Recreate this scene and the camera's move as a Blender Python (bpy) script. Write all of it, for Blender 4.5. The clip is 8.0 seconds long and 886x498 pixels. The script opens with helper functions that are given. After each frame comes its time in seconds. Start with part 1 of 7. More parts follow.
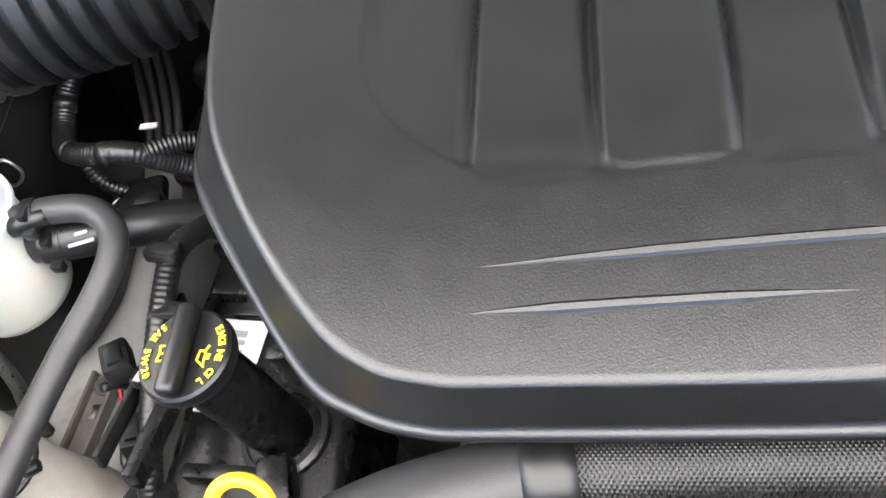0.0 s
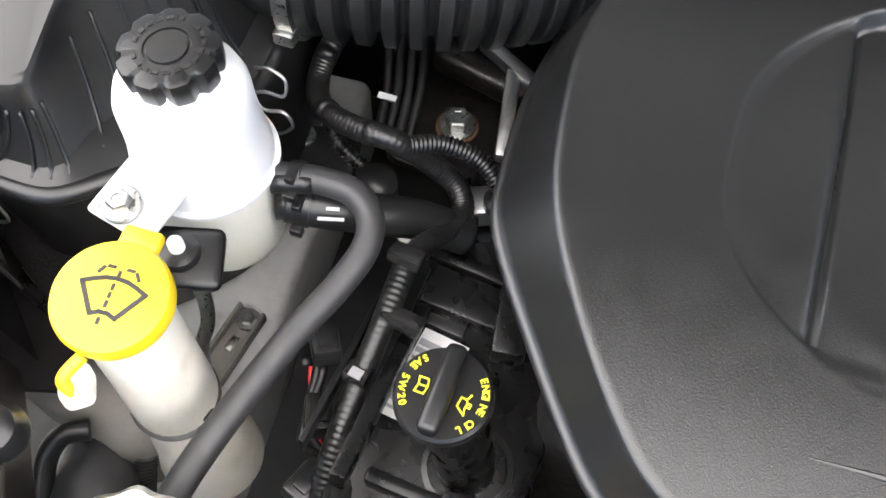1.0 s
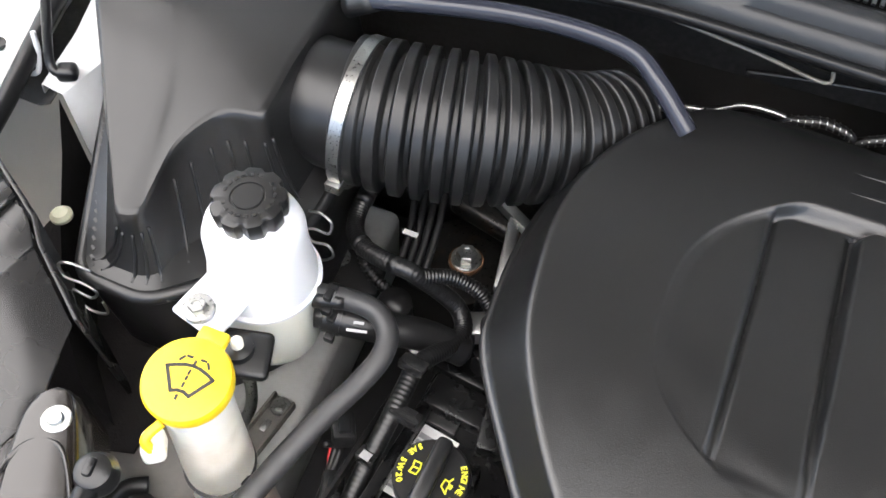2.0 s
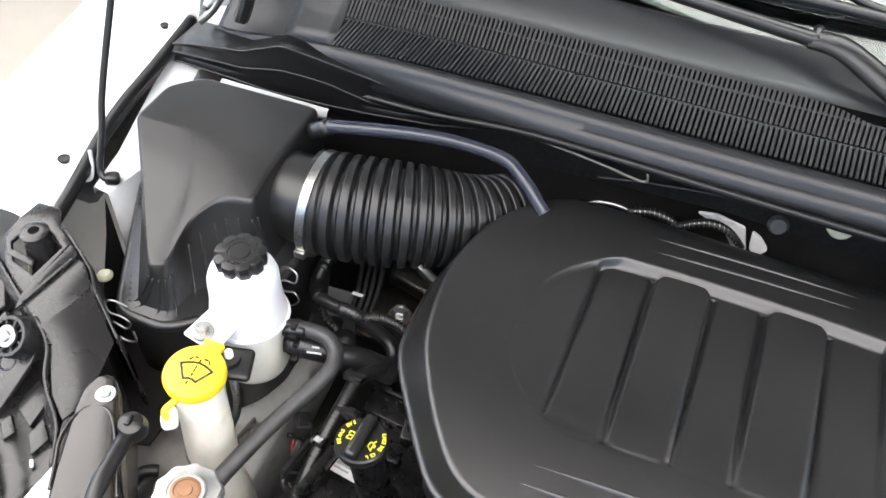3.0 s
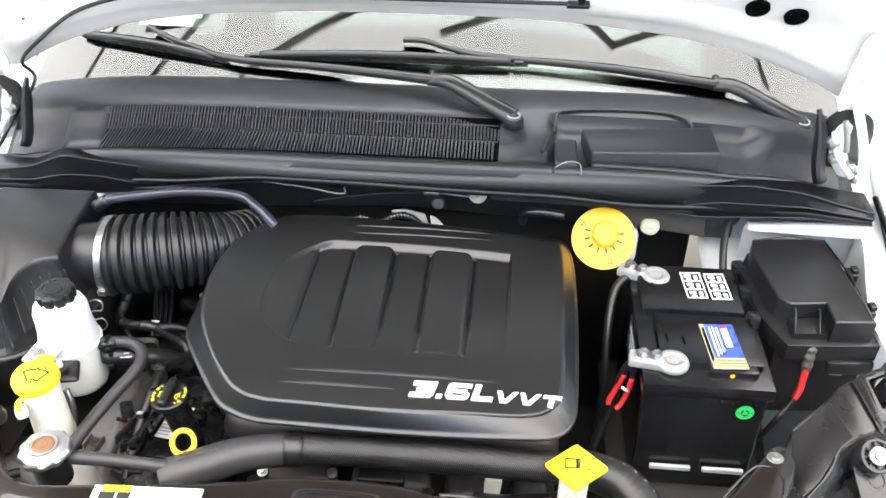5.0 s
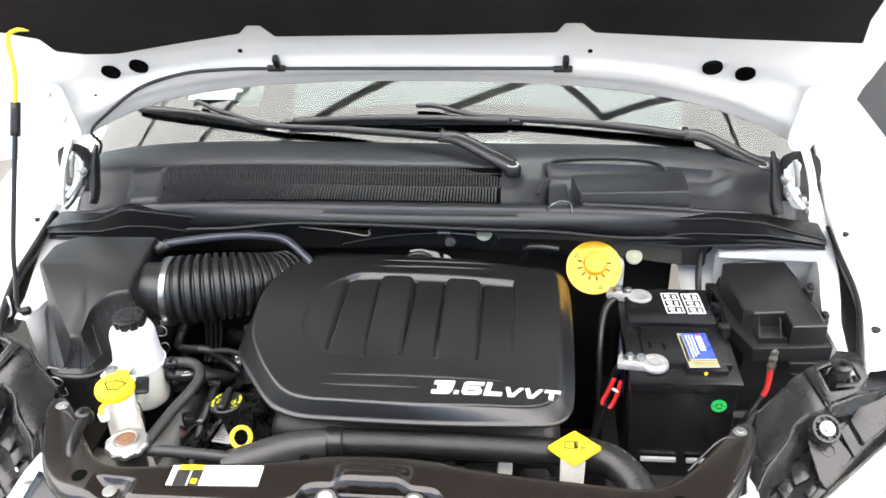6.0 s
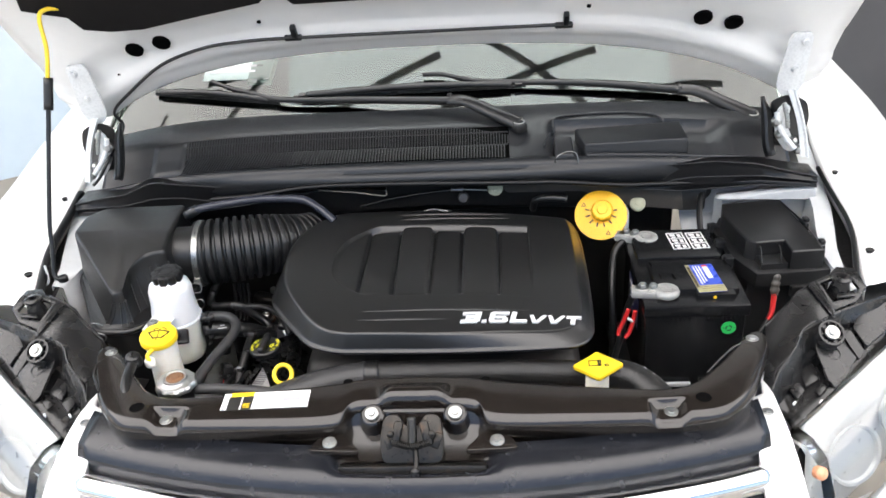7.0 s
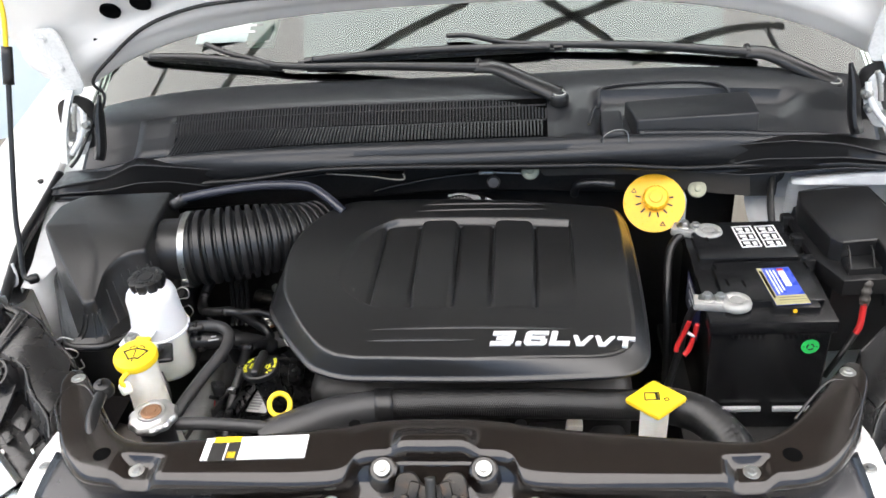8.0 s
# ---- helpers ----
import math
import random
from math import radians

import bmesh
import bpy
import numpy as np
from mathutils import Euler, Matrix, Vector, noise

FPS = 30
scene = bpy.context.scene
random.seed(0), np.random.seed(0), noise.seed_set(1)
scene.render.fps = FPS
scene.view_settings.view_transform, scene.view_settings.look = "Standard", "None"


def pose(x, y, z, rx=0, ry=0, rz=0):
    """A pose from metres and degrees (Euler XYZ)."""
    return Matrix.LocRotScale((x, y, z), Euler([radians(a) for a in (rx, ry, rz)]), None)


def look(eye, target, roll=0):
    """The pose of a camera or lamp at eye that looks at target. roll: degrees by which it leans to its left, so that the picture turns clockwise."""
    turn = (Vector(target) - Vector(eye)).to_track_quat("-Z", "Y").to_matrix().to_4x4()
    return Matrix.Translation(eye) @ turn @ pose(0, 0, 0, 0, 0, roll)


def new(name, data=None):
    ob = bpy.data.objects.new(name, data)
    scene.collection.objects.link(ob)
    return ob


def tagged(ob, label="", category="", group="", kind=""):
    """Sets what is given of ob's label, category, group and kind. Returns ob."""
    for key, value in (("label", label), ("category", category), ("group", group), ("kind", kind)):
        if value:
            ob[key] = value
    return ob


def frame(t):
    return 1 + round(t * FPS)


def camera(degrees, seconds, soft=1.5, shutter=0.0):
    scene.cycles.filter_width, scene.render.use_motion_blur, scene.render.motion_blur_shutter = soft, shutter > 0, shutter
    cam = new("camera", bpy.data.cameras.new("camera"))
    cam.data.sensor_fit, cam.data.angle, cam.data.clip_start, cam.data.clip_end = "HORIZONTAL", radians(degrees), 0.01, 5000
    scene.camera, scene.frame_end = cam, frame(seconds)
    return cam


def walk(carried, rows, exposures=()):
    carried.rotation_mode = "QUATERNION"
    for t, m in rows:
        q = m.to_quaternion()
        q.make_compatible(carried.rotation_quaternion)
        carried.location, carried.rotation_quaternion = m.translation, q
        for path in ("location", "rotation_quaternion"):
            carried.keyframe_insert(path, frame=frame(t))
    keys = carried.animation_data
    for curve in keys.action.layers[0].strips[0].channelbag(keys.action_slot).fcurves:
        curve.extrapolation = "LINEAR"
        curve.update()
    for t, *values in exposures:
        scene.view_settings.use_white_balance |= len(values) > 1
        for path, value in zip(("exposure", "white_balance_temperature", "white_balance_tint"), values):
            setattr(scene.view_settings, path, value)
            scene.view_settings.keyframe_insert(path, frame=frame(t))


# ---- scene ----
from mathutils import geometry

cam = camera(54.0, 8.0, 1.6)
EXPOSURES = [(0.0, 3.1), (0.5, 2.95), (1.5, 2.45), (3.0, 2.5), (4.0, 2.75), (5.5, 2.65), (6.5, 2.25), (7.0, 1.9), (7.5, 1.82), (8.0, 2.05)]
PATH = [
    (0, (-0.044, -0.012, 1.271), (-0.466, 1.066, -0.36), -21.6),
    (0.5, (-0.162, -0.004, 1.311), (-0.441, 1.046, -0.369), -4.6),
    (1, (-0.231, 0.023, 1.338), (-0.5, 0.967, -0.405), 3.1),
    (1.5, (-0.249, 0.02, 1.395), (-0.551, 0.987, -0.329), 4.6),
    (1.7, (-0.239, 0.006, 1.423), (-0.571, 1.024, -0.267), 4.7),
    (2.8, (-0.066, -0.194, 1.592), (-0.611, 1.104, 0.171), 3.0),
    (3, (-0.052, -0.246, 1.625), (-0.531, 1.108, 0.234), 4.0),
    (3.5, (-0.011, -0.398, 1.663), (-0.26, 1.094, 0.353), 3.8),
    (4, (0.064, -0.506, 1.683), (-0.021, 1.049, 0.428), 1.8),
    (4.2, (0.095, -0.529, 1.688), (0.042, 1.048, 0.459), 0.9),
    (5.3, (0.195, -0.693, 1.767), (-0.001, 0.956, 0.652), -0.7),
    (5.5, (0.202, -0.743, 1.778), (-0.007, 0.926, 0.695), -1.0),
    (6, (0.187, -0.865, 1.794), (0.012, 0.862, 0.8), -1.7),
    (6.5, (0.151, -0.968, 1.762), (0.015, 0.799, 0.835), -2.6),
    (7, (0.129, -1.009, 1.721), (-0.006, 0.747, 0.773), -3.8),
    (7.5, (0.117, -0.932, 1.702), (-0.037, 0.798, 0.711), -4.4),
    (8, (0.116, -0.761, 1.684), (-0.084, 0.926, 0.628), -4.9),
]
walk(cam, [(t, look(eye, target, roll)) for t, eye, target, roll in PATH], exposures=EXPOSURES)


# ---- world and light ----
world = bpy.data.worlds.new("sky")
scene.world = world
world.use_nodes = True
wn = world.node_tree
sky = wn.nodes.new("ShaderNodeTexSky")
sky.sky_type = 'NISHITA'
sky.sun_disc = False
sky.sun_elevation = radians(65.7)
sky.sun_rotation = radians(326.3)
sky.air_density, sky.dust_density, sky.ozone_density = 0.9, 4.0, 0.6
wn.nodes["Background"].inputs[1].default_value = 0.12
wn.links.new(sky.outputs[0], wn.nodes["Background"].inputs[0])

sun = bpy.data.lights.new("sun", 'SUN')
sun.energy, sun.angle, sun.color = 5.0, radians(3), (1.0, 0.985, 0.975)
sun_ob = new("sun", sun)
sun_ob.matrix_basis = look((-2.0, 3.0, 8.0), (0, 0, 0))


# ---- tools ----
def thing(name, loc, label, category, group="", kind=""):
    """An empty at the base of a thing, which parents its parts."""
    e = new(name)
    e.empty_display_size = 0.02
    e.matrix_basis = Matrix.Translation(loc)
    return tagged(e, label, category, group, kind)


def part(name, bm, material, parent=None, label="", smooth=38.0, thick=0.0, offset=-1.0, bevel=0.0):
    """Links a bmesh, in world places, as one mesh object."""
    limit = radians(smooth)
    for f in bm.faces:
        f.smooth = True
    for e in bm.edges:
        if len(e.link_faces) == 2 and e.calc_face_angle(0.0) > limit:
            e.smooth = False
    me = bpy.data.meshes.new(name)
    bm.to_mesh(me)
    bm.free()
    me.materials.append(material)
    ob = new(name, me)
    if parent is not None:
        ob.parent = parent
        top = parent
        m = Matrix.Identity(4)
        while top is not None:
            m = top.matrix_basis @ m if top.parent is None else m
            top = top.parent
        ob.matrix_parent_inverse = m.inverted()
        if parent.parent is not None:
            ob.matrix_parent_inverse = Matrix.Identity(4)
    if label:
        ob["label"] = label
    if thick:
        mod = ob.modifiers.new("thick", 'SOLIDIFY')
        mod.thickness, mod.offset = thick, offset
    if bevel:
        mod = ob.modifiers.new("edge", 'BEVEL')
        mod.width, mod.segments, mod.limit_method, mod.angle_limit = bevel, 2, 'ANGLE', radians(40)
    return ob


def placed(name, mesh, m, parent, label=""):
    """Another object on a mesh that is already made, at the world pose m, under a thing."""
    ob = new(name, mesh)
    ob.parent = parent
    ob.matrix_parent_inverse = parent.matrix_basis.inverted()
    ob.matrix_basis = m
    if label:
        ob["label"] = label
    return ob


def nudge(ob, x, y, z):
    """Moves a finished thing, with its parts, by a little."""
    ob.matrix_basis = Matrix.Translation((x, y, z)) @ ob.matrix_basis


def turned(axis):
    """The turn that lays z along an axis."""
    return Vector(axis).normalized().to_track_quat('Z', 'Y').to_matrix().to_4x4()


def box(bm, c, s, turn=None, bevel=0.003, seg=2):
    got = bmesh.ops.create_cube(bm, size=1.0)["verts"]
    m = Matrix.Translation(c) @ (turn or Matrix.Identity(4)) @ Matrix.Diagonal((*s, 1))
    bmesh.ops.transform(bm, matrix=m, verts=got)
    if bevel:
        es = list({e for v in got for e in v.link_edges})
        bmesh.ops.bevel(bm, geom=es, offset=bevel, segments=seg, profile=0.5, affect='EDGES')
    return bm


def lathe(bm, c, profile, axis=(0, 0, 1), seg=40, wave=None):
    """Turns a profile of (radius, height) round an axis through c. wave(angle, k): a factor on the radius."""
    m = Matrix.Translation(c) @ turned(axis)
    rings = []
    for k, (r, z) in enumerate(profile):
        ring = []
        for i in range(seg):
            a = 2 * math.pi * i / seg
            f = wave(a, k) if wave else 1.0
            ring.append(bm.verts.new(m @ Vector((r * f * math.cos(a), r * f * math.sin(a), z))))
        rings.append(ring)
    for a, b in zip(rings, rings[1:]):
        for i in range(seg):
            j = (i + 1) % seg
            bm.faces.new((a[i], a[j], b[j], b[i]))
    if profile[0][0] > 1e-5:
        bm.faces.new(list(reversed(rings[0])))
    if profile[-1][0] > 1e-5:
        bm.faces.new(rings[-1])
    bmesh.ops.remove_doubles(bm, verts=[v for r in rings for v in r], dist=1e-6)
    return bm


def spline(pts, per=10, closed=False):
    """A smooth line through points."""
    p = [Vector(q) for q in pts]
    n = len(p)
    out = []
    for i in range(n if closed else n - 1):
        if closed:
            a, b, c, d = p[i - 1], p[i], p[(i + 1) % n], p[(i + 2) % n]
        else:
            a, b, c, d = p[max(i - 1, 0)], p[i], p[i + 1], p[min(i + 2, n - 1)]
        for k in range(per):
            t = k / per
            out.append(0.5 * ((2 * b) + (c - a) * t + (2 * a - 5 * b + 4 * c - d) * t * t + (3 * b - a - 3 * c + d) * t ** 3))
    if not closed:
        out.append(p[-1].copy())
    return out


def evenly(line, step):
    """The same line with points a fixed step apart."""
    out, left = [line[0].copy()], step
    for a, b in zip(line, line[1:]):
        d = (b - a).length
        s = left
        while s <= d:
            out.append(a.lerp(b, s / d))
            s += step
        left = s - d
    return out


def sweep(bm, line, radius, seg=14, flat=1.0, caps=True):
    """A tube along a line; radius is a number or a function of (index, length so far)."""
    rings, run = [], 0.0
    tan = [(line[min(i + 1, len(line) - 1)] - line[max(i - 1, 0)]).normalized() for i in range(len(line))]
    side = tan[0].orthogonal().normalized()
    for i, p in enumerate(line):
        if i:
            run += (p - line[i - 1]).length
        side = (side - tan[i] * side.dot(tan[i])).normalized()
        up = tan[i].cross(side)
        r = radius(i, run) if callable(radius) else radius
        rings.append([bm.verts.new(p + side * (r * math.cos(2 * math.pi * k / seg)) + up * (flat * r * math.sin(2 * math.pi * k / seg))) for k in range(seg)])
    for a, b in zip(rings, rings[1:]):
        for k in range(seg):
            j = (k + 1) % seg
            bm.faces.new((a[k], a[j], b[j], b[k]))
    if caps:
        bm.faces.new(list(reversed(rings[0])))
        bm.faces.new(rings[-1])
    return bm


def tube(pts, r, per=10, seg=14, bm=None):
    return sweep(bm or bmesh.new(), spline(pts, per), r, seg)


def conduit(pts, r, pitch=0.004, depth=0.12, seg=14):
    """A corrugated plastic sleeve."""
    line = evenly(spline(pts, 24), pitch / 4)
    return sweep(bmesh.new(), line, lambda i, run: r * (1 + depth * (1 if i % 4 in (0, 1) else -1) * 0.5), seg)


def prism(bm, outline, z0, z1, bevel=0.0, seg=2):
    """A slab with a plan outline."""
    a = [bm.verts.new((x, y, z0)) for x, y in outline]
    b = [bm.verts.new((x, y, z1)) for x, y in outline]
    n = len(a)
    faces = [bm.faces.new(list(reversed(a))), bm.faces.new(b)]
    for i in range(n):
        j = (i + 1) % n
        faces.append(bm.faces.new((a[i], a[j], b[j], b[i])))
    bmesh.ops.recalc_face_normals(bm, faces=faces)
    if bevel:
        es = list({e for v in b for e in v.link_edges if len(e.link_faces) == 2 and e.verts[0] in b and e.verts[1] in b})
        bmesh.ops.bevel(bm, geom=es, offset=bevel, segments=seg, profile=0.5, affect='EDGES')
    return bm


def loft(bm, sections, closed=False, caps=False):
    """Faces between lines that have the same count of points."""
    rows = [[bm.verts.new(p) for p in s] for s in sections]
    for a, b in zip(rows, rows[1:]):
        n = len(a)
        for i in range(n if closed else n - 1):
            j = (i + 1) % n
            bm.faces.new((a[i], a[j], b[j], b[i]))
    if caps:
        bm.faces.new(list(reversed(rows[0])))
        bm.faces.new(rows[-1])
    bmesh.ops.recalc_face_normals(bm, faces=bm.faces[:])
    return bm


def letters(text, size, depth, m, bm=None, shear=0.0, width=1.0, bold=0.0):
    """Raised letters, standing on z = 0 of the pose m, running along its x."""
    bm = bm or bmesh.new()
    cu = bpy.data.curves.new("text", 'FONT')
    cu.body, cu.size, cu.extrude, cu.shear, cu.offset = text, size, depth / 2, shear, bold
    cu.resolution_u = 3
    ob = new("text", cu)
    bpy.context.view_layer.update()
    me = bpy.data.meshes.new_from_object(ob.evaluated_get(bpy.context.evaluated_depsgraph_get()))
    me.transform(m @ Matrix.Diagonal((width, 1, 1, 1)) @ Matrix.Translation((0, 0, depth / 2)))
    bm.from_mesh(me)
    bpy.data.meshes.remove(me)
    bpy.data.objects.remove(ob)
    bpy.data.curves.remove(cu)
    return bm


def step(a, b, x):
    t = min(1.0, max(0.0, (x - a) / (b - a)))
    return t * t * (3 - 2 * t)


# ---- materials ----
def paint(name, dark, light, rough=0.5, metal=0.0, grain=0.0, grain_size=900.0, patch=6.0, coat=0.0, rough_var=0.1, spec=0.5, mark=None, mark_amount=0.0, soft=0.0):
    """A procedural surface: colour patches at two scales, uneven gloss, fine relief, and stains of one colour."""
    m = bpy.data.materials.new(name)
    m.use_nodes = True
    t = m.node_tree
    bsdf = t.nodes["Principled BSDF"]
    co = t.nodes.new("ShaderNodeTexCoord")

    def cloud(scale, detail=4.0):
        n = t.nodes.new("ShaderNodeTexNoise")
        n.inputs["Scale"].default_value, n.inputs["Detail"].default_value = scale, detail
        t.links.new(co.outputs["Object"], n.inputs["Vector"])
        return n

    big, fine = cloud(patch, 5.0), cloud(patch * 14, 3.0)
    both = t.nodes.new("ShaderNodeMath")
    both.operation = 'MULTIPLY_ADD'
    t.links.new(fine.outputs[0], both.inputs[0])
    both.inputs[1].default_value = 0.4
    t.links.new(big.outputs[0], both.inputs[2])
    span = t.nodes.new("ShaderNodeMapRange")
    span.inputs[1].default_value, span.inputs[2].default_value = 0.45, 0.95
    t.links.new(both.outputs[0], span.inputs[0])
    mix = t.nodes.new("ShaderNodeMix")
    mix.data_type = 'RGBA'
    mix.inputs[6].default_value, mix.inputs[7].default_value = (*dark, 1), (*light, 1)
    t.links.new(span.outputs[0], mix.inputs[0])
    colour = mix.outputs[2]
    if mark:
        spots = cloud(patch * 3.1, 8.0)
        cut = t.nodes.new("ShaderNodeMapRange")
        cut.inputs[1].default_value, cut.inputs[2].default_value = 0.56, 0.72
        cut.inputs[4].default_value = mark_amount
        t.links.new(spots.outputs[0], cut.inputs[0])
        over = t.nodes.new("ShaderNodeMix")
        over.data_type = 'RGBA'
        over.inputs[7].default_value = (*mark, 1)
        t.links.new(cut.outputs[0], over.inputs[0])
        t.links.new(colour, over.inputs[6])
        colour = over.outputs[2]
    t.links.new(colour, bsdf.inputs["Base Color"])
    gloss = t.nodes.new("ShaderNodeMapRange")
    gloss.inputs[1].default_value, gloss.inputs[2].default_value = 0.3, 0.7
    gloss.inputs[3].default_value, gloss.inputs[4].default_value = max(0.02, rough - rough_var), min(1.0, rough + rough_var)
    t.links.new(fine.outputs[0], gloss.inputs[0])
    t.links.new(gloss.outputs[0], bsdf.inputs["Roughness"])
    bsdf.inputs["Metallic"].default_value = metal
    bsdf.inputs["Specular IOR Level"].default_value = spec
    bsdf.inputs["Coat Weight"].default_value = coat
    bsdf.inputs["Coat Roughness"].default_value = 0.06
    if soft:
        bsdf.inputs["Subsurface Weight"].default_value = soft
        bsdf.inputs["Subsurface Radius"].default_value = (0.012, 0.010, 0.008)
    if grain:
        skin = cloud(grain_size, 2.0)
        bump = t.nodes.new("ShaderNodeBump")
        bump.inputs["Strength"].default_value, bump.inputs["Distance"].default_value = grain, 0.0006
        t.links.new(skin.outputs[0], bump.inputs["Height"])
        t.links.new(bump.outputs[0], bsdf.inputs["Normal"])
    return m


COVER = paint("cover_plastic", (0.0080, 0.0080, 0.0080), (0.0115, 0.0115, 0.0113), 0.315, grain=0.26, grain_size=1250, patch=5, rough_var=0.03, spec=0.72)
ENGINEBLACK = paint("engine_black_plastic", (0.0050, 0.0050, 0.0052), (0.0080, 0.0080, 0.0080), 0.28, spec=0.32, grain=0.15, grain_size=1400, patch=6, rough_var=0.04)
PLASTIC = paint("black_plastic", (0.0085, 0.0085, 0.0088), (0.0130, 0.0130, 0.0130), 0.30, grain=0.16, grain_size=1500, patch=4, rough_var=0.025)
COWL = paint("cowl_plastic", (0.0150, 0.0160, 0.0178), (0.0200, 0.0212, 0.0232), 0.36, spec=0.45, grain=0.25, grain_size=1300, patch=4, rough_var=0.04, mark=(0.03, 0.029, 0.028), mark_amount=0.12)
RUBBER = paint("rubber", (0.0085, 0.0085, 0.0087), (0.0140, 0.0140, 0.0140), 0.36, grain=0.15, grain_size=1500, patch=6, rough_var=0.03)
HOSE = paint("hose_rubber", (0.024, 0.024, 0.025), (0.036, 0.036, 0.037), 0.45, grain=0.2, grain_size=1400, patch=12)
# for parts deep in the bay: much of their shade is in this colour
SHADE = paint("shade_dark_metal", (0.012, 0.012, 0.012), (0.024, 0.023, 0.022), 0.5, grain=0.3, patch=12, mark=(0.03, 0.025, 0.02), mark_amount=0.2)
BEAM = paint("black_beam_paint", (0.0105, 0.0085, 0.0072), (0.0150, 0.0122, 0.0103), 0.17, spec=0.62, coat=0.08, patch=3, grain=0.05, grain_size=300, rough_var=0.03)
LAMPBLACK = paint("lamp_bracket_plastic", (0.0120, 0.0117, 0.0117), (0.0180, 0.0175, 0.0175), 0.27, spec=0.55, grain=0.02, grain_size=700, patch=2, rough_var=0.015)
GLOSS = paint("glossy_black_plastic", (0.0070, 0.0078, 0.0105), (0.0100, 0.0108, 0.0140), 0.25, spec=0.60, patch=4, grain=0.04, grain_size=200, rough_var=0.03, mark=(0.02, 0.02, 0.021), mark_amount=0.3)
WHITE = paint("white_car_paint", (0.785, 0.79, 0.775), (0.83, 0.83, 0.815), 0.32, coat=0.35, patch=3, rough_var=0.0)
# grey-white for the inner panels, clearly darker than WHITE
INNER = paint("inner_grey_white", (0.44, 0.46, 0.47), (0.53, 0.545, 0.55), 0.4, patch=5, mark=(0.26, 0.245, 0.22), mark_amount=0.35)
RAIL = paint("dusty_rail_paint", (0.48, 0.48, 0.47), (0.63, 0.63, 0.62), 0.5, patch=9, mark=(0.20, 0.17, 0.13), mark_amount=0.5)
ZINC = paint("zinc", (0.33, 0.34, 0.33), (0.48, 0.48, 0.46), 0.34, metal=1.0, patch=40, mark=(0.3, 0.28, 0.24), mark_amount=0.3)
ALU = paint("cast_aluminium", (0.50, 0.50, 0.49), (0.68, 0.68, 0.66), 0.42, metal=1.0, grain=0.4, grain_size=600, patch=20)
STEEL = paint("dark_steel", (0.020, 0.019, 0.018), (0.045, 0.042, 0.038), 0.36, metal=0.8, patch=20, mark=(0.12, 0.07, 0.04), mark_amount=0.35)
BRONZE = paint("brown_metal", (0.16, 0.085, 0.045), (0.26, 0.14, 0.075), 0.45, metal=0.4, patch=30)
RESERVOIR = paint("white_reservoir_plastic", (0.67, 0.685, 0.71), (0.71, 0.72, 0.735), 0.32, patch=5, soft=0.3, rough_var=0.03)
CREAM = paint("cream_bottle_plastic", (0.792, 0.756, 0.660), (0.860, 0.860, 0.816), 0.4, patch=10, soft=0.25, mark=(0.5, 0.45, 0.36), mark_amount=0.35)
YELLOW = paint("yellow_plastic", (0.80, 0.55, 0.015), (0.88, 0.64, 0.03), 0.38, patch=12, grain=0.1)
AMBER = paint("amber_plastic", (0.88, 0.46, 0.012), (0.92, 0.53, 0.02), 0.36, patch=12, grain=0.1)
INK = paint("black_print", (0.012, 0.011, 0.01), (0.02, 0.02, 0.018), 0.5, patch=30)
LIME = paint("yellow_print", (0.62, 0.60, 0.02), (0.75, 0.72, 0.05), 0.5, patch=30)
PAPER = paint("label_paper", (0.72, 0.72, 0.71), (0.80, 0.80, 0.79), 0.45, patch=15)
GREYINK = paint("grey_print", (0.30, 0.30, 0.31), (0.42, 0.42, 0.43), 0.5, patch=30)
CORAL = paint("side_bulb_plastic", (0.72, 0.30, 0.16), (0.80, 0.38, 0.22), 0.3, patch=20)
SILVER = paint("silver_letters", (0.66, 0.67, 0.68), (0.76, 0.77, 0.78), 0.38, metal=0.2, patch=20)
RED = paint("red_sleeve", (0.50, 0.012, 0.015), (0.62, 0.03, 0.03), 0.4, patch=20)
BLUE = paint("blue_print", (0.035, 0.07, 0.42), (0.05, 0.09, 0.50), 0.3, patch=5)
LAMPSILVER = paint("lamp_silver", (0.58, 0.60, 0.59), (0.66, 0.68, 0.67), 0.3, metal=0.4, patch=6, rough_var=0.03)
BASE = paint("reservoir_base_plastic", (0.68, 0.69, 0.62), (0.76, 0.76, 0.69), 0.4, patch=10, soft=0.25)
NAVY = paint("navy_print", (0.010, 0.012, 0.050), (0.015, 0.018, 0.070), 0.35, patch=8)
HINGE = paint("hinge_paint", (0.62, 0.64, 0.64), (0.70, 0.72, 0.72), 0.28, patch=14, spec=0.5, rough_var=0.04)
LEAD = paint("lead", (0.26, 0.26, 0.25), (0.42, 0.42, 0.40), 0.5, metal=0.35, patch=45, grain=0.5, grain_size=350)
GREEN = paint("green_sticker", (0.02, 0.55, 0.10), (0.05, 0.66, 0.16), 0.4, patch=20)
FELT = paint("hood_felt", (0.009, 0.0082, 0.0082), (0.017, 0.0155, 0.0155), 0.95, grain=0.9, grain_size=500, patch=7, spec=0.1)
CHROME = paint("chrome", (0.75, 0.76, 0.77), (0.82, 0.82, 0.83), 0.09, metal=1.0, patch=8, rough_var=0.03)
BATTERY = paint("battery_case", (0.0070, 0.0070, 0.0075), (0.0105, 0.0105, 0.011), 0.24, grain=0.08, grain_size=1500, patch=4, rough_var=0.03)
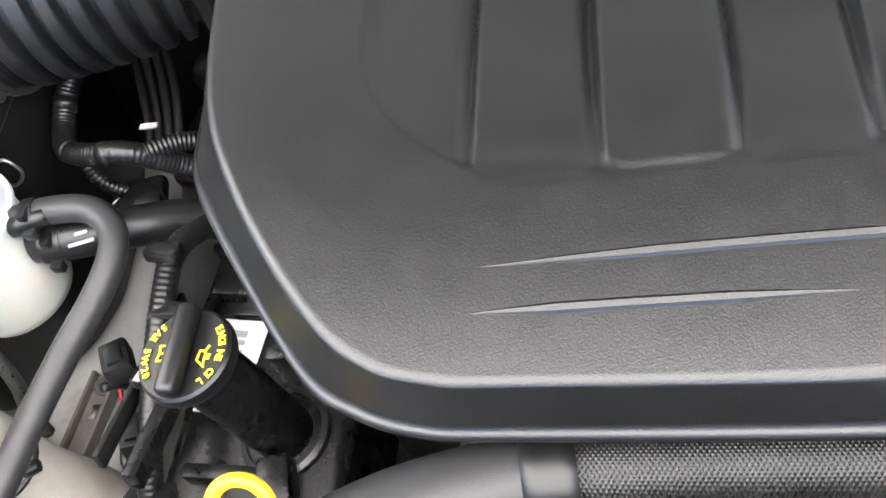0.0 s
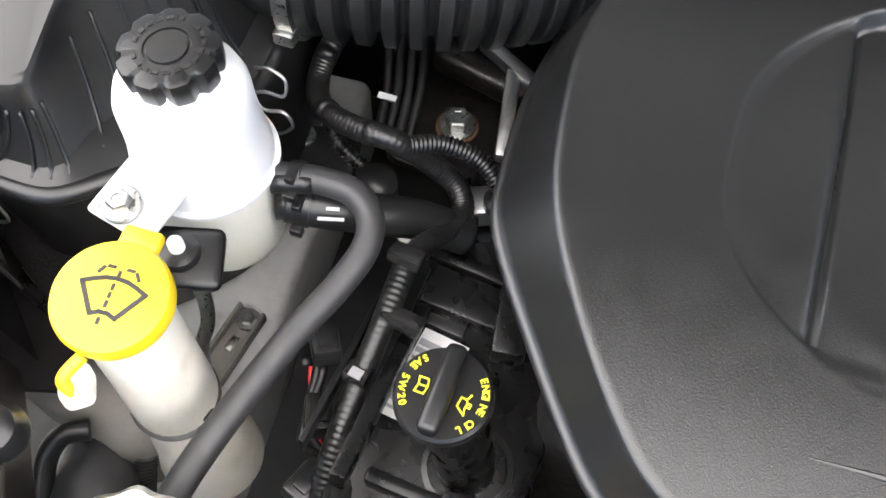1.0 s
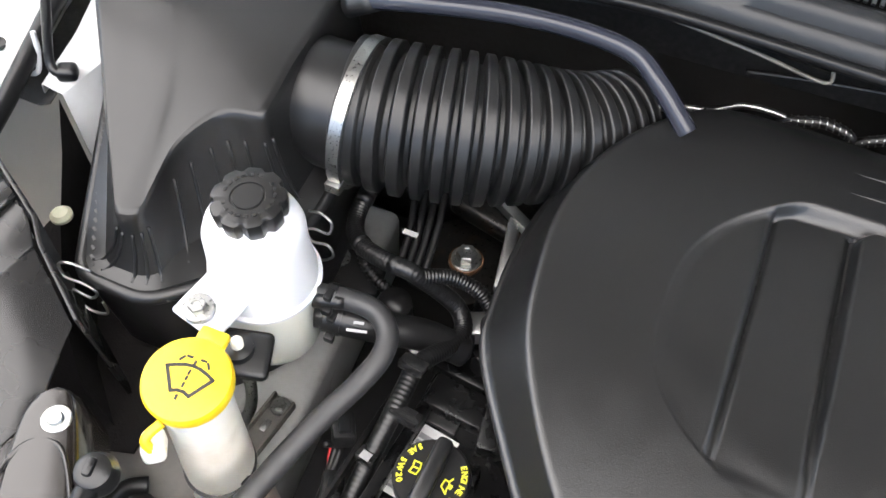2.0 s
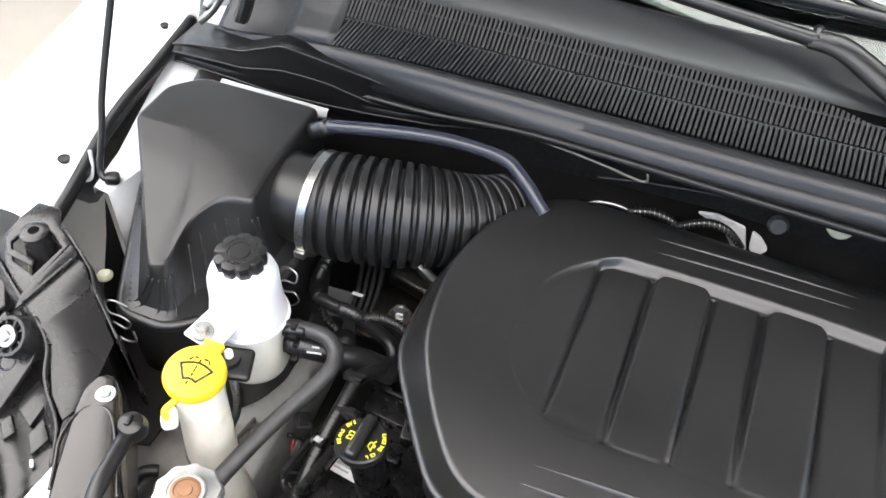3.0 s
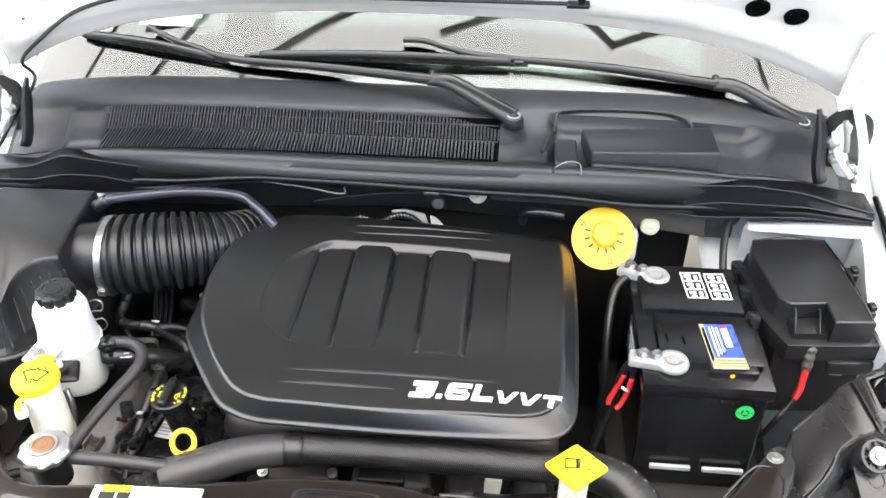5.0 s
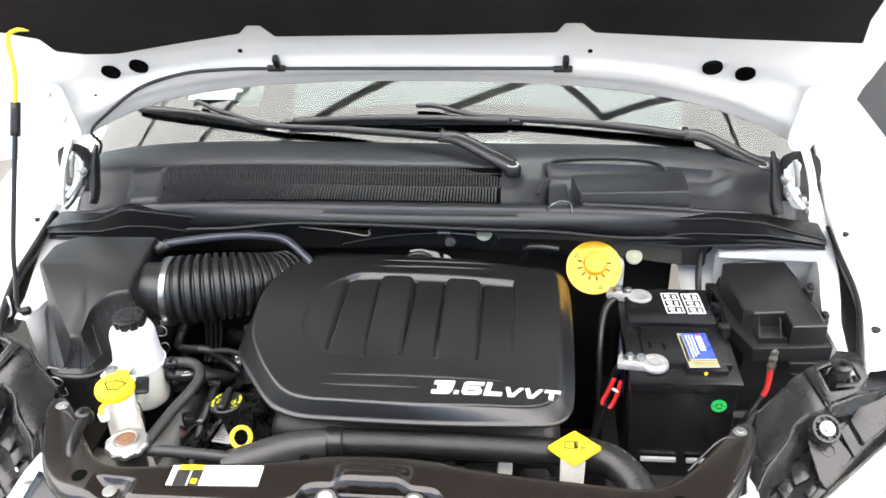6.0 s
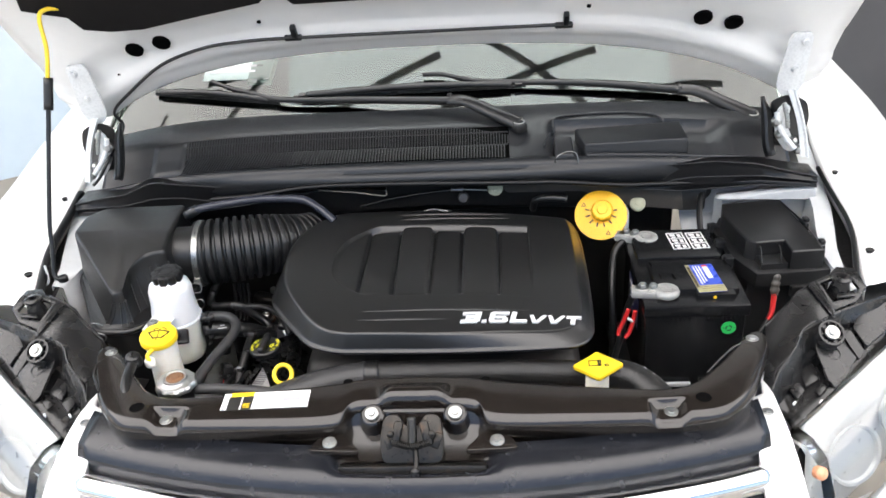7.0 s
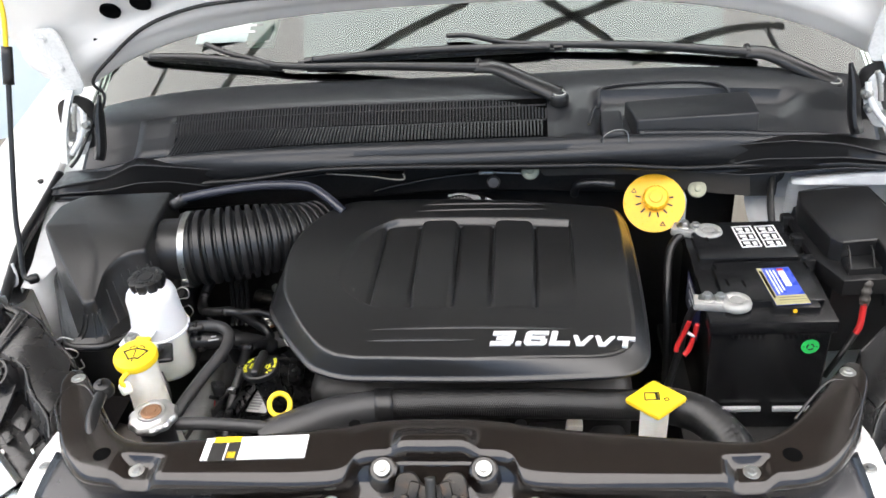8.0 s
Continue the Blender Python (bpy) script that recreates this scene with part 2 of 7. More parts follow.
FLOOR = paint("concrete_floor", (0.19, 0.17, 0.14), (0.26, 0.235, 0.20), 0.6, grain=0.5, grain_size=60, patch=1.2, mark=(0.28, 0.25, 0.21), mark_amount=0.3)
WALLBLUE = paint("pale_blue_wall", (0.50, 0.60, 0.68), (0.58, 0.67, 0.74), 0.55, patch=1.0)
DARKWALL = paint("dark_panel", (0.05, 0.05, 0.055), (0.08, 0.08, 0.085), 0.6, patch=1.0)
FLAP = paint("flap_rubber", (0.0045, 0.0045, 0.0048), (0.0075, 0.0075, 0.0080), 0.32, patch=6, rough_var=0.04, spec=0.35)
TAN = paint("tan_edge", (0.17, 0.155, 0.13), (0.27, 0.25, 0.21), 0.5, metal=0.3, patch=30)
DARK_BROWN = paint("dark_brown_paint", (0.045, 0.040, 0.035), (0.075, 0.068, 0.060), 0.45, patch=14, mark=(0.11, 0.09, 0.07), mark_amount=0.3)
ASHEN = paint("dusty_and_shaded_grey", (0.130, 0.122, 0.110), (0.195, 0.182, 0.165), 0.5, patch=16, mark=(0.25, 0.23, 0.20), mark_amount=0.35)
MINT = paint("pale_sticker", (0.44, 0.53, 0.50), (0.52, 0.60, 0.57), 0.4, patch=18)
STRAW = paint("straw_print", (0.34, 0.31, 0.16), (0.42, 0.39, 0.22), 0.4, patch=18)
TRUSS = paint("roof_steel", (0.66, 0.68, 0.68), (0.74, 0.76, 0.76), 0.5, patch=2.0)


def clear(name, colour, rough=0.0, ior=1.5):
    m = bpy.data.materials.new(name)
    m.use_nodes = True
    b = m.node_tree.nodes["Principled BSDF"]
    b.inputs["Base Color"].default_value = (*colour, 1)
    b.inputs["Transmission Weight"].default_value = 1.0
    b.inputs["Roughness"].default_value, b.inputs["IOR"].default_value = rough, ior
    return m


def coated_glass():
    """Tinted, reflective windscreen glass."""
    m = bpy.data.materials.new("windscreen_glass")
    m.use_nodes = True
    t = m.node_tree
    t.nodes.remove(t.nodes["Principled BSDF"])
    a, b, c, f = t.nodes.new("ShaderNodeBsdfTransparent"), t.nodes.new("ShaderNodeBsdfGlossy"), t.nodes.new("ShaderNodeMixShader"), t.nodes.new("ShaderNodeFresnel")
    a.inputs[0].default_value, b.inputs[0].default_value = (0.42, 0.47, 0.45, 1), (0.96, 1.0, 0.97, 1)
    b.inputs["Roughness"].default_value, f.inputs[0].default_value = 0.02, 1.70
    t.links.new(f.outputs[0], c.inputs[0])
    t.links.new(a.outputs[0], c.inputs[1])
    t.links.new(b.outputs[0], c.inputs[2])
    t.links.new(c.outputs[0], t.nodes["Material Output"].inputs[0])
    return m


GLASS = coated_glass()
# near-black: paints the shade inside gaps, holes and cabin; black plugs use it too
HOLE = paint("hollow_shade_black", (0.0012, 0.0012, 0.0012), (0.002, 0.002, 0.002), 0.9, spec=0.05)
OLIVE = paint("body_plug_plastic", (0.34, 0.34, 0.24), (0.46, 0.46, 0.34), 0.45, patch=20)
LENS = clear("headlamp_lens", (0.96, 0.97, 0.98), 0.02, 1.45)


def sheet_roof(name, dark, light):
    """Translucent corrugated roof sheet: daylight comes softly through it."""
    m = bpy.data.materials.new(name)
    m.use_nodes = True
    t = m.node_tree
    t.nodes.remove(t.nodes["Principled BSDF"])
    co = t.nodes.new("ShaderNodeTexCoord")
    n = t.nodes.new("ShaderNodeTexNoise")
    n.inputs["Scale"].default_value = 1.5
    t.links.new(co.outputs["Object"], n.inputs["Vector"])
    mix = t.nodes.new("ShaderNodeMix")
    mix.data_type = 'RGBA'
    mix.inputs[6].default_value, mix.inputs[7].default_value = (*dark, 1), (*light, 1)
    t.links.new(n.outputs[0], mix.inputs[0])
    a, b, c = t.nodes.new("ShaderNodeBsdfTranslucent"), t.nodes.new("ShaderNodeBsdfDiffuse"), t.nodes.new("ShaderNodeMixShader")
    t.links.new(mix.outputs[2], a.inputs[0])
    t.links.new(mix.outputs[2], b.inputs[0])
    c.inputs[0].default_value = 0.12
    t.links.new(a.outputs[0], c.inputs[1])
    t.links.new(b.outputs[0], c.inputs[2])
    t.links.new(c.outputs[0], t.nodes["Material Output"].inputs[0])
    return m


ROOF = sheet_roof("roof_sheet", (0.68, 0.66, 0.63), (0.76, 0.74, 0.71))
SKYLIGHT = sheet_roof("clear_roof_sheet", (0.86, 0.93, 0.89), (0.91, 0.96, 0.93))


def braid():
    """Woven black sleeve."""
    m = paint("woven_sleeve", (0.006, 0.006, 0.006), (0.016, 0.016, 0.016), 0.38, patch=30)
    t = m.node_tree
    co = t.nodes.new("ShaderNodeTexCoord")
    height = None
    for turn in (38, -38):
        mp = t.nodes.new("ShaderNodeMapping")
        mp.inputs["Rotation"].default_value = (0, 0, radians(turn))
        w = t.nodes.new("ShaderNodeTexWave")
        w.inputs["Scale"].default_value = 170.0
        t.links.new(co.outputs["Object"], mp.inputs[0])
        t.links.new(mp.outputs[0], w.inputs[0])
        if height is None:
            height = w.outputs[1]
        else:
            k = t.nodes.new("ShaderNodeMath")
            k.operation = 'MULTIPLY'
            t.links.new(height, k.inputs[0])
            t.links.new(w.outputs[1], k.inputs[1])
            height = k.outputs[0]
    bump = t.nodes.new("ShaderNodeBump")
    bump.inputs["Strength"].default_value, bump.inputs["Distance"].default_value = 0.6, 0.0008
    t.links.new(height, bump.inputs["Height"])
    t.links.new(bump.outputs[0], t.nodes["Principled BSDF"].inputs["Normal"])
    return m


BRAID = braid()


# ---- fastener meshes, shared ----
def fastener(name, head, washer, h, hexed=True):
    bm = bmesh.new()
    lathe(bm, (0, 0, 0), [(washer, -0.002), (washer, 0.0008), (washer * 0.93, 0.0015), (head * 1.1, 0.0016)], seg=24)
    lathe(bm, (0, 0, 0), [(head, 0.0015), (head, h - 0.001), (head * 0.86, h), (head * 0.5, h), (head * 0.42, h - 0.0006)], seg=6 if hexed else 20)
    for f in bm.faces:
        f.smooth = False
    me = bpy.data.meshes.new(name)
    bm.to_mesh(me)
    bm.free()
    me.materials.append(ZINC)
    return me


BOLT = fastener("bolt", 0.0062, 0.0105, 0.007)
BOLT_BIG = fastener("bolt_big", 0.0085, 0.0125, 0.010)
SCREW = fastener("screw", 0.0052, 0.0098, 0.004, False)


def bolt(parent, loc, axis=(0, 0, 1), mesh=None, scale=1.0, spin=0.3, label=""):
    m = Matrix.Translation(loc) @ turned(axis) @ pose(0, 0, 0, 0, 0, math.degrees(spin)) @ Matrix.Diagonal((scale, scale, scale, 1))
    return placed("bolt", mesh or BOLT, m, parent, label)


def round_off(pts, r, n=4):
    """A plan outline with its corners rounded; r is a number or one for each corner."""
    out = []
    for i, p in enumerate(pts):
        a, b, c = Vector(pts[i - 1]), Vector(p), Vector(pts[(i + 1) % len(pts)])
        q = r[i] if isinstance(r, (list, tuple)) else r
        d = min(q, (a - b).length * 0.45, (c - b).length * 0.45)
        u, v = b + (a - b).normalized() * d, b + (c - b).normalized() * d
        for k in range(n + 1):
            t = k / n
            out.append(u * (1 - t) ** 2 + b * 2 * t * (1 - t) + v * t * t)
    return out


def sheet(name, sections, material, parent=None, label="", thick=0.0015, smooth=50, offset=-1.0):
    return part(name, loft(bmesh.new(), sections), material, parent, label, smooth, thick, offset)


# ---- the place around ----
bm = bmesh.new()
bmesh.ops.create_grid(bm, x_segments=8, y_segments=8, size=60)
tagged(part("ground", bm, FLOOR), "tan concrete floor with faint stains", "floor", kind="structure")

# corrugated roof that stands open to the front, with a band of clear sheets in it;
# its dark opaque rear is unseen, added to block light from behind
bm, lean, rows = bmesh.new(), radians(32), []
for k in range(2001):
    u = -12.0 + 24.0 * k / 2000
    rows.append([bm.verts.new((u * math.cos(lean) + v * math.sin(lean), 2.0 - u * math.sin(lean) + v * math.cos(lean), 4.75 + 0.0018 * math.sin(2 * math.pi * u / 0.096))) for v in np.linspace(-11, 11, 45)])
for a, b in zip(rows, rows[1:]):
    for k in range(44):
        bm.faces.new((a[k], b[k], b[k + 1], a[k + 1]))
for co, no in (((0, -5.2, 0), (0, -1, 0)), ((0, 6.3, 0), (0, 1, 0)), ((-8.5, 0, 0), (-1, 0, 0)), ((8.5, 0, 0), (1, 0, 0))):
    bmesh.ops.bisect_plane(bm, geom=bm.verts[:] + bm.edges[:] + bm.faces[:], plane_co=co, plane_no=no, clear_outer=True)
for co, no in (((0, 1.30, 0), (0, 1, 0)), ((0, 2.9, 0), (0, 1, 0)), ((-1.55, 0, 0), (1, 0, 0)), ((2.0, 0, 0), (1, 0, 0))):
    bmesh.ops.bisect_plane(bm, geom=bm.verts[:] + bm.edges[:] + bm.faces[:], plane_co=co, plane_no=no)
for f in bm.faces:
    c = f.calc_center_median()
    f.material_index = 2 if c.y > 2.9 else 1 if c.y > 1.30 and -1.55 < c.x < 2.0 else 0
roof = part("ceiling", bm, ROOF, smooth=80)
roof.data.materials.append(SKYLIGHT)
roof.data.materials.append(DARKWALL)
tagged(roof, "grey corrugated roof sheeting with clear sheets and an added dark rear", "roof", kind="structure")

bm = bmesh.new()
box(bm, (-3.3, 2.66, 1.2), (6.0, 0.12, 2.4), pose(0, 0, 0, 0, 0, 32), 0.0)
tagged(part("wall_west", bm, WALLBLUE), "pale blue painted wall panel", "wall", kind="structure")
bm = bmesh.new()
box(bm, (3.3, 3.1, 0.40), (4.4, 0.12, 0.8), pose(0, 0, 0, 0, 0, -8), 0.0)
tagged(part("wall_east", bm, DARKWALL), "dark grey low wall panel", "wall", kind="structure")
# unseen wall, added to keep light from behind off the engine
bm = bmesh.new()
box(bm, (0, 6.4, 2.42), (16.8, 0.15, 4.84), None, 0.0)
tagged(part("rear_light_block", bm, DARKWALL), "unseen dark wall added to block light behind the car", "wall", kind="structure")


def roof_bar(a, b, w=0.16, h=0.2):
    a, b = Vector(a), Vector(b)
    d = b - a
    bm = bmesh.new()
    turn = d.to_track_quat('X', 'Z').to_matrix().to_4x4()
    for off, sh in ((h / 2, 0.012), (-h / 2, 0.012)):
        box(bm, a.lerp(b, 0.5) + Vector((0, 0, off)), (d.length, w, sh), turn, 0.0)
    box(bm, a.lerp(b, 0.5), (d.length, 0.014, h), turn, 0.0)
    return tagged(part("roof_beam", bm, TRUSS), "grey painted steel roof beam", "beam", group="roof beams", kind="structure")


for x in (4.7,):
    roof_bar((x, -5.1, 4.55), (x, 6.3, 4.55))
for a, b in (((-1.75, 1.03), (-0.20, 1.60)), ((-0.25, 1.22), (1.05, 1.67)), ((0.12, 1.70), (1.02, 1.25)), ((1.00, 1.25), (2.70, 1.90)), ((-2.95, 1.17), (-1.75, 1.66)), ((-4.4, 1.55), (-3.3, 1.98)), ((2.45, 1.78), (2.85, 1.50))):
    roof_bar((*a, 4.5), (*b, 4.5), 0.045, 0.05)

# ---- bay floor and walls ----
bay = thing("engine_bay_shell", (0, 0.3, 0.4), "white painted inner fenders around a dark engine bay", "car body", kind="structure")
bm = bmesh.new()
box(bm, (0, 0.32, 0.40), (1.6, 0.9, 0.02), None, 0.0)
part("undertray", bm, SHADE, bay)
for s in (-1, 1):
    # inner fender wall with its upper flange
    line = []
    for y in np.linspace(0.262 if s > 0 else 0.345, 1.30, 16):
        d = 0.0 + 0.10 * step(0.35, 0.9, y)
        x0 = 0.700 + 0.085 * step(0.25, 0.9, y) + 0.018 * step(0.35, 0.55, y) + (0.014 if s > 0 else 0.0) * (1 - step(0.40, 0.75, y))
        wide = 0.010 + (0.034 if s < 0 else 0.020) * step(0.30, 0.44, y)
        zt = 0.935 + 0.05 * step(0.3, 0.9, y)
        line.append([(s * (x0 + 0.004), y, zt - 0.010), (s * (x0 + 0.003), y, zt), (s * x0, y, zt + 0.001), (s * (x0 - wide), y, zt - 0.003),
                     (s * (x0 - wide - 0.005), y, zt - 0.10), (s * (x0 - wide - 0.02), y, zt - 0.22), (s * (x0 - 0.07), y, 0.42)])
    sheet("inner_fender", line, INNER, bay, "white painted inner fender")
    # dark strip that paints the shade of the gap along the fender
    seal = [[(row[0][0], row[0][1], row[0][2] - 0.012), (row[0][0] + s * 0.014, row[0][1], row[0][2] - 0.020), (row[0][0] + s * 0.10, row[0][1], row[0][2] - 0.020)] for row in line]
    sheet("gutter", seal, SHADE, bay, "dark strip painted as the shaded gap beside the fender", 0.002)
    # side rail of the body
    bm = bmesh.new()
    box(bm, (s * 0.49, 0.20, 0.655), (0.13, 0.62, 0.11), pose(0, 0, 0, 0, 0, s * -4), 0.012, 3)
    # the rail at positive x takes SHADE, so its shade is in the colour
    part("body_rail", bm, RAIL if s < 0 else SHADE, bay, "dusty grey painted body rail" if s < 0 else "dark body rail")

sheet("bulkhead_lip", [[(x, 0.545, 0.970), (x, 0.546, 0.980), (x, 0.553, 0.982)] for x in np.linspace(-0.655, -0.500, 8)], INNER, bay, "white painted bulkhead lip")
# firewall
prof = []
for x in np.linspace(-0.78, 0.50, 40):
    y0 = 0.605 + 0.06 * x * x
    prof.append([(x, y0 - 0.015, 1.035 - 0.10 * x * x), (x, y0, 1.02 - 0.10 * x * x), (x, y0 + 0.006, 0.955 - 0.06 * abs(x)), (x, y0 + 0.02, 0.945 - 0.06 * abs(x)),
                 (x, y0 + 0.09, 0.90), (x, y0 + 0.10, 0.40)])
wall = sheet("firewall", prof, SHADE, bay, "black bulkhead", 0.002)
secs = []
for x in np.linspace(0.50, 0.735, 12):
    y0 = 0.625 + 0.06 * x * x
    secs.append([(x, y0 - 0.02, 0.995), (x, y0 - 0.016, 0.972), (x, y0 + 0.004, 0.962), (x, y0 + 0.012, 0.93), (x, y0 + 0.005, 0.895), (x, y0 - 0.025, 0.880), (x, y0 - 0.16, 0.868), (x, y0 - 0.19, 0.85), (x, y0 - 0.20, 0.70)])
lip = []
for u in np.linspace(0, 1, 10):
    x = 0.560 + 0.190 * u
    hi_z, lo_z = 0.958 + 0.014 * u, 0.955 - 0.007 * u
    lip.append([(x, 0.600, hi_z + 0.004), (x, 0.586, hi_z + 0.002), (x, 0.582, hi_z), (x, 0.580, lo_z + 0.002), (x, 0.584, lo_z), (x, 0.602, lo_z - 0.003), (x, 0.606, lo_z - 0.012), (x, 0.608, 0.86)])
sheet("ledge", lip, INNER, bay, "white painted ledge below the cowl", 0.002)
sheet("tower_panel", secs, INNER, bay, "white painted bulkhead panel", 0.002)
bm = bmesh.new()
box(bm, (0.515, 0.613, 0.945), (0.055, 0.02, 0.045), None, 0.004)
part("strap", bm, SHADE, bay)
for x, y, z in ((0.119, 0.597, 0.990), (0.406, 0.597, 0.945)):
    bm = lathe(bmesh.new(), (x, y, z), [(0.0155, -0.004), (0.0155, 0.002), (0.013, 0.004), (0.006, 0.0045), (0.005, 0.007), (0.001, 0.0075)], (0, -0.85, 0.7), 28)
    part("plug", bm, OLIVE, bay, "pale olive round body plug")


bm = bmesh.new()
prism(bm, [(-0.700, 0.20), (-0.600, 0.10), (-0.500, 0.13), (-0.500, 0.21), (-0.560, 0.22), (-0.660, 0.38), (-0.700, 0.34)], 0.815, 0.819)
loft(bm, [[(-0.694, 0.345, 0.925), (-0.690, 0.350, 0.72)], [(-0.660, 0.300, 0.915), (-0.655, 0.305, 0.72)], [(-0.627, 0.250, 0.905), (-0.620, 0.255, 0.72)], [(-0.575, 0.180, 0.895), (-0.565, 0.185, 0.72)], [(-0.530, 0.140, 0.890), (-0.520, 0.145, 0.72)]])
part("liner", bm, FELT, bay, "black felt liner")
part("push_pin", lathe(bmesh.new(), (-0.627, 0.252, 0.905), [(0.009, 0), (0.009, 0.003), (0.006, 0.006), (0.001, 0.0065)], (0, 0, 1), 20), OLIVE, bay, "olive push pin")
for x, y, z in ((-0.697, 0.371, 0.900), (-0.698, 0.403, 0.922), (-0.700, 0.430, 0.880)):
    bolt(bay, (x + 0.006, y, z), (1, -0.25, 0.25), BOLT, 0.9)
part("grommet", lathe(bmesh.new(), (0.535, 0.618, 0.962), [(0.020, -0.006), (0.020, 0.004), (0.014, 0.009), (0.006, 0.010)], (0, -1, 0.1), 28), RUBBER, bay, "black rubber grommet")
part("harness", tube([(0.535, 0.612, 0.962), (0.528, 0.590, 0.948), (0.522, 0.56, 0.93), (0.520, 0.52, 0.90)], 0.006, 6, 10), RUBBER, bay)

bm = bmesh.new()
box(bm, (-0.674, 0.556, 0.968), (0.010, 0.007, 0.006), pose(0, 0, 0, 0, 0, 12), 0.002)
part("clip", bm, RED, bay, "small red clip")

# plate colour lifted to make up for missing light under the cowl
bm = bmesh.new()
prism(bm, [(q.x, q.y) for q in round_off([(0.124, 1.012), (0.142, 0.977), (0.294, 0.975), (0.384, 0.941), (0.498, 0.925), (0.492, 0.975), (0.366, 1.000), (0.248, 1.014)], 0.006)], 0.0, 0.003, 0.001)
bmesh.ops.transform(bm, matrix=Matrix.Translation((0, 0.604, 0)) @ pose(0, 0, 0, 90), verts=bm.verts[:])
part("bulkhead_plate", bm, DARK_BROWN, bay, "dark brown bulkhead plate, paler to offset the shade")

# ---- cowl panel below the windscreen ----
def cowl_line(x):
    """The panel's cross-section at x, from the hanging front flap to the glass."""
    q, e = x * x, 0.16 * x ** 4
    right = step(0.165, 0.205, x)
    hollow = step(0.228, 0.246, x) * (1 - step(0.545, 0.60, x))
    flap = 0.012 * step(0.22, 0.40, abs(x)) * (1 - step(0.66, 0.75, abs(x)))
    out = [(0.552 + 0.16 * q, 1.028 - 0.10 * q - flap), (0.553 + 0.15 * q, 1.036 - 0.07 * q), (0.558 + 0.13 * q, 1.0455 - 0.04 * q - e),
           (0.5625 + 0.11 * q, 1.0470 - 0.04 * q - e), (0.5645 + 0.11 * q, 1.0530 - 0.04 * q - e), (0.568 + 0.11 * q, 1.0585 - 0.043 * q - e), (0.574 + 0.10 * q, 1.0625 - 0.045 * q - e), (0.580 + 0.10 * q, 1.0620 - 0.045 * q - e)]
    floor_a, floor_b = Vector((0.588 + 0.08 * q, 1.0560 - 0.045 * q - e)), Vector((0.627 + 0.08 * q, 1.0690 - 0.02 * q - e))
    top_a = Vector((0.662 + 0.09 * q, 1.1000 - 0.025 * q - e))
    top_b = Vector((0.756 + 0.09 * q, 1.1085 - 0.012 * q - e))
    front = Vector(out[-1])
    a = floor_a.lerp(front.lerp(top_b, 0.06), right)
    b = floor_b.lerp(front.lerp(top_b, 0.32) + Vector((0, 0.012)), right)
    c = top_a.lerp(front.lerp(top_b, 0.55) + Vector((0, 0.014)), right)
    low = Vector((0, -0.024 * hollow))
    out += [tuple(a + low * 0.6)]
    out += [tuple((a.lerp(b, t)) + low) for t in (0.1, 0.5, 0.9)]
    out += [tuple(b + low), tuple(b.lerp(c, 0.08) + low), tuple(b.lerp(c, 0.6) + low), tuple(b.lerp(c, 0.90) + low * 0.85), tuple(c), tuple(c.lerp(top_b, 0.12) + Vector((0, 0.003)))]
    out += [tuple(c.lerp(top_b, t) + Vector((0, 0.005 * math.sin(math.pi * t)))) for t in (0.4, 0.7, 0.9, 1.0)]
    return out


def cowl_at(x, k, lift=0.0):
    """Place on the panel: k counts along the cross-section."""
    line = cowl_line(x)
    i = min(int(k), len(line) - 2)
    a, b = Vector(line[i]), Vector(line[i + 1])
    p = a.lerp(b, k - i)
    return Vector((x, p.x, p.y + lift))


FLOOR_A, FLOOR_B, FACE_A, FACE_B = 8, 12, 13, 15
cowl = thing("cowl_panel", (0, 0.6, 1.0), "dark grey plastic cowl panel with a slotted air grille", "cowl", kind="structure")
secs = [[(x, y, z) for y, z in cowl_line(x)] for x in np.linspace(-0.715, 0.715, 150)]
body = sheet("body", secs, COWL, cowl, thick=0.003)
# hanging flaps at both ends and the seal below
for s in (-1, 1):
    secs = []
    for t in np.linspace(0, 1, 30):
        x = s * (0.22 + 0.53 * t)
        y, z = cowl_line(x)[0]
        a = abs(x)
        if s < 0:
            top = float(np.interp(a, (0.22, 0.29, 0.43, 0.50, 0.58, 0.64, 0.71, 0.75), (1.014, 1.013, 1.018, 1.026, 1.034, 1.010, 1.000, 0.992)))
            low = float(np.interp(a, (0.22, 0.30, 0.37, 0.46, 0.52, 0.60, 0.67, 0.75), (1.006, 0.998, 0.982, 0.971, 0.966, 0.962, 0.966, 0.968)))
            crease = float(np.interp(a, (0.22, 0.35, 0.42, 0.46, 0.52, 0.58, 0.64, 0.75), (1.010, 1.005, 0.991, 0.990, 1.000, 1.000, 0.987, 0.982)))
            front = 0.579
        else:
            top = float(np.interp(a, (0.22, 0.35, 0.43, 0.46, 0.55, 0.63, 0.70, 0.75), (1.020, 1.026, 1.026, 1.032, 1.036, 1.028, 1.008, 0.996)))
            crease = float(np.interp(a, (0.22, 0.29, 0.36, 0.447, 0.462, 0.51, 0.64, 0.75), (1.017, 1.016, 1.004, 0.992, 1.000, 1.006, 1.004, 0.988)))
            low = float(np.interp(a, (0.22, 0.31, 0.36, 0.48, 0.64, 0.75), (1.012, 1.001, 0.990, 0.977, 0.985, 0.976)))
            front = 0.582
        secs.append([(x, y + 0.004, top + 0.002), (x, front + 0.004, top), (x, front + 0.006, top * 0.6 + crease * 0.4), (x, front, crease), (x, front + 0.005, crease * 0.4 + low * 0.6), (x, front, low)])
    sheet("flap", secs, FLAP, cowl, "black rubber flap")
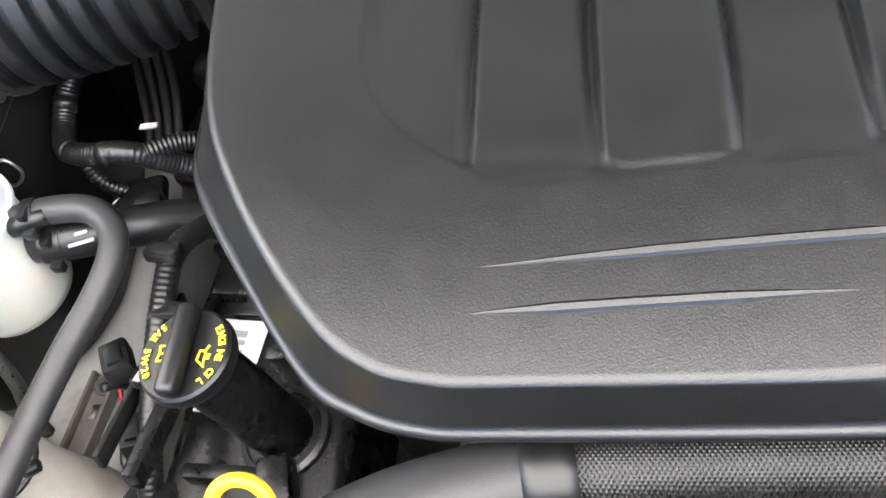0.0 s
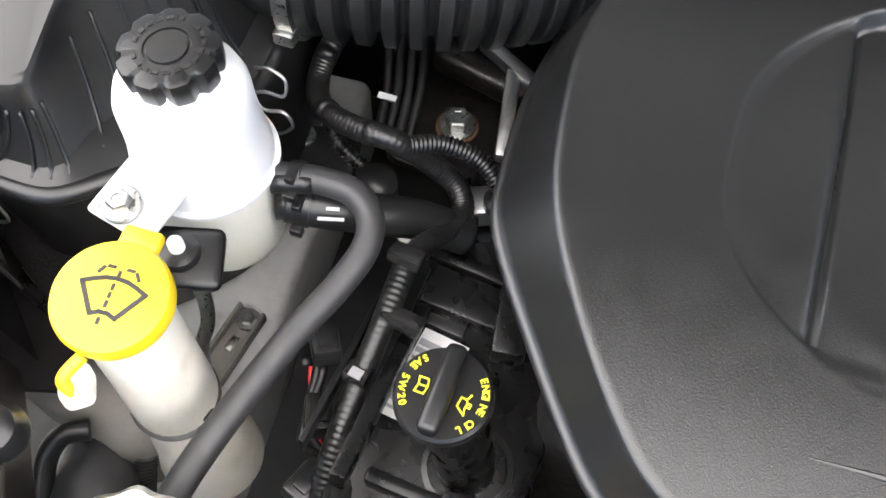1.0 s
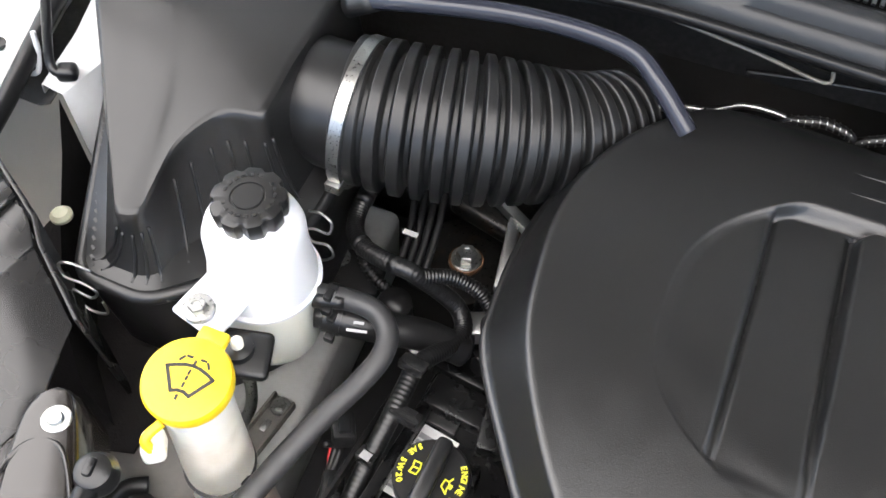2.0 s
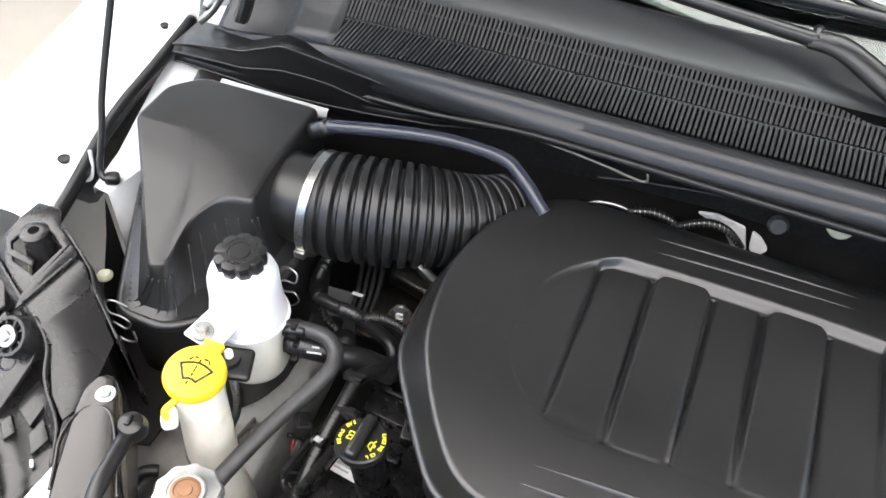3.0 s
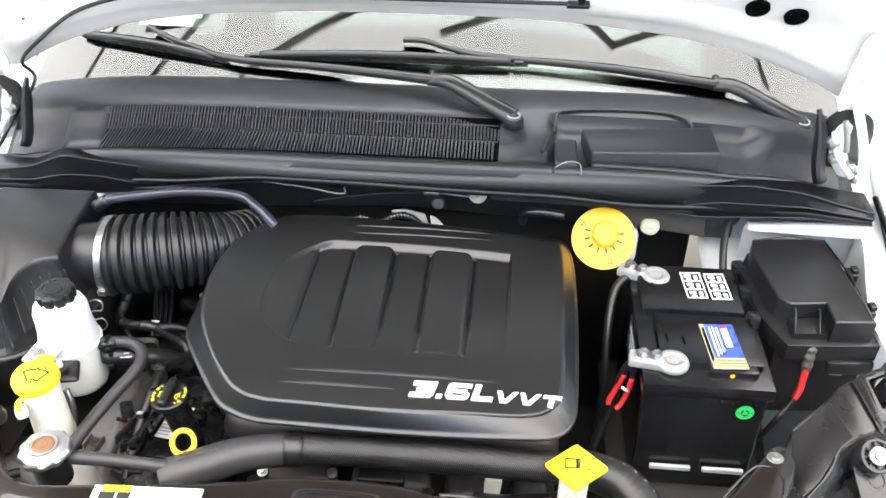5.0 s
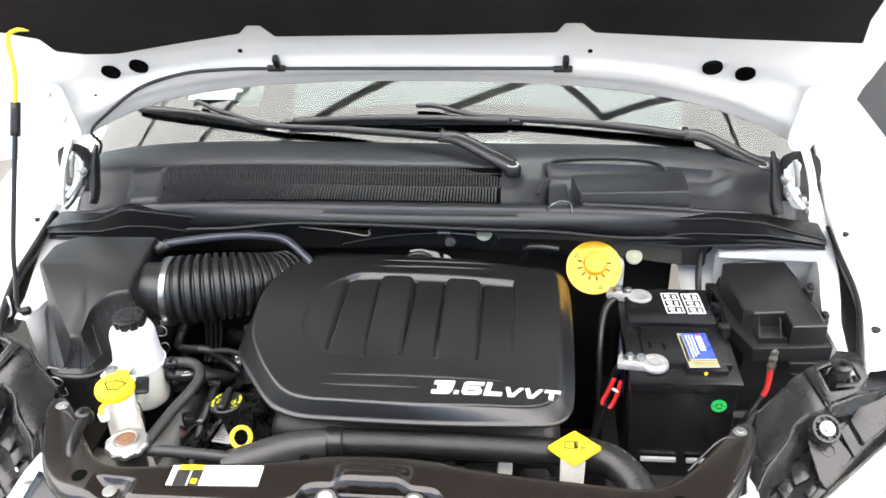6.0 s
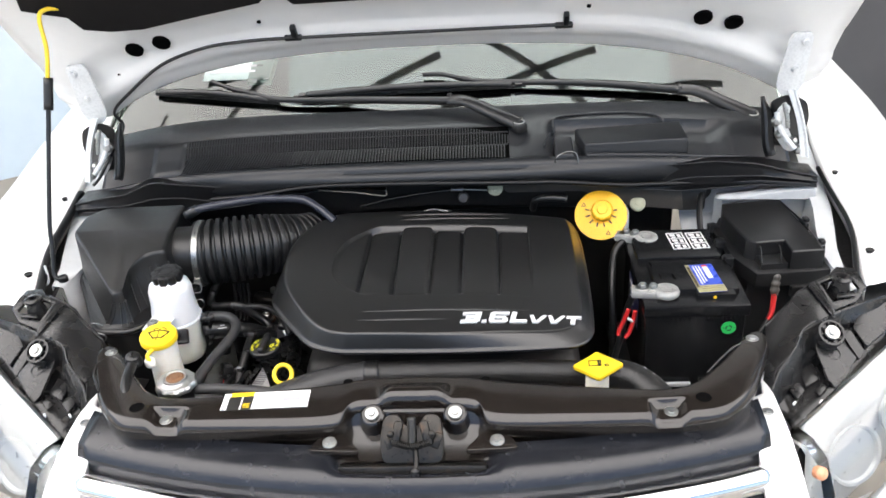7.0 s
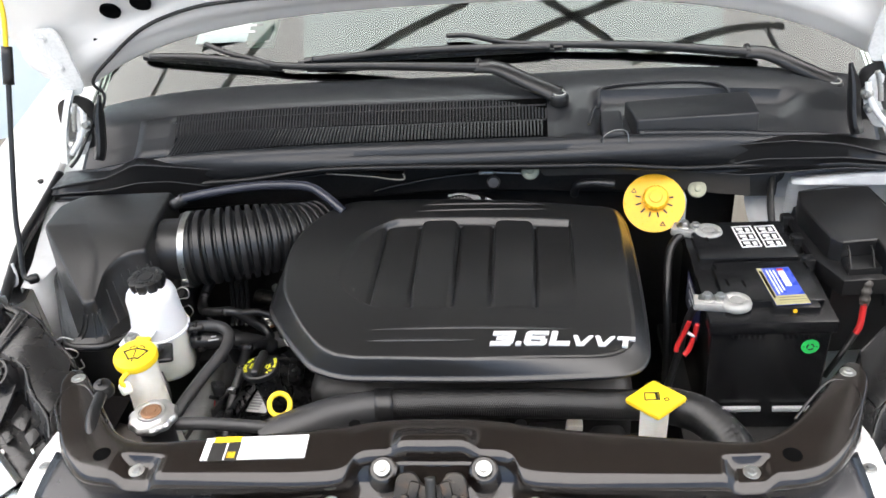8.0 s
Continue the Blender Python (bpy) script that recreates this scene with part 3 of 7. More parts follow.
    # paler tubes paint the highlights along the flap's edges and crease
    for k in (1, 3, 5):
        part("edge", tube([row[k] for row in secs[2:]], 0.0013, 2, 6), COWL, cowl)
pts = [Vector((x, *cowl_line(x)[0])) + Vector((0, -0.002, -0.002 - 0.004 * math.sin(7 * x))) for x in np.linspace(-0.74, 0.74, 30)]
part("seal", tube(pts, 0.0055, 4, 10), FLAP, cowl)

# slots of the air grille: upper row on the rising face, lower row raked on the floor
# a near-black sheet under the slats paints the shade of the gaps
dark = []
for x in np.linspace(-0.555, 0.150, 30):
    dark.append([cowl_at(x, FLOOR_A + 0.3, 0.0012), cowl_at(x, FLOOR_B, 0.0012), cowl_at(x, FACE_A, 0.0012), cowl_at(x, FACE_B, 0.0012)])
sheet("slot_shade", dark, HOLE, cowl, thick=0.0006, offset=1.0)
upper, lower = 118, 112
for k in range(upper):
    x = -0.520 + 0.668 * k / (upper - 1)
    hi = FACE_B - (1.3 * step(0.04, 0.155, x))
    a, b = cowl_at(x, FACE_A - 0.2, 0.002), cowl_at(x, hi, 0.002)
    bm = bmesh.new()
    d = b - a
    box(bm, a.lerp(b, 0.5), (0.0030, d.length, 0.006), d.to_track_quat('Y', 'Z').to_matrix().to_4x4(), 0.0)
    part("slat", bm, COWL, cowl)
for k in range(lower):
    x = -0.528 + 0.668 * k / (lower - 1)
    rake = 0.014 * (1 - step(-0.5, -0.1, x))
    a, b = cowl_at(x, FLOOR_A + 0.5, 0.002), cowl_at(min(x + rake, 0.15), FLOOR_B, 0.002)
    bm = bmesh.new()
    d = b - a
    box(bm, a.lerp(b, 0.5), (0.0030, d.length, 0.005), d.to_track_quat('Y', 'Z').to_matrix().to_4x4(), 0.0)
    part("slat", bm, COWL, cowl)
for k0, lift, r in ((FLOOR_B + 0.4, 0.0012, 0.0018), (FACE_A + 1.0, 0.003, 0.0014)):
    part("rail", tube([cowl_at(x, k0, lift) for x in np.linspace(-0.53, 0.148, 14)], r, 4, 8), COWL, cowl)
# blank cheek beside the slots and the sloping corner at the other end
secs = [[cowl_at(x, k0, 0.004) for k0 in (FLOOR_A + 0.3, 10, FLOOR_B, FACE_A, 14, FACE_B)] for x in np.linspace(-0.60, -0.524, 6)]
sheet("cheek", secs, COWL, cowl, thick=0.003)

# raised box of the cabin filter and the clip block
def slab(name, corners, h, label=""):
    bm = bmesh.new()
    p, q, r = (Vector(corners[k]) for k in (0, 1, 3))
    nrm = (q - p).cross(r - p)
    x, y, _ = corners[2]
    corners = corners[:2] + [(x, y, p.z - (nrm.x * (x - p.x) + nrm.y * (y - p.y)) / nrm.z)] + corners[3:]
    lo = [bm.verts.new(Vector(c) - Vector((0, 0.004 if c[1] < 0.64 else 0, h))) for c in corners]
    hi = [bm.verts.new(c) for c in corners]
    bm.faces.new(hi)
    bm.faces.new(list(reversed(lo)))
    for i in range(4):
        j = (i + 1) % 4
        bm.faces.new((lo[i], lo[j], hi[j], hi[i]))
    bmesh.ops.recalc_face_normals(bm, faces=bm.faces[:])
    bmesh.ops.bevel(bm, geom=[e for e in bm.edges if any(v in hi for v in e.verts)], offset=0.004, segments=3, profile=0.5, affect='EDGES')
    return part(name, bm, COWL, cowl, label)


slab("filter_lid", [(0.298, 0.600, 1.077), (0.503, 0.622, 1.073), (0.497, 0.688, 1.086), (0.282, 0.657, 1.088)], 0.040, "raised plastic lid")
slab("clip_block", [(0.240, 0.578, 1.066), (0.276, 0.584, 1.062), (0.274, 0.628, 1.084), (0.238, 0.620, 1.088)], 0.026)
pts = [(0.219, 0.602, 1.082), (0.238, 0.652, 1.104), (0.250, 0.684, 1.110), (0.330, 0.699, 1.110), (0.430, 0.704, 1.103), (0.466, 0.682, 1.096), (0.492, 0.652, 1.086)]
bm = bmesh.new()
sweep(bm, [Vector((p.x, p.y, max(Vector(cowl_at(p.x, 9 + k * 0.1)).z for k in range(120) if abs(cowl_at(p.x, 9 + k * 0.1).y - p.y) < 0.012) + 0.0005)) for p in spline(pts, 8)], 0.0030, 8)
part("rim", bm, COWL, cowl)
pts = [cowl_at(x, 7.4, 0.004) for x in np.linspace(0.30, 0.668, 9)]
part("ridge", tube(pts, 0.0055, 4, 8), COWL, cowl)
part("wire", tube([(0.238, 0.572, 1.052), (0.240, 0.560, 1.068), (0.258, 0.566, 1.076), (0.278, 0.572, 1.070), (0.282, 0.566, 1.052)], 0.0009, 6, 6), ZINC, cowl, "thin bent wire")
# ---- windscreen ----
def screen_y(x):
    return 0.757 + 0.09 * x * x


def screen_z(x):
    return 1.1085 - 0.012 * x * x - 0.16 * x ** 4


ws = thing("windscreen", (0, 0.8, 1.1), "windscreen glass reflecting the roof sheeting", "windscreen", kind="structure")
secs = []
for x in np.linspace(-0.76, 0.76, 32):
    y0, z0 = screen_y(x), screen_z(x)
    secs.append([(x * (1 - 0.12 * v), y0 - 0.012 + v * 0.95, z0 - 0.004 + v * 0.58 - 0.03 * v * v) for v in np.linspace(0, 1, 10)])
g = sheet("glass", secs, GLASS, ws, thick=0.005)
g.visible_shadow = False
g.modifiers["thick"].use_rim = False
# cabin boxes in near-black: the shade behind the glass is in their colour
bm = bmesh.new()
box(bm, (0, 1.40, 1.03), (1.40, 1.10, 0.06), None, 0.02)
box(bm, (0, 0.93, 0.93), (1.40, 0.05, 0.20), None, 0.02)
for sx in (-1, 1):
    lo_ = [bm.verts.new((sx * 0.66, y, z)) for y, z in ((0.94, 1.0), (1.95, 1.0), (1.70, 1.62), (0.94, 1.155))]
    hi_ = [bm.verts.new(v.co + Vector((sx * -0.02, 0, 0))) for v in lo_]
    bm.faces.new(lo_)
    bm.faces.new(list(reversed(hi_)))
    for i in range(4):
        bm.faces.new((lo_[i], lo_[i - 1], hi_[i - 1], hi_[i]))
tagged(part("dashboard", bm, HOLE), "near-black dashboard block, cabin shade in its colour", "dashboard", kind="structure")
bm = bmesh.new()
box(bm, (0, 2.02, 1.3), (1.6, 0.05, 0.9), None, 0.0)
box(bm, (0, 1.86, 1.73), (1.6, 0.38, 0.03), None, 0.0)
tagged(part("cabin_back", bm, HOLE), "near-black sheets painted as the shade of the cabin", "cabin", kind="structure")
bm = bmesh.new()
m = Matrix.Translation((-0.455, 0.905, 1.1835)) @ pose(0, 0, 0, 31.4, 0, 0)
for v in ((-0.075, -0.05), (0.075, -0.05), (0.085, 0.05), (-0.07, 0.05)):
    bm.verts.new(m @ Vector((*v, 0)))
bm.faces.new(bm.verts[:])
note = part("sticker", bm, MINT, ws, "pale paper sticker on the glass", thick=0.0005)
for k in range(5):
    bm = bmesh.new()
    for a, b in ((-0.062, -0.002 - 0.006 * (k % 2)), (0.006, 0.058 - 0.012 * (k % 3))):
        q = [bm.verts.new(m @ Vector((u, 0.034 - 0.016 * k + w, 0.0012))) for u, w in ((a, 0), (b, 0), (b, 0.006), (a, 0.006))]
        bm.faces.new(q)
    part("print", bm, HOSE if k == 0 else GREYINK, note)


# ---- wipers ----
def wiper(pivot, elbow, reach, blade_a, blade_b, label):
    """A pressed arm from its pivot over the elbow to the middle of the blade."""
    w = thing("windscreen_wiper", pivot, label, "wiper", group="wipers")
    p, e = Vector(pivot), Vector(elbow)
    part("pivot_cap", lathe(bmesh.new(), p + Vector((0, 0, -0.012)), [(0.0165, 0), (0.0165, 0.010), (0.0135, 0.016), (0.007, 0.018), (0.001, 0.0185)], (0, -0.15, 1), 24), PLASTIC, w, "dark pivot nut cap")
    part("nut", lathe(bmesh.new(), p + Vector((0, -0.001, 0.004)), [(0.0115, 0), (0.0115, 0.0025), (0.0095, 0.0030), (0.0085, 0.0015), (0.001, 0.0025)], (0, -0.15, 1), 24), LEAD, w, "dull grey nut")
    line = spline([p, p.lerp(e, 0.35) + Vector((0, 0, 0.006)), p.lerp(e, 0.75) + Vector((0, 0, 0.012)), e], 10)
    n = len(line)
    part("arm_head", sweep(bmesh.new(), line, lambda i, run: 0.0165 - 0.0045 * i / n, 12, 0.55), PLASTIC, w)
    d = Vector(reach[0]) - e
    part("hinge_pin", tube([e + Vector((0.004, -0.006, 0.002)), e + Vector((0.004, 0.012, 0.008))], 0.0062, 3, 10), PLASTIC, w)
    part("arm", tube([e - 0.03 * d.normalized(), e] + list(reach), lambda i, run: 0.0100 - 0.0050 * min(1, run / 0.55), 10, 8), PLASTIC, w)
    a, b = Vector(blade_a), Vector(blade_b)
    side = (b - a).normalized()
    up = Vector((0, -0.52, 0.85))
    turn = Matrix((side, up.cross(side).normalized(), side.cross(up.cross(side)).normalized())).transposed().to_4x4()
    n = 22
    part("blade", tube([a.lerp(b, k / n) + up * 0.004 for k in range(n + 1)], 0.0050, 2, 8), RUBBER, w, "black rubber blade")
    part("blade_frame", tube([a.lerp(b, 0.06 + 0.88 * k / n) + up * (0.010 + 0.010 * math.sin(math.pi * k / n)) for k in range(n + 1)], 0.0078, 2, 8), PLASTIC, w)
    for t in (0.04, 0.16, 0.30, 0.44, 0.58, 0.72, 0.86, 0.97):
        bm = bmesh.new()
        box(bm, a.lerp(b, t) + up * 0.008, (0.016, 0.010, 0.013), turn, 0.002)
        part("yoke", bm, PLASTIC, w)
    for t in (0.23, 0.65):
        a2 = [a.lerp(b, t + q) + up * (0.007 + 0.007 * math.sin(math.pi * (q + 0.15) / 0.30)) for q in np.linspace(-0.15, 0.15, 7)]
        part("bridge", tube(a2, 0.0044, 3, 8), PLASTIC, w)
    return w


wiper((0.171, 0.654, 1.104), (0.027, 0.718, 1.137), [(-0.16, 0.757, 1.134), (-0.33, 0.778, 1.134), (-0.40, 0.802, 1.142), (-0.46, 0.826, 1.150), (-0.505, 0.850, 1.160)], (-0.645, 0.870, 1.128), (-0.345, 0.788, 1.122), "black wiper arm resting on the cowl, driver side")
wiper((0.661, 0.752, 1.066), (0.508, 0.785, 1.118), [(0.335, 0.786, 1.139), (0.117, 0.793, 1.150), (0.055, 0.803, 1.157), (0.01, 0.816, 1.164), (-0.03, 0.818, 1.164)], (-0.312, 0.794, 1.130), (0.190, 0.792, 1.136), "black wiper arm with a long blade across the glass")


# ---- fenders, hinges, hood ----
for s, nm in ((-1, "passenger side"), (1, "driver side")):
    f = thing("fender", (s * 0.85, 0.4, 0.6), "white painted front fender beside the open bay", "fender", group="front fenders")
    secs = []
    for y in np.linspace(0.258, 1.5, 22):
        x0 = 0.705 + 0.055 * step(0.2, 0.5, y) + 0.10 * step(0.45, 1.2, y) + (0.018 if s > 0 else 0.0) * (1 - step(0.40, 0.75, y))
        z0 = 0.945 + 0.05 * step(0.2, 0.8, y) + 0.06 * step(0.8, 1.5, y)
        w = 0.30 - 0.06 * step(0.5, 1.5, y)
        row = [(s * (x0 - 0.0), y, z0 - 0.03), (s * x0, y, z0 - 0.004), (s * (x0 + 0.004), y, z0)]
        for u in (0.03, 0.06, 0.10, 0.2, 0.4, 0.6, 0.8, 1.0):
            row.append((s * (x0 + 0.004 + w * u), y, z0 + 0.006 * step(0.02, 0.1, u) - 0.16 * u ** 3))
        row.append((s * (x0 + w + 0.02), y, 0.6))
        row.append((s * (x0 + w), y, 0.15))
        secs.append(row)
    sheet("panel", secs, WHITE, f, thick=0.0012)
    # holes are black discs: their inner shade is painted
    for y, r in ((0.353, 0.0075), (0.62, 0.006)):
        x0 = 0.722 + 0.055 * step(0.2, 0.5, y) + 0.10 * step(0.45, 1.2, y) + (0.018 if s > 0 else 0.0) * (1 - step(0.40, 0.75, y))
        bm = lathe(bmesh.new(), (s * x0, y, 0.9505 + 0.05 * step(0.2, 0.8, y)), [(r, 0), (r, 0.0012), (r * 0.8, 0.0012), (r * 0.75, -0.004)], seg=20)
        part("hole", bm, INK, f, "round hole painted as a near-black disc")

for s in (-1, 1):
    pts = []
    for y in np.linspace(0.275, 0.66, 12):
        x0 = 0.705 + 0.055 * step(0.2, 0.5, y) + 0.10 * step(0.45, 1.2, y) + (0.018 if s > 0 else 0.0) * (1 - step(0.40, 0.75, y))
        pts.append((s * (x0 - 0.007 - 0.003 * math.sin(9 * y)), y, 0.945 + 0.05 * step(0.2, 0.8, y) - 0.006))
    part("fender_seal", tube(pts, 0.0085 if s < 0 else 0.0045, 4, 10), FLAP, bay, "black rubber seal beside the fender")

hood = thing("hood", (0, 0.75, 1.1), "white painted hood, propped open, seen from inside", "hood")


def hood_y(z):
    return 0.665 - (0.70 if z > 1.27 else 0.45) * (z - 1.27)


def hood_low(x):
    return 1.273 - 0.10 * x * x - 0.38 * x ** 4 + 0.10 * step(0.70, 0.80, abs(x))


secs = []
for x in np.linspace(-0.772, 0.772, 64):
    lo = hood_low(x)
    row = []
    # rolled rear edge, then the inner skin with its raised channel
    row += [(x, hood_y(lo) + 0.030, lo + 0.004), (x, hood_y(lo) + 0.010, lo - 0.006), (x, hood_y(lo) - 0.004, lo), (x, hood_y(lo) - 0.010, lo + 0.012)]
    for v in np.linspace(0.13, 1.0, 40) ** 1.7:
        z = lo + (1.95 - lo) * v
        bump = -0.009 * step(0.016, 0.030, z - lo) * (1 - step(0.045, 0.066, z - lo))
        row.append((x * (1 + 0.18 * max(0, z - 1.18) * (1 - 0.35 * v)), hood_y(z) - 0.010 + bump - 0.004 * step(0.108, 0.118, z - lo), z))
    secs.append(row)
sheet("inner_panel", secs, WHITE, hood, thick=0.0012)
secs = []
for x in np.linspace(-0.782, 0.782, 40):
    lo = hood_low(x)
    secs.append([(x * (1 + 0.13 * v), hood_y(lo + (1.97 - lo) * v) + 0.035 + 0.02 * math.sin(math.pi * v), lo + (1.97 - lo) * v) for v in np.linspace(0, 1, 12)])
sheet("outer_panel", secs, WHITE, hood, thick=0.0012)

# felt pad with its notches
edge = [(-0.732, 1.439), (-0.721, 1.43), (-0.729, 1.401), (-0.686, 1.39), (-0.652, 1.382), (-0.637, 1.354), (-0.586, 1.347), (-0.524, 1.349), (-0.412, 1.371), (-0.291, 1.393), (-0.273, 1.41), (-0.25, 1.41), (-0.232, 1.387), (-0.096, 1.389), (0.046, 1.39), (0.241, 1.395), (0.254, 1.414), (0.28, 1.414), (0.301, 1.395), (0.509, 1.382), (0.732, 1.372), (0.724, 1.418), (0.765, 1.88), (-0.765, 1.88)]
bm = bmesh.new()
vs = [bm.verts.new((x, hood_y(z) - 0.017, z)) for x, z in edge]
f = bm.faces.new(vs)
got = bmesh.ops.extrude_face_region(bm, geom=[f])["geom"]
bmesh.ops.translate(bm, vec=(0, -0.012, -0.005), verts=[g for g in got if isinstance(g, bmesh.types.BMVert)])
bmesh.ops.recalc_face_normals(bm, faces=bm.faces[:])
part("insulation_pad", bm, FELT, hood, "dark grey felt insulation pad", bevel=0.004)

for x, z in ((-0.572, 1.294), (-0.512, 1.308), (0.512, 1.308), (0.571, 1.294)):
    bm = lathe(bmesh.new(), (x, hood_y(z) - 0.0165, z), [(0.0172, -0.006), (0.0172, 0.0012), (0.0160, 0.0018), (0.0150, 0.0012), (0.001, 0.0010)], (0, -0.82, -0.574), 28)
    part("plug", bm, HOLE, hood, "black round plug")
# near-black discs paint the shade of small holes in the skin
for x, z in ((0.655, 1.214), (-0.629, 1.236), (0.30, 1.345), (-0.31, 1.345)):
    part("hole", lathe(bmesh.new(), (x, hood_y(z) - 0.0125, z), [(0.0042, -0.004), (0.0042, 0.001), (0.001, 0.0011)], (0, -0.88, -0.48), 14), HOLE, hood, "small hole painted as a near-black disc")
# washer hose along the hood
hz = lambda x, z, out=0.0235: (x, hood_y(z) - out, z)
part("washer_hose", tube([(-0.705, 0.59, 1.030), (-0.690, 0.60, 1.045), (-0.672, 0.615, 1.075), hz(-0.668, 1.11, 0.026), hz(-0.672, 1.15), hz(-0.618, 1.198), hz(-0.53, 1.259), hz(-0.433, 1.294), hz(-0.349, 1.305), hz(-0.261, 1.308), hz(0, 1.309), hz(0.255, 1.31)], 0.0032, 8, 8), RUBBER, hood, "thin black washer hose")
for x, z in ((-0.253, 1.313), (0.256, 1.313)):
    bm = bmesh.new()
    box(bm, hz(x, z - 0.004, 0.0235), (0.034, 0.012, 0.009), pose(0, 0, 0, 35), 0.003)
    box(bm, hz(x + 0.004, z + 0.010, 0.0215), (0.011, 0.014, 0.026), pose(0, 0, 0, 35), 0.003)
    part("hose_clip", bm, PLASTIC, hood)

# hinges: plate on the inner skin, arm, and mechanism at the body
def slab(outline, spot, ax, up, thick=0.004, bevel=0.001):
    """A flat plate: its outline in two directions from a spot."""
    bm = bmesh.new()
    prism(bm, outline, -thick / 2, thick / 2, bevel)
    ax, up = Vector(ax).normalized(), Vector(up).normalized()
    n = ax.cross(up).normalized()
    m = Matrix((ax, n.cross(ax), n)).transposed().to_4x4()
    bmesh.ops.transform(bm, matrix=Matrix.Translation(spot) @ m, verts=bm.verts[:])
    bmesh.ops.recalc_face_normals(bm, faces=bm.faces[:])
    return bm


for s in (-1, 1):
    pl = round_off([(-0.014, -0.006), (0.016, -0.008), (0.028, 0.016), (0.028, 0.062), (0.030, 0.110), (0.026, 0.122), (-0.006, 0.124), (-0.014, 0.112), (-0.022, 0.045), (-0.024, 0.014)], 0.006)
    hinge = part("hinge", slab([(s * q.x, q.y) for q in pl][::s], (s * 0.695, 0.662, 1.146), (1, 0, 0), (0, -0.16, 1), 0.0045), HINGE, hood, "white painted hinge plate")
    for dx, z in ((0.016, 1.250), (0.006, 1.195)):
        part("bolt", lathe(bmesh.new(), (s * (0.694 + dx), 0.660 - 0.16 * (z - 1.146) - 0.002, z), [(0.008, 0), (0.008, 0.0015), (0.0055, 0.0025), (0.005, 0.006), (0.001, 0.0065)], (0, -1, -0.16), 14), HINGE, hinge)
    # long link, short link and body plate
    secs = []
    for t in np.linspace(0, 1, 10):
        c = Vector((s * (0.700 + 0.025 * t + 0.006 * math.sin(math.pi * t)), 0.659 - 0.048 * t, 1.150 - 0.120 * t))
        w = 0.006 - 0.001 * math.sin(math.pi * t)
        secs.append([c + Vector((-w, 0.003, 0)), c + Vector((-w, -0.002, 0)), c + Vector((w - 0.002, -0.002, 0)), c + Vector((w, -0.009, 0)), c + Vector((w + 0.003, -0.009, 0)), c + Vector((w + 0.003, 0.003, 0))])
    part("arm", loft(bmesh.new(), secs, closed=True, caps=True), HINGE, hinge, "white hinge arm")
    pl = round_off([(-0.024, 0.050), (-0.012, 0.062), (0.002, 0.052), (0.000, 0.016), (0.028, -0.034), (0.024, -0.048), (0.006, -0.042), (-0.018, -0.010), (-0.027, 0.020)], 0.006)
    part("base_plate", slab([(s * q.x, q.y) for q in pl][::s], (s * 0.692, 0.636, 1.074), (1, s * 0.25, 0), (0, -0.1, 1), 0.004), HINGE, hinge, "white hinge bracket")
    part("link", tube([(s * 0.667, 0.622, 1.119), (s * 0.672, 0.618, 1.096), (s * 0.686, 0.614, 1.071), (s * 0.706, 0.610, 1.047)], 0.0052, 6, 8), HINGE, hinge)
    part("spring", tube([(s * 0.680, 0.626, 1.136), (s * 0.687, 0.620, 1.110), (s * 0.690, 0.616, 1.088)], 0.0045, 6, 8), ZINC, hinge)
    for x, z, r in ((0.679, 1.088, 0.010), (0.686, 1.062, 0.008), (0.715, 1.046, 0.009), (0.727, 1.028, 0.008)):
        part("pin", lathe(bmesh.new(), (s * (x - 0.010), 0.622, z + 0.011), [(r, -0.010), (r, 0.004), (r * 0.75, 0.006), (r * 0.5, 0.010), (0.001, 0.0105)], (-s * 0.25, -1, 0.1), 14), ZINC, hinge, "zinc hinge pin")
    # rubber strip that closes the end of the cowl
    secs = []
    for t in np.linspace(0, 1, 12):
        c = Vector((s * (0.644 + 0.004 * math.sin(5 * t) + 0.020 * t * t), 0.650 - 0.040 * t, 1.142 - 0.110 * t))
        k = 0.35 + 0.65 * step(0.0, 0.35, t)
        secs.append([c + Vector((s * q[0], q[1], q[2])) * float(k) for q in ((0.020, 0.02, -0.004), (0.007, 0.002, 0.0), (0.003, -0.004, 0.003), (-0.002, -0.003, 0.002), (-0.005, 0.006, -0.004), (-0.002, 0.02, -0.008))])
    sheet("end_seal", secs, RUBBER, cowl, "black rubber end seal", 0.002)
    # black plate added behind the hinge to paint a dark opening
    pl = round_off([(-0.044, 0.046), (-0.010, 0.058), (0.034, 0.040), (0.046, 0.004), (0.040, -0.058), (-0.030, -0.050)], 0.014)
    part("opening_shade", slab([(s * q.x, q.y) for q in pl][::s], (s * 0.706, 0.672, 1.082), (1, s * 0.2, 0), (0, -0.1, 1), 0.004), RUBBER, cowl, "black backing plate painted as the dark opening")

rod = thing("hood_prop_rod", (-0.725, 0.37, 0.93), "thin black rod with a yellow hooked top holding the hood", "prop rod")
part("rod", tube([(-0.692, 0.358, 0.944), (-0.699, 0.356, 0.946), (-0.705, 0.361, 0.956), (-0.704, 0.378, 1.00), (-0.703, 0.400, 1.06), (-0.683, 0.476, 1.26)], 0.0042, 6, 10), PLASTIC, rod)
part("grip", tube([(-0.686, 0.468, 1.235), (-0.679, 0.485, 1.29)], 0.0085, 4, 12), RUBBER, rod)
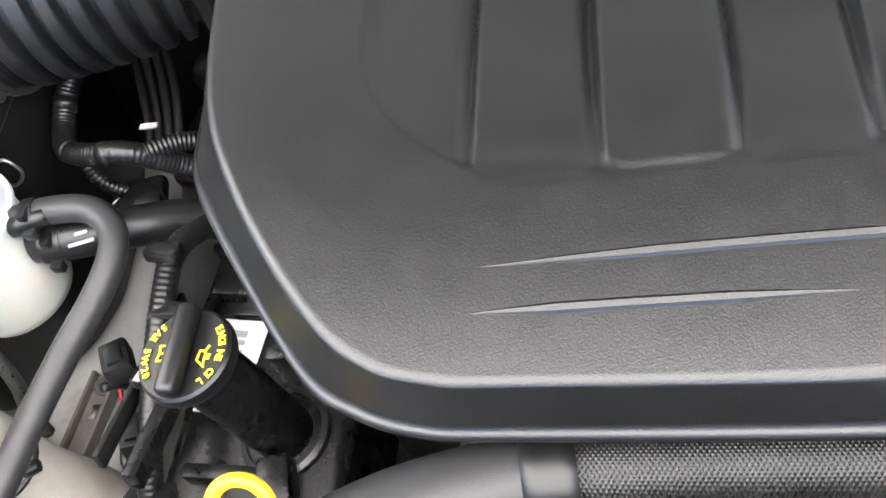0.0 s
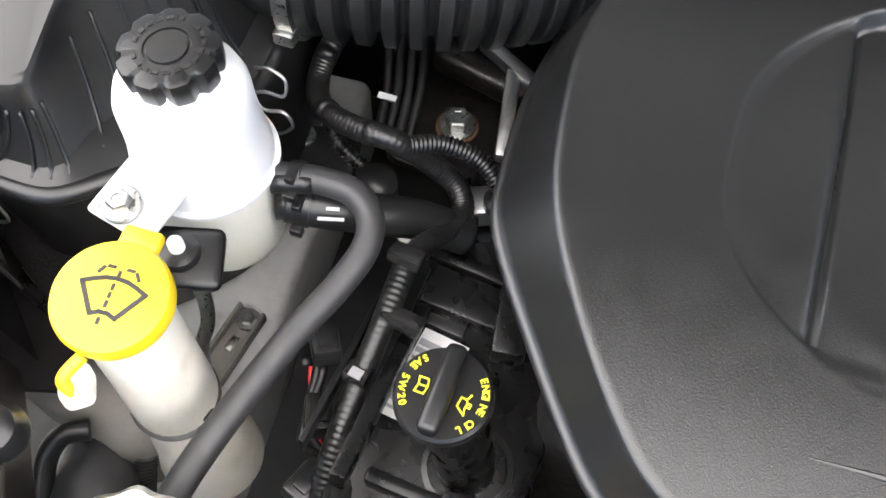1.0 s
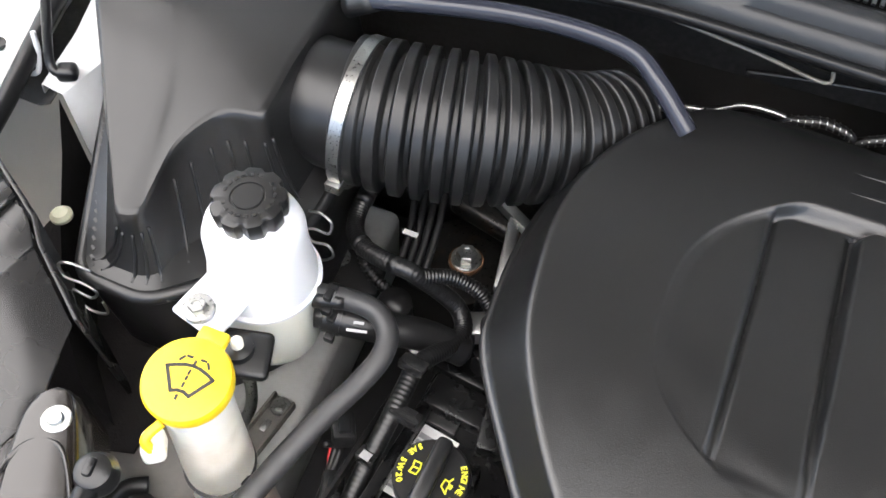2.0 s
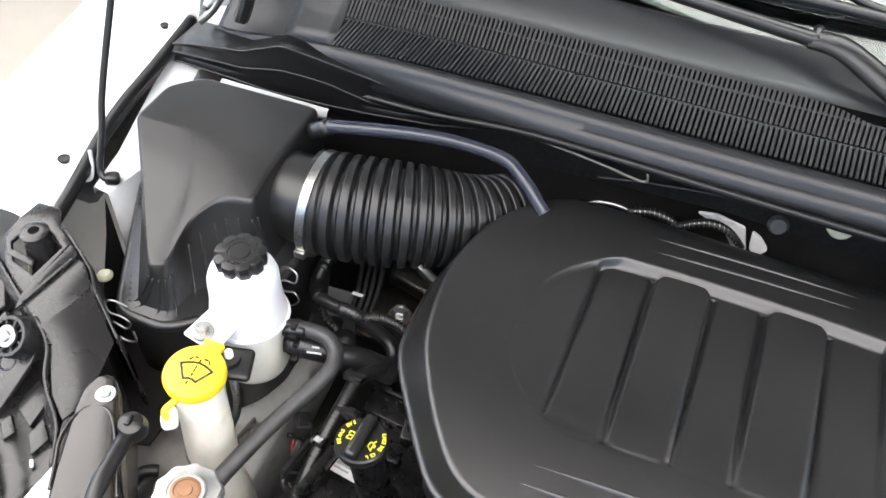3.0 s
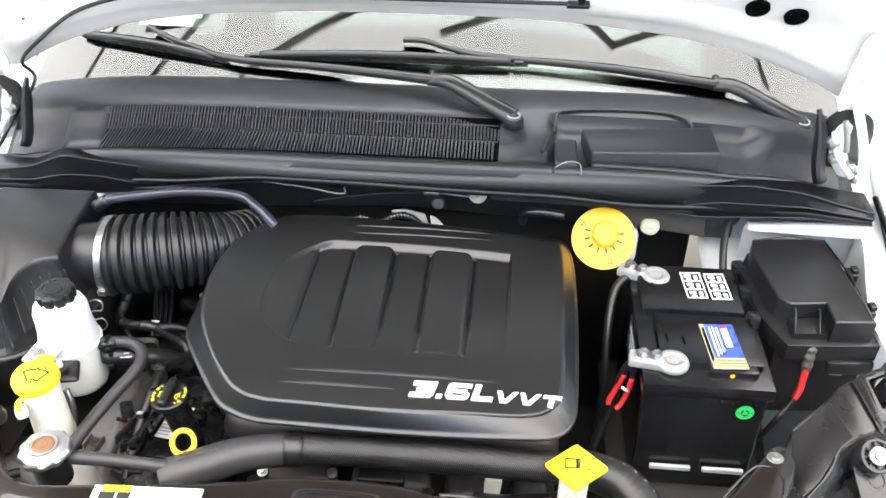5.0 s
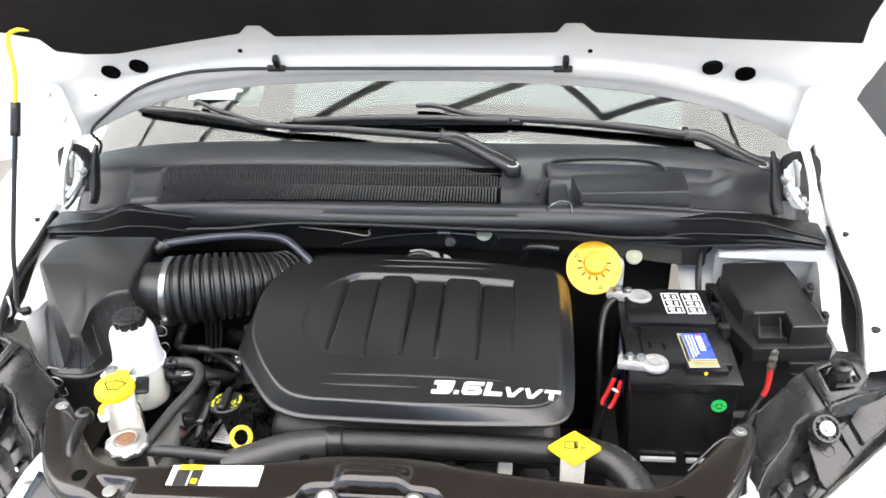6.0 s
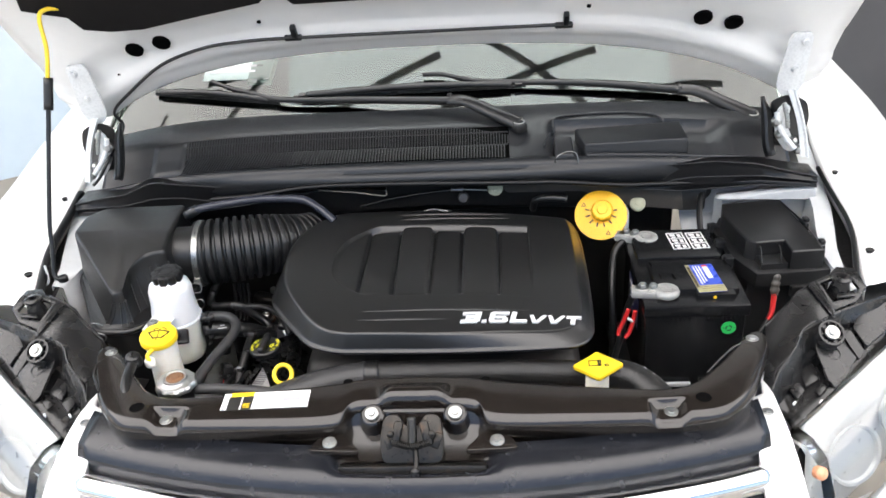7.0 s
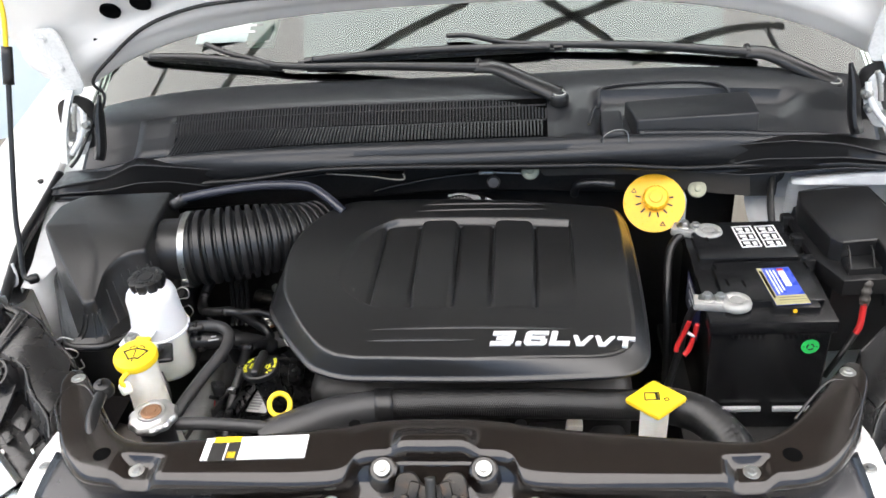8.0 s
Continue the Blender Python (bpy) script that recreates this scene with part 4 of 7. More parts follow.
part("hook", tube([(-0.681, 0.478, 1.275), (-0.676, 0.500, 1.335), (-0.684, 0.520, 1.388), (-0.676, 0.535, 1.400), (-0.655, 0.548, 1.399), (-0.630, 0.566, 1.398)], 0.0040, 8, 10), YELLOW, rod, "yellow painted hook")
bm = bmesh.new()
box(bm, (-0.692, 0.362, 0.942), (0.018, 0.016, 0.014), pose(0, 0, 0, 0, 0, 30), 0.005, 3)
part("pivot", bm, PLASTIC, rod)
part("foot_bracket", tube([(-0.726, 0.372, 0.966), (-0.722, 0.366, 0.950), (-0.720, 0.356, 0.936), (-0.732, 0.352, 0.934), (-0.746, 0.350, 0.934)], 0.0024, 4, 8), INNER, rod, "pale bent bracket")


# ---- engine cover ----
cover = thing("engine_cover", (0, 0.35, 0.91), "black grained plastic engine cover with raised ribs", "engine cover")
RIM = [(-0.139, 0.1250), (-0.10, 0.1225), (0.06, 0.1215), (0.20, 0.128), (0.248, 0.137), (0.270, 0.162), (0.277, 0.205), (0.281, 0.30), (0.282, 0.43), (0.276, 0.530), (0.254, 0.572), (0.18, 0.580), (0.0, 0.583), (-0.12, 0.583),
       (-0.188, 0.550), (-0.237, 0.500), (-0.267, 0.440), (-0.281, 0.37), (-0.280, 0.30), (-0.272, 0.262), (-0.236, 0.207), (-0.194, 0.152), (-0.167, 0.134)]
CREASE = [(-0.128, 0.1300), (-0.097, 0.1278), (0.026, 0.1280), (0.139, 0.1385), (0.205, 0.1465), (0.238, 0.162), (0.2540, 0.195), (0.2570, 0.295), (0.2588, 0.38), (0.2560, 0.495), (0.236, 0.532), (0.17, 0.540), (0.0, 0.543), (-0.11, 0.542),
          (-0.166, 0.522), (-0.211, 0.480), (-0.242, 0.430), (-0.2560, 0.37), (-0.2530, 0.31), (-0.2415, 0.258), (-0.213, 0.203), (-0.179, 0.157), (-0.153, 0.1370)]
rim = spline([(x, y - 0.006 * (1 - step(0.13, 0.30, y)), 0) for x, y in RIM], 30, True)
inner = spline([(x, y, 0) for x, y in CREASE], 30, True)
mid = Vector((0.01, 0.35, 0))


def in_rib(x, y, xa, xb, ya, yb, r=0.014, w=0.005):
    """1 inside a rounded upright strip, falling to 0 over w."""
    dx, dy = abs(x - (xa + xb) / 2) - (xb - xa) / 2 + r, abs(y - (ya + yb) / 2) - (yb - ya) / 2 + r
    d = min(max(dx, dy), 0) + math.hypot(max(dx, 0), max(dy, 0)) - r
    return 1 - step(-w / 2, w / 2, d)


def moat(x, y, xa, xb, ya, yb, r=0.014, w=0.0028):
    """1 on a narrow line round the foot of a rounded strip."""
    dx, dy = abs(x - (xa + xb) / 2) - (xb - xa) / 2 + r, abs(y - (ya + yb) / 2) - (yb - ya) / 2 + r
    d = min(max(dx, dy), 0) + math.hypot(max(dx, 0), max(dy, 0)) - r
    return math.exp(-((d - 0.003) / w) ** 2)


def arc_x(y):
    """The curved end of the hollow."""
    return -0.1674 + 39.7 * max(0.0, 0.325 - y) ** 2.8 + 24.8 * max(0.0, y - 0.325) ** 2.76


SKEW = 0.045


def top_z(x, y):
    z = 0.989 - 0.045 * x - 0.20 * x * x - 0.30 * min(0.0, y - 0.45) ** 2 - 1.5 * max(0.0, y - 0.46) ** 2 - 9.0 * max(0.0, y - 0.50) ** 2
    y -= SKEW * x
    arc = arc_x(y)
    back = 1 - step(0.434, 0.448, y)
    fade = step(0.225, 0.38, y)
    right = 1 - step(0.1765, 0.1815, x)
    inside = step(arc - 0.002, arc + 0.010, x) * right * back
    ribs = ((-0.0540, 0.0035, 0.2215), (0.0605, 0.1215, 0.2225))
    rib = max(in_rib(x, y, a, b, lo, 0.437, 0.013, 0.005) for a, b, lo in ribs)
    # hollow panels run out forwards; the ribs stand above them and end in a rounded step
    slant = -0.1125
    first = step(slant - 0.002, slant + 0.002, x)
    deep = 0.0002 + 0.0101 * fade
    low = deep * inside * step(0.2155, 0.2205, y - 0.010 * step(-0.10, -0.16, x))
    low *= 0.35 + 0.65 * first if x < slant + 0.01 else 1.0
    z -= low * (1 - rib)
    z -= 0.0010 * step(arc - 0.0008, arc + 0.0012, x) * (1 - step(arc + 0.012, arc + 0.05, x)) * back * step(0.222, 0.232, y)
    z += 0.0003 * rib
    # fine joints at the foot of each wall
    if y < 0.433 and x > arc + 0.004:
        line = max(moat(x, y, a, b, lo, 0.58, 0.016) for a, b, lo in ribs + ((-0.30, slant - 0.003, 0.2275),))
        z -= 0.0025 * step(0.228, 0.27, y) * line * (1 - rib) * right * step(0.2145, 0.2185, y)
        # grooves along the walls, with a soft shoulder on one side
        for g in (slant, -0.0545, 0.0050, 0.0600, 0.1230):
            d = x - g
            z -= 0.0030 * math.exp(-(d / (0.0044 if d < 0 else 0.0020)) ** 2) * step(0.2190, 0.2260, y) * (1 - 0.7 * step(0.30, 0.40, y))
    return z


def rim_z(p):
    """Height of the skirt's foot."""
    return 0.927 - 0.012 * p.x


def lip_z(p):
    """Height of the skirt's lower edge."""
    return rim_z(p) + 0.0045


secs = []
for drop, inset in ((-0.006, 0.008), (-0.002, 0.0015), (0.0, 0.0), (0.0025, 0.0002), (0.004, 0.0025), (0.0045, 0.004)):
    secs.append([(*(mid + (p - mid) * (1 - inset / (p - mid).length)).xy, rim_z(p) + drop) for p in rim])
out = [mid + (p - mid) * (1 - 0.004 / (p - mid).length) for p in rim]
for t in (0.15, 0.35, 0.55, 0.75, 0.88, 0.95):
    secs.append([(*(p.lerp(q, t)).xy, lip_z(p) + (top_z(q.x, q.y) - lip_z(p)) * (t - 0.02 * step(0.8, 1.0, t))) for p, q in zip(out, inner)])
S = 230
for k in range(S):
    s = 1 - max(0.0, k - 1) / S - (0.006 if k else 0)
    e = (0.0013, 0.0005, 0.0002)[k] if k < 3 else 0.0
    secs.append([(*(mid + (q - mid) * s).xy, top_z(*(mid + (q - mid) * s).xy) - e) for q in inner])
bm = loft(bmesh.new(), secs, closed=True)
bm.verts.ensure_lookup_table()
n = len(rim)
bm.faces.new([bm.verts[len(bm.verts) - n + i] for i in range(n)])
bmesh.ops.recalc_face_normals(bm, faces=bm.faces[:])
shell = part("shell", bm, COVER, cover, smooth=60)


def emblem(glyph, x0, y0, w, h, lean=0.30):
    """A heavy slanted letter drawn as strokes on a w by h field, laid on the cover's face."""
    bm = bmesh.new()
    for pts in glyph:
        lo_, hi_ = [], []
        for u, v in pts:
            x, y = x0 + w * u + lean * h * v, y0 + h * v + 0.078 * w * u
            z = top_z(x, y)
            lo_.append(bm.verts.new((x, y, z - 0.003)))
            hi_.append(bm.verts.new((x, y - 0.0006, z + 0.0026)))
        bm.faces.new(hi_)
        n_ = len(hi_)
        for i in range(n_):
            j = (i + 1) % n_
            bm.faces.new((lo_[i], lo_[j], hi_[j], hi_[i]))
    bmesh.ops.recalc_face_normals(bm, faces=bm.faces[:])
    return part("letter", bm, SILVER, cover, "silver raised letter", smooth=30)


bar = lambda a, b, c, d: [(a, b), (c, b), (c, d), (a, d)]
THREE = [bar(0.0, 0.0, 0.90, 0.26), bar(0.0, 0.74, 1.0, 1.0), bar(0.22, 0.37, 0.78, 0.62), [(0.72, 0.262), (0.90, 0.10), (1.0, 0.18), (1.0, 0.738), (0.72, 0.738)]]
SIX = [bar(0.0, 0.18, 0.28, 0.86), [(0.0, 0.862), (0.14, 1.0), (1.0, 1.0), (1.0, 0.76), (0.282, 0.76), (0.282, 0.862)], bar(0.284, 0.40, 0.88, 0.61), bar(0.72, 0.15, 1.0, 0.398), [(0.0, 0.178), (0.14, 0.0), (0.86, 0.0), (1.0, 0.148), (0.718, 0.20), (0.284, 0.22)]]
ELL = [bar(0.0, 0.27, 0.30, 1.0), bar(0.0, 0.0, 1.0, 0.268)]
VEE = [[(0.0, 1.0), (0.30, 0.0), (0.52, 0.0), (0.52, 0.24), (0.26, 1.0)], [(0.522, 0.0), (0.70, 0.0), (1.15, 1.0), (0.90, 1.0), (0.522, 0.25)]]
TEE = [bar(0.0, 0.74, 1.0, 1.0), bar(0.34, 0.0, 0.64, 0.738)]
for glyph, x0, w, h in ((THREE, 0.0590, 0.0300, 0.0245), ([bar(0, 0, 1, 1)], 0.0930, 0.0070, 0.0058), (SIX, 0.1035, 0.0300, 0.0245), (ELL, 0.1375, 0.0270, 0.0245), (VEE, 0.1670, 0.0235, 0.0175), (VEE, 0.1965, 0.0235, 0.0175), (TEE, 0.2265, 0.0240, 0.0175)):
    emblem(glyph, x0, 0.1515 + 0.078 * (x0 - 0.06), w, h, 0.22)

# raised style lines that taper to both ends
for xa, xb, y0, dy, h in ((-0.111, 0.182, 0.1770, 0.0145, 0.0014), (-0.113, 0.044, 0.1573, 0.0042, 0.0014), (-0.070, 0.156, 0.4855, 0.019, 0.0014), (-0.072, 0.153, 0.4635, 0.020, 0.0014)):
    rows = []
    for t in np.linspace(0, 1, 60):
        x = xa + (xb - xa) * t
        k = min(1.0, 4 * t, 3 * (1 - t)) ** 0.8
        y = y0 + dy * t
        rows.append([(x, y + q * k, top_z(x, y + q * k) + up * h * k - 0.0002) for q, up in ((-0.0030, 0.0), (-0.0018, 1.0), (0.0006, 1.3), (0.0016, 0.9), (0.0025, 0.0))])
    part("style_line", loft(bmesh.new(), rows), COVER, cover, smooth=25)

# ---- engine below the cover ----
eng = thing("engine", (0, 0.33, 0.45), "dark engine with black valve cover beside the plastic cover", "engine")
bm = bmesh.new()
box(bm, (0.02, 0.38, 0.68), (0.48, 0.38, 0.34), None, 0.03, 3)
part("block", bm, SHADE, eng)
bm = bmesh.new()
box(bm, (-0.262, 0.235, 0.765), (0.115, 0.30, 0.10), pose(0, 0, 0, 0, 0, -3), 0.010, 3)
head = part("valve_cover", bm, ENGINEBLACK, eng, "black plastic valve cover")
for x, y, z, w, d, h, a in ((-0.284, 0.270, 0.822, 0.055, 0.030, 0.016, -5), (-0.250, 0.262, 0.826, 0.022, 0.050, 0.020, 8), (-0.288, 0.292, 0.820, 0.060, 0.008, 0.020, -6), (-0.255, 0.215, 0.822, 0.018, 0.016, 0.022, 0),
                            (-0.275, 0.140, 0.820, 0.060, 0.010, 0.016, -4), (-0.246, 0.135, 0.822, 0.020, 0.028, 0.020, 12)):
    bm = bmesh.new()
    box(bm, (x, y, z), (w, d, h), pose(0, 0, 0, 0, 0, a), 0.003)
    part("rib", bm, ENGINEBLACK, head)
for x, y, z, w, d in ((-0.292, 0.258, 0.8165, 0.030, 0.022), (-0.262, 0.288, 0.8165, 0.036, 0.020)):
    bm = bmesh.new()
    box(bm, (x, y, z), (w, d, 0.004), pose(0, 0, 0, 0, 0, -6), 0.001)
    part("pad", bm, PLASTIC, head, "moulded pad")
# front of the engine under the radiator hose
for x, y, z, w, d, h in ((-0.10, 0.165, 0.775, 0.10, 0.05, 0.05), (0.03, 0.160, 0.780, 0.11, 0.04, 0.04), (0.14, 0.158, 0.770, 0.07, 0.05, 0.06), (0.22, 0.150, 0.775, 0.05, 0.05, 0.05)):
    bm = bmesh.new()
    box(bm, (x, y, z), (w, d, h), pose(0, 0, 0, 6, 0, 3), 0.012, 3)
    part("casting", bm, SHADE, eng)
for x, y, z in ((-0.147, 0.146, 0.802), (0.001, 0.142, 0.808), (-0.05, 0.15, 0.805)):
    bolt(eng, (x, y, z), (0, -0.4, 1), BOLT, 0.7)
bm = bmesh.new()
box(bm, (0.171, 0.150, 0.808), (0.022, 0.018, 0.030), pose(0, 0, 0, 0, 6, 0), 0.002)
part("connector", bm, CREAM, eng, "pale plug connector")
part("bypass_hose", tube([(0.12, 0.16, 0.78), (0.16, 0.135, 0.792), (0.21, 0.13, 0.800), (0.26, 0.14, 0.80)], 0.009, 6, 12), RUBBER, eng)
part("wire", tube([(0.10, 0.13, 0.800), (0.14, 0.125, 0.806), (0.19, 0.122, 0.80), (0.25, 0.13, 0.81)], 0.0025, 6, 8), ZINC, eng, "bare foil-wrapped wire")
part("dark_clip", box(bmesh.new(), (0.02, 0.138, 0.815), (0.065, 0.02, 0.022), pose(0, 0, 0, 10), 0.005), PLASTIC, eng)

# fan shroud in front of the engine
fs = thing("fan_shroud", (0, 0.05, 0.75), "black plastic fan shroud behind the radiator", "fan shroud")
secs = [[(x, 0.055 + 0.015 * math.cos(6 * x), 0.80 + 0.030 * math.cos(5 * (x - 0.03))), (x, 0.035, 0.815 + 0.025 * math.cos(5 * (x - 0.03))), (x, 0.005, 0.82), (x, 0.0, 0.60)] for x in np.linspace(-0.36, 0.40, 40)]
sheet("shroud", secs, PLASTIC, fs, thick=0.003)
rt = thing("radiator_tank", (0, -0.02, 0.7), "black radiator top tank", "radiator")
part("tank", box(bmesh.new(), (0, -0.02, 0.86), (0.74, 0.04, 0.06), None, 0.012, 3), PLASTIC, rt)

# behind the cover
for line in ([(-0.116, 0.604, 0.905), (-0.112, 0.600, 0.919), (-0.099, 0.597, 0.927), (-0.080, 0.597, 0.932), (-0.057, 0.599, 0.924), (-0.050, 0.604, 0.905)], [(-0.054, 0.606, 0.905), (-0.050, 0.600, 0.918), (-0.032, 0.597, 0.933), (-0.011, 0.597, 0.941), (0.010, 0.599, 0.934), (0.029, 0.604, 0.912)]):
    hs = thing("heater_hose", line[0], "black hose loop with a silver spiral behind the engine cover", "hose", group="heater hoses")
    part("hose", tube(line, 0.0050, 6, 10), RUBBER, hs)
    core = evenly(spline(line, 12), 0.0012)
    part("spiral", sweep(bmesh.new(), [p + Vector((0.0, 0.0052 * math.cos(1.25 * k), 0.0052 * math.sin(1.25 * k))) for k, p in enumerate(core)], 0.0009, 6), ZINC, hs, "silver wire spiral")
part_line = thing("vacuum_line", (-0.17, 0.60, 0.89), "thin bright metal pipe behind the engine cover", "pipe")
part("pipe", tube([(-0.225, 0.600, 0.885), (-0.204, 0.600, 0.897), (-0.175, 0.600, 0.905), (-0.149, 0.600, 0.922), (-0.115, 0.600, 0.923), (-0.100, 0.606, 0.905)], 0.0030, 6, 10), ZINC, part_line)
hp = thing("heat_shield", (0.02, 0.63, 0.88), "pale grey pressed metal shield behind the engine", "heat shield")
for outline in ([(-0.033, 0.931), (-0.010, 0.936), (0.027, 0.928), (0.037, 0.892), (0.024, 0.886), (0.004, 0.915)], [(0.036, 0.926), (0.048, 0.920), (0.061, 0.904), (0.051, 0.890), (0.039, 0.898)]):
    bm = bmesh.new()
    prism(bm, [(q.x, q.y) for q in round_off(outline[::-1], 0.004)], 0.0, 0.004, 0.001)
    bmesh.ops.transform(bm, matrix=Matrix.Translation((0, 0.626, 0)) @ pose(0, 0, 0, 90), verts=bm.verts[:])
    part("plate", bm, RAIL, hp)
wl = thing("wire_harness", (-0.10, 0.6, 0.97), "thin black wire with a silver end behind the engine", "wiring")
part("wire", tube([(-0.16, 0.604, 0.955), (-0.10, 0.598, 0.972), (-0.03, 0.594, 0.985), (0.035, 0.590, 0.992)], 0.0022, 6, 8), RUBBER, wl)
part("ferrule", tube([(0.030, 0.590, 0.993), (0.055, 0.588, 0.994)], 0.0042, 3, 10), ZINC, wl, "silver ferrule")
part("lead", tube([(0.055, 0.588, 0.994), (0.105, 0.588, 0.990)], 0.0018, 3, 8), ZINC, wl)
part("knob", lathe(bmesh.new(), (0.055, 0.590, 0.976), [(0.001, 0), (0.010, 0.002), (0.012, 0.009), (0.009, 0.015), (0.001, 0.016)], (0, -1, 0.3), 24), HOSE, wl, "grey round knob")
fb_ = thing("body_brace", (-0.12, 0.58, 1.0), "brown edged metal brace below the cowl", "brace")
bm = bmesh.new()
prism(bm, [(-0.235, 0.574), (-0.100, 0.574), (-0.100, 0.590), (-0.235, 0.592)], 1.000, 1.003)
bmesh.ops.transform(bm, matrix=Matrix.Translation((-0.10, 0.574, 1.0)) @ pose(0, 0, 0, 12, 6, 0) @ Matrix.Translation((0.10, -0.574, -1.0)), verts=bm.verts[:])
part("plate", bm, STEEL, fb_)
part("edge", tube([(-0.235, 0.572, 1.010), (-0.16, 0.570, 1.003), (-0.103, 0.570, 0.994), (-0.100, 0.572, 1.006)], 0.0018, 4, 6), TAN, fb_, "thin tan edge")
part("vacuum_pipe", tube([(0.195, 0.60, 0.94), (0.20, 0.585, 0.965), (0.225, 0.575, 0.975), (0.262, 0.572, 0.972)], 0.0075, 6, 12), PLASTIC, fb_)


# ---- air filter box, intake bellows ----
air = thing("air_filter_box", (-0.56, 0.38, 0.80), "black plastic air filter housing with wire clips", "air box")
CORNERS = [0.008, 0.010, 0.012, 0.008, 0.020, 0.008, 0.014, 0.020, 0.007, 0.008]
top = round_off([(-0.667, 0.398), (-0.670, 0.464), (-0.640, 0.499), (-0.484, 0.502), (-0.476, 0.400), (-0.473, 0.331), (-0.506, 0.325), (-0.526, 0.290), (-0.519, 0.232), (-0.535, 0.226)], CORNERS)
low = round_off([(-0.672, 0.392), (-0.682, 0.480), (-0.630, 0.525), (-0.466, 0.520), (-0.440, 0.400), (-0.436, 0.320), (-0.450, 0.275), (-0.480, 0.235), (-0.512, 0.205), (-0.568, 0.205)], [max(c, 0.014) for c in CORNERS])
def roof_at(x, y):
    return 1.022 - 0.036 * step(0.40, 0.21, y)
hub = Vector((-0.575, 0.40))
T = []
for o, z, k in ((low, 0.72, 0.85), (low, 0.90, 1.0), (low, 0.920, 1.0), (low, 0.926, 1.0)):
    T.append([(-0.56 + (q.x + 0.56) * k, 0.36 + (q.y - 0.36) * k, z) for q in o])
for t, inward in ((0.10, 0.50), (0.40, 0.78), (0.80, 0.97), (1.0, 1.0)):
    T.append([(*a.lerp(b, inward), 0.926 + (roof_at(*b) - 0.010 - 0.926) * t) for a, b in zip(low, top)])
for d, dz in ((0.0006, 0.0042), (0.0022, 0.0078), (0.0052, 0.0098), (0.0080, 0.0101)):
    T.append([(*(q + (hub - q).normalized() * d), roof_at(*q) - 0.010 + dz) for q in top])
for k in (0.6, 0.2):
    T.append([(*(hub + (q - hub) * k), roof_at(*(hub + (q - hub) * k))) for q in top])
bm = loft(bmesh.new(), T, closed=True, caps=True)
part("housing", bm, PLASTIC, air, smooth=32)
edge = [Vector((q.x, q.y, 0.922)) for q in low]
part("seam", sweep(bmesh.new(), edge + [edge[0]], 0.006, 8, caps=False), PLASTIC, air)
for k in range(22):
    a = Vector((-0.660 + 0.098 * k / 21, 0.375 - 0.155 * k / 21, 0.922))
    bm = bmesh.new()
    box(bm, a + Vector((-0.003, -0.002, 0.004)), (0.0045, 0.0022, 0.007), pose(0, 0, 0, 0, 0, -32), 0.0)
    part("tooth", bm, PLASTIC, air)
# ribs on the sloping front face
for k in range(26, 49, 2):
    a, b = low[k], top[k]
    out_ = (a - b).normalized() * 0.001
    line = [Vector((*(a.lerp(b, inward) + out_), 0.926 + (roof_at(*b) - 0.010 - 0.926) * t)) for t, inward in ((0.04, 0.30), (0.10, 0.50), (0.40, 0.78), (0.80, 0.97))]
    part("rib", tube(line, 0.0013, 4, 6), PLASTIC, air)
part("outlet", lathe(bmesh.new(), (-0.490, 0.407, 0.962), [(0.052, 0), (0.052, 0.048), (0.056, 0.050), (0.056, 0.06)], (1, 0.03, 0), 40), PLASTIC, air, "round outlet")
WIRE = ZINC
for c, s in (((-0.552, 0.203, 0.922), 1), ((-0.432, 0.312, 0.932), -1)):
    pts = [(0, 0, 0.016), (-0.012, -0.004, 0.024), (-0.022, -0.006, 0.020), (-0.020, -0.008, 0.008), (-0.006, -0.006, 0.004), (0.002, -0.005, -0.004), (-0.004, -0.007, -0.012), (-0.018, -0.008, -0.008), (-0.022, -0.008, -0.020), (-0.010, -0.008, -0.032), (0.004, -0.006, -0.030), (0.002, -0.004, -0.018)]
    line = [(c[0] + s * x, c[1] + y, c[2] + z) for x, y, z in pts]
    part("wire_clip", tube(line, 0.0012, 6, 6), WIRE, air, "bent wire clip")

bel = thing("intake_bellows", (-0.33, 0.42, 0.90), "black corrugated rubber intake hose with a steel clamp", "intake hose")
axis = spline([(-0.443, 0.410, 0.962), (-0.395, 0.418, 0.962), (-0.335, 0.436, 0.960), (-0.278, 0.468, 0.952), (-0.240, 0.515, 0.940)], 30)
axis = evenly(axis, 0.0007)
def fold(i, run):
    if run < 0.018:
        return 0.060
    return (0.0618 - 0.0095 * step(0.42, 0.90, 0.5 + 0.5 * math.cos(2 * math.pi * run ** 1.12 / 0.0124))) * (1 - 0.26 * step(0.08, 0.25, run))
part("hose", sweep(bmesh.new(), axis, fold, 48), RUBBER, bel, smooth=42)
part("clamp", lathe(bmesh.new(), (-0.440, 0.409, 0.962), [(0.0612, 0), (0.0628, 0.0005), (0.0628, 0.0105), (0.0612, 0.011)], (1, 0.06, -0.03), 48), ZINC, bel, "bright steel band clamp")
bm = bmesh.new()
box(bm, (-0.432, 0.352, 0.935), (0.014, 0.012, 0.010), None, 0.002)
part("clamp_screw", bm, ZINC, bel)

part_tube = thing("breather_pipe", (-0.32, 0.50, 1.0), "dark breather pipe with a bluish sheen in its colour", "pipe")
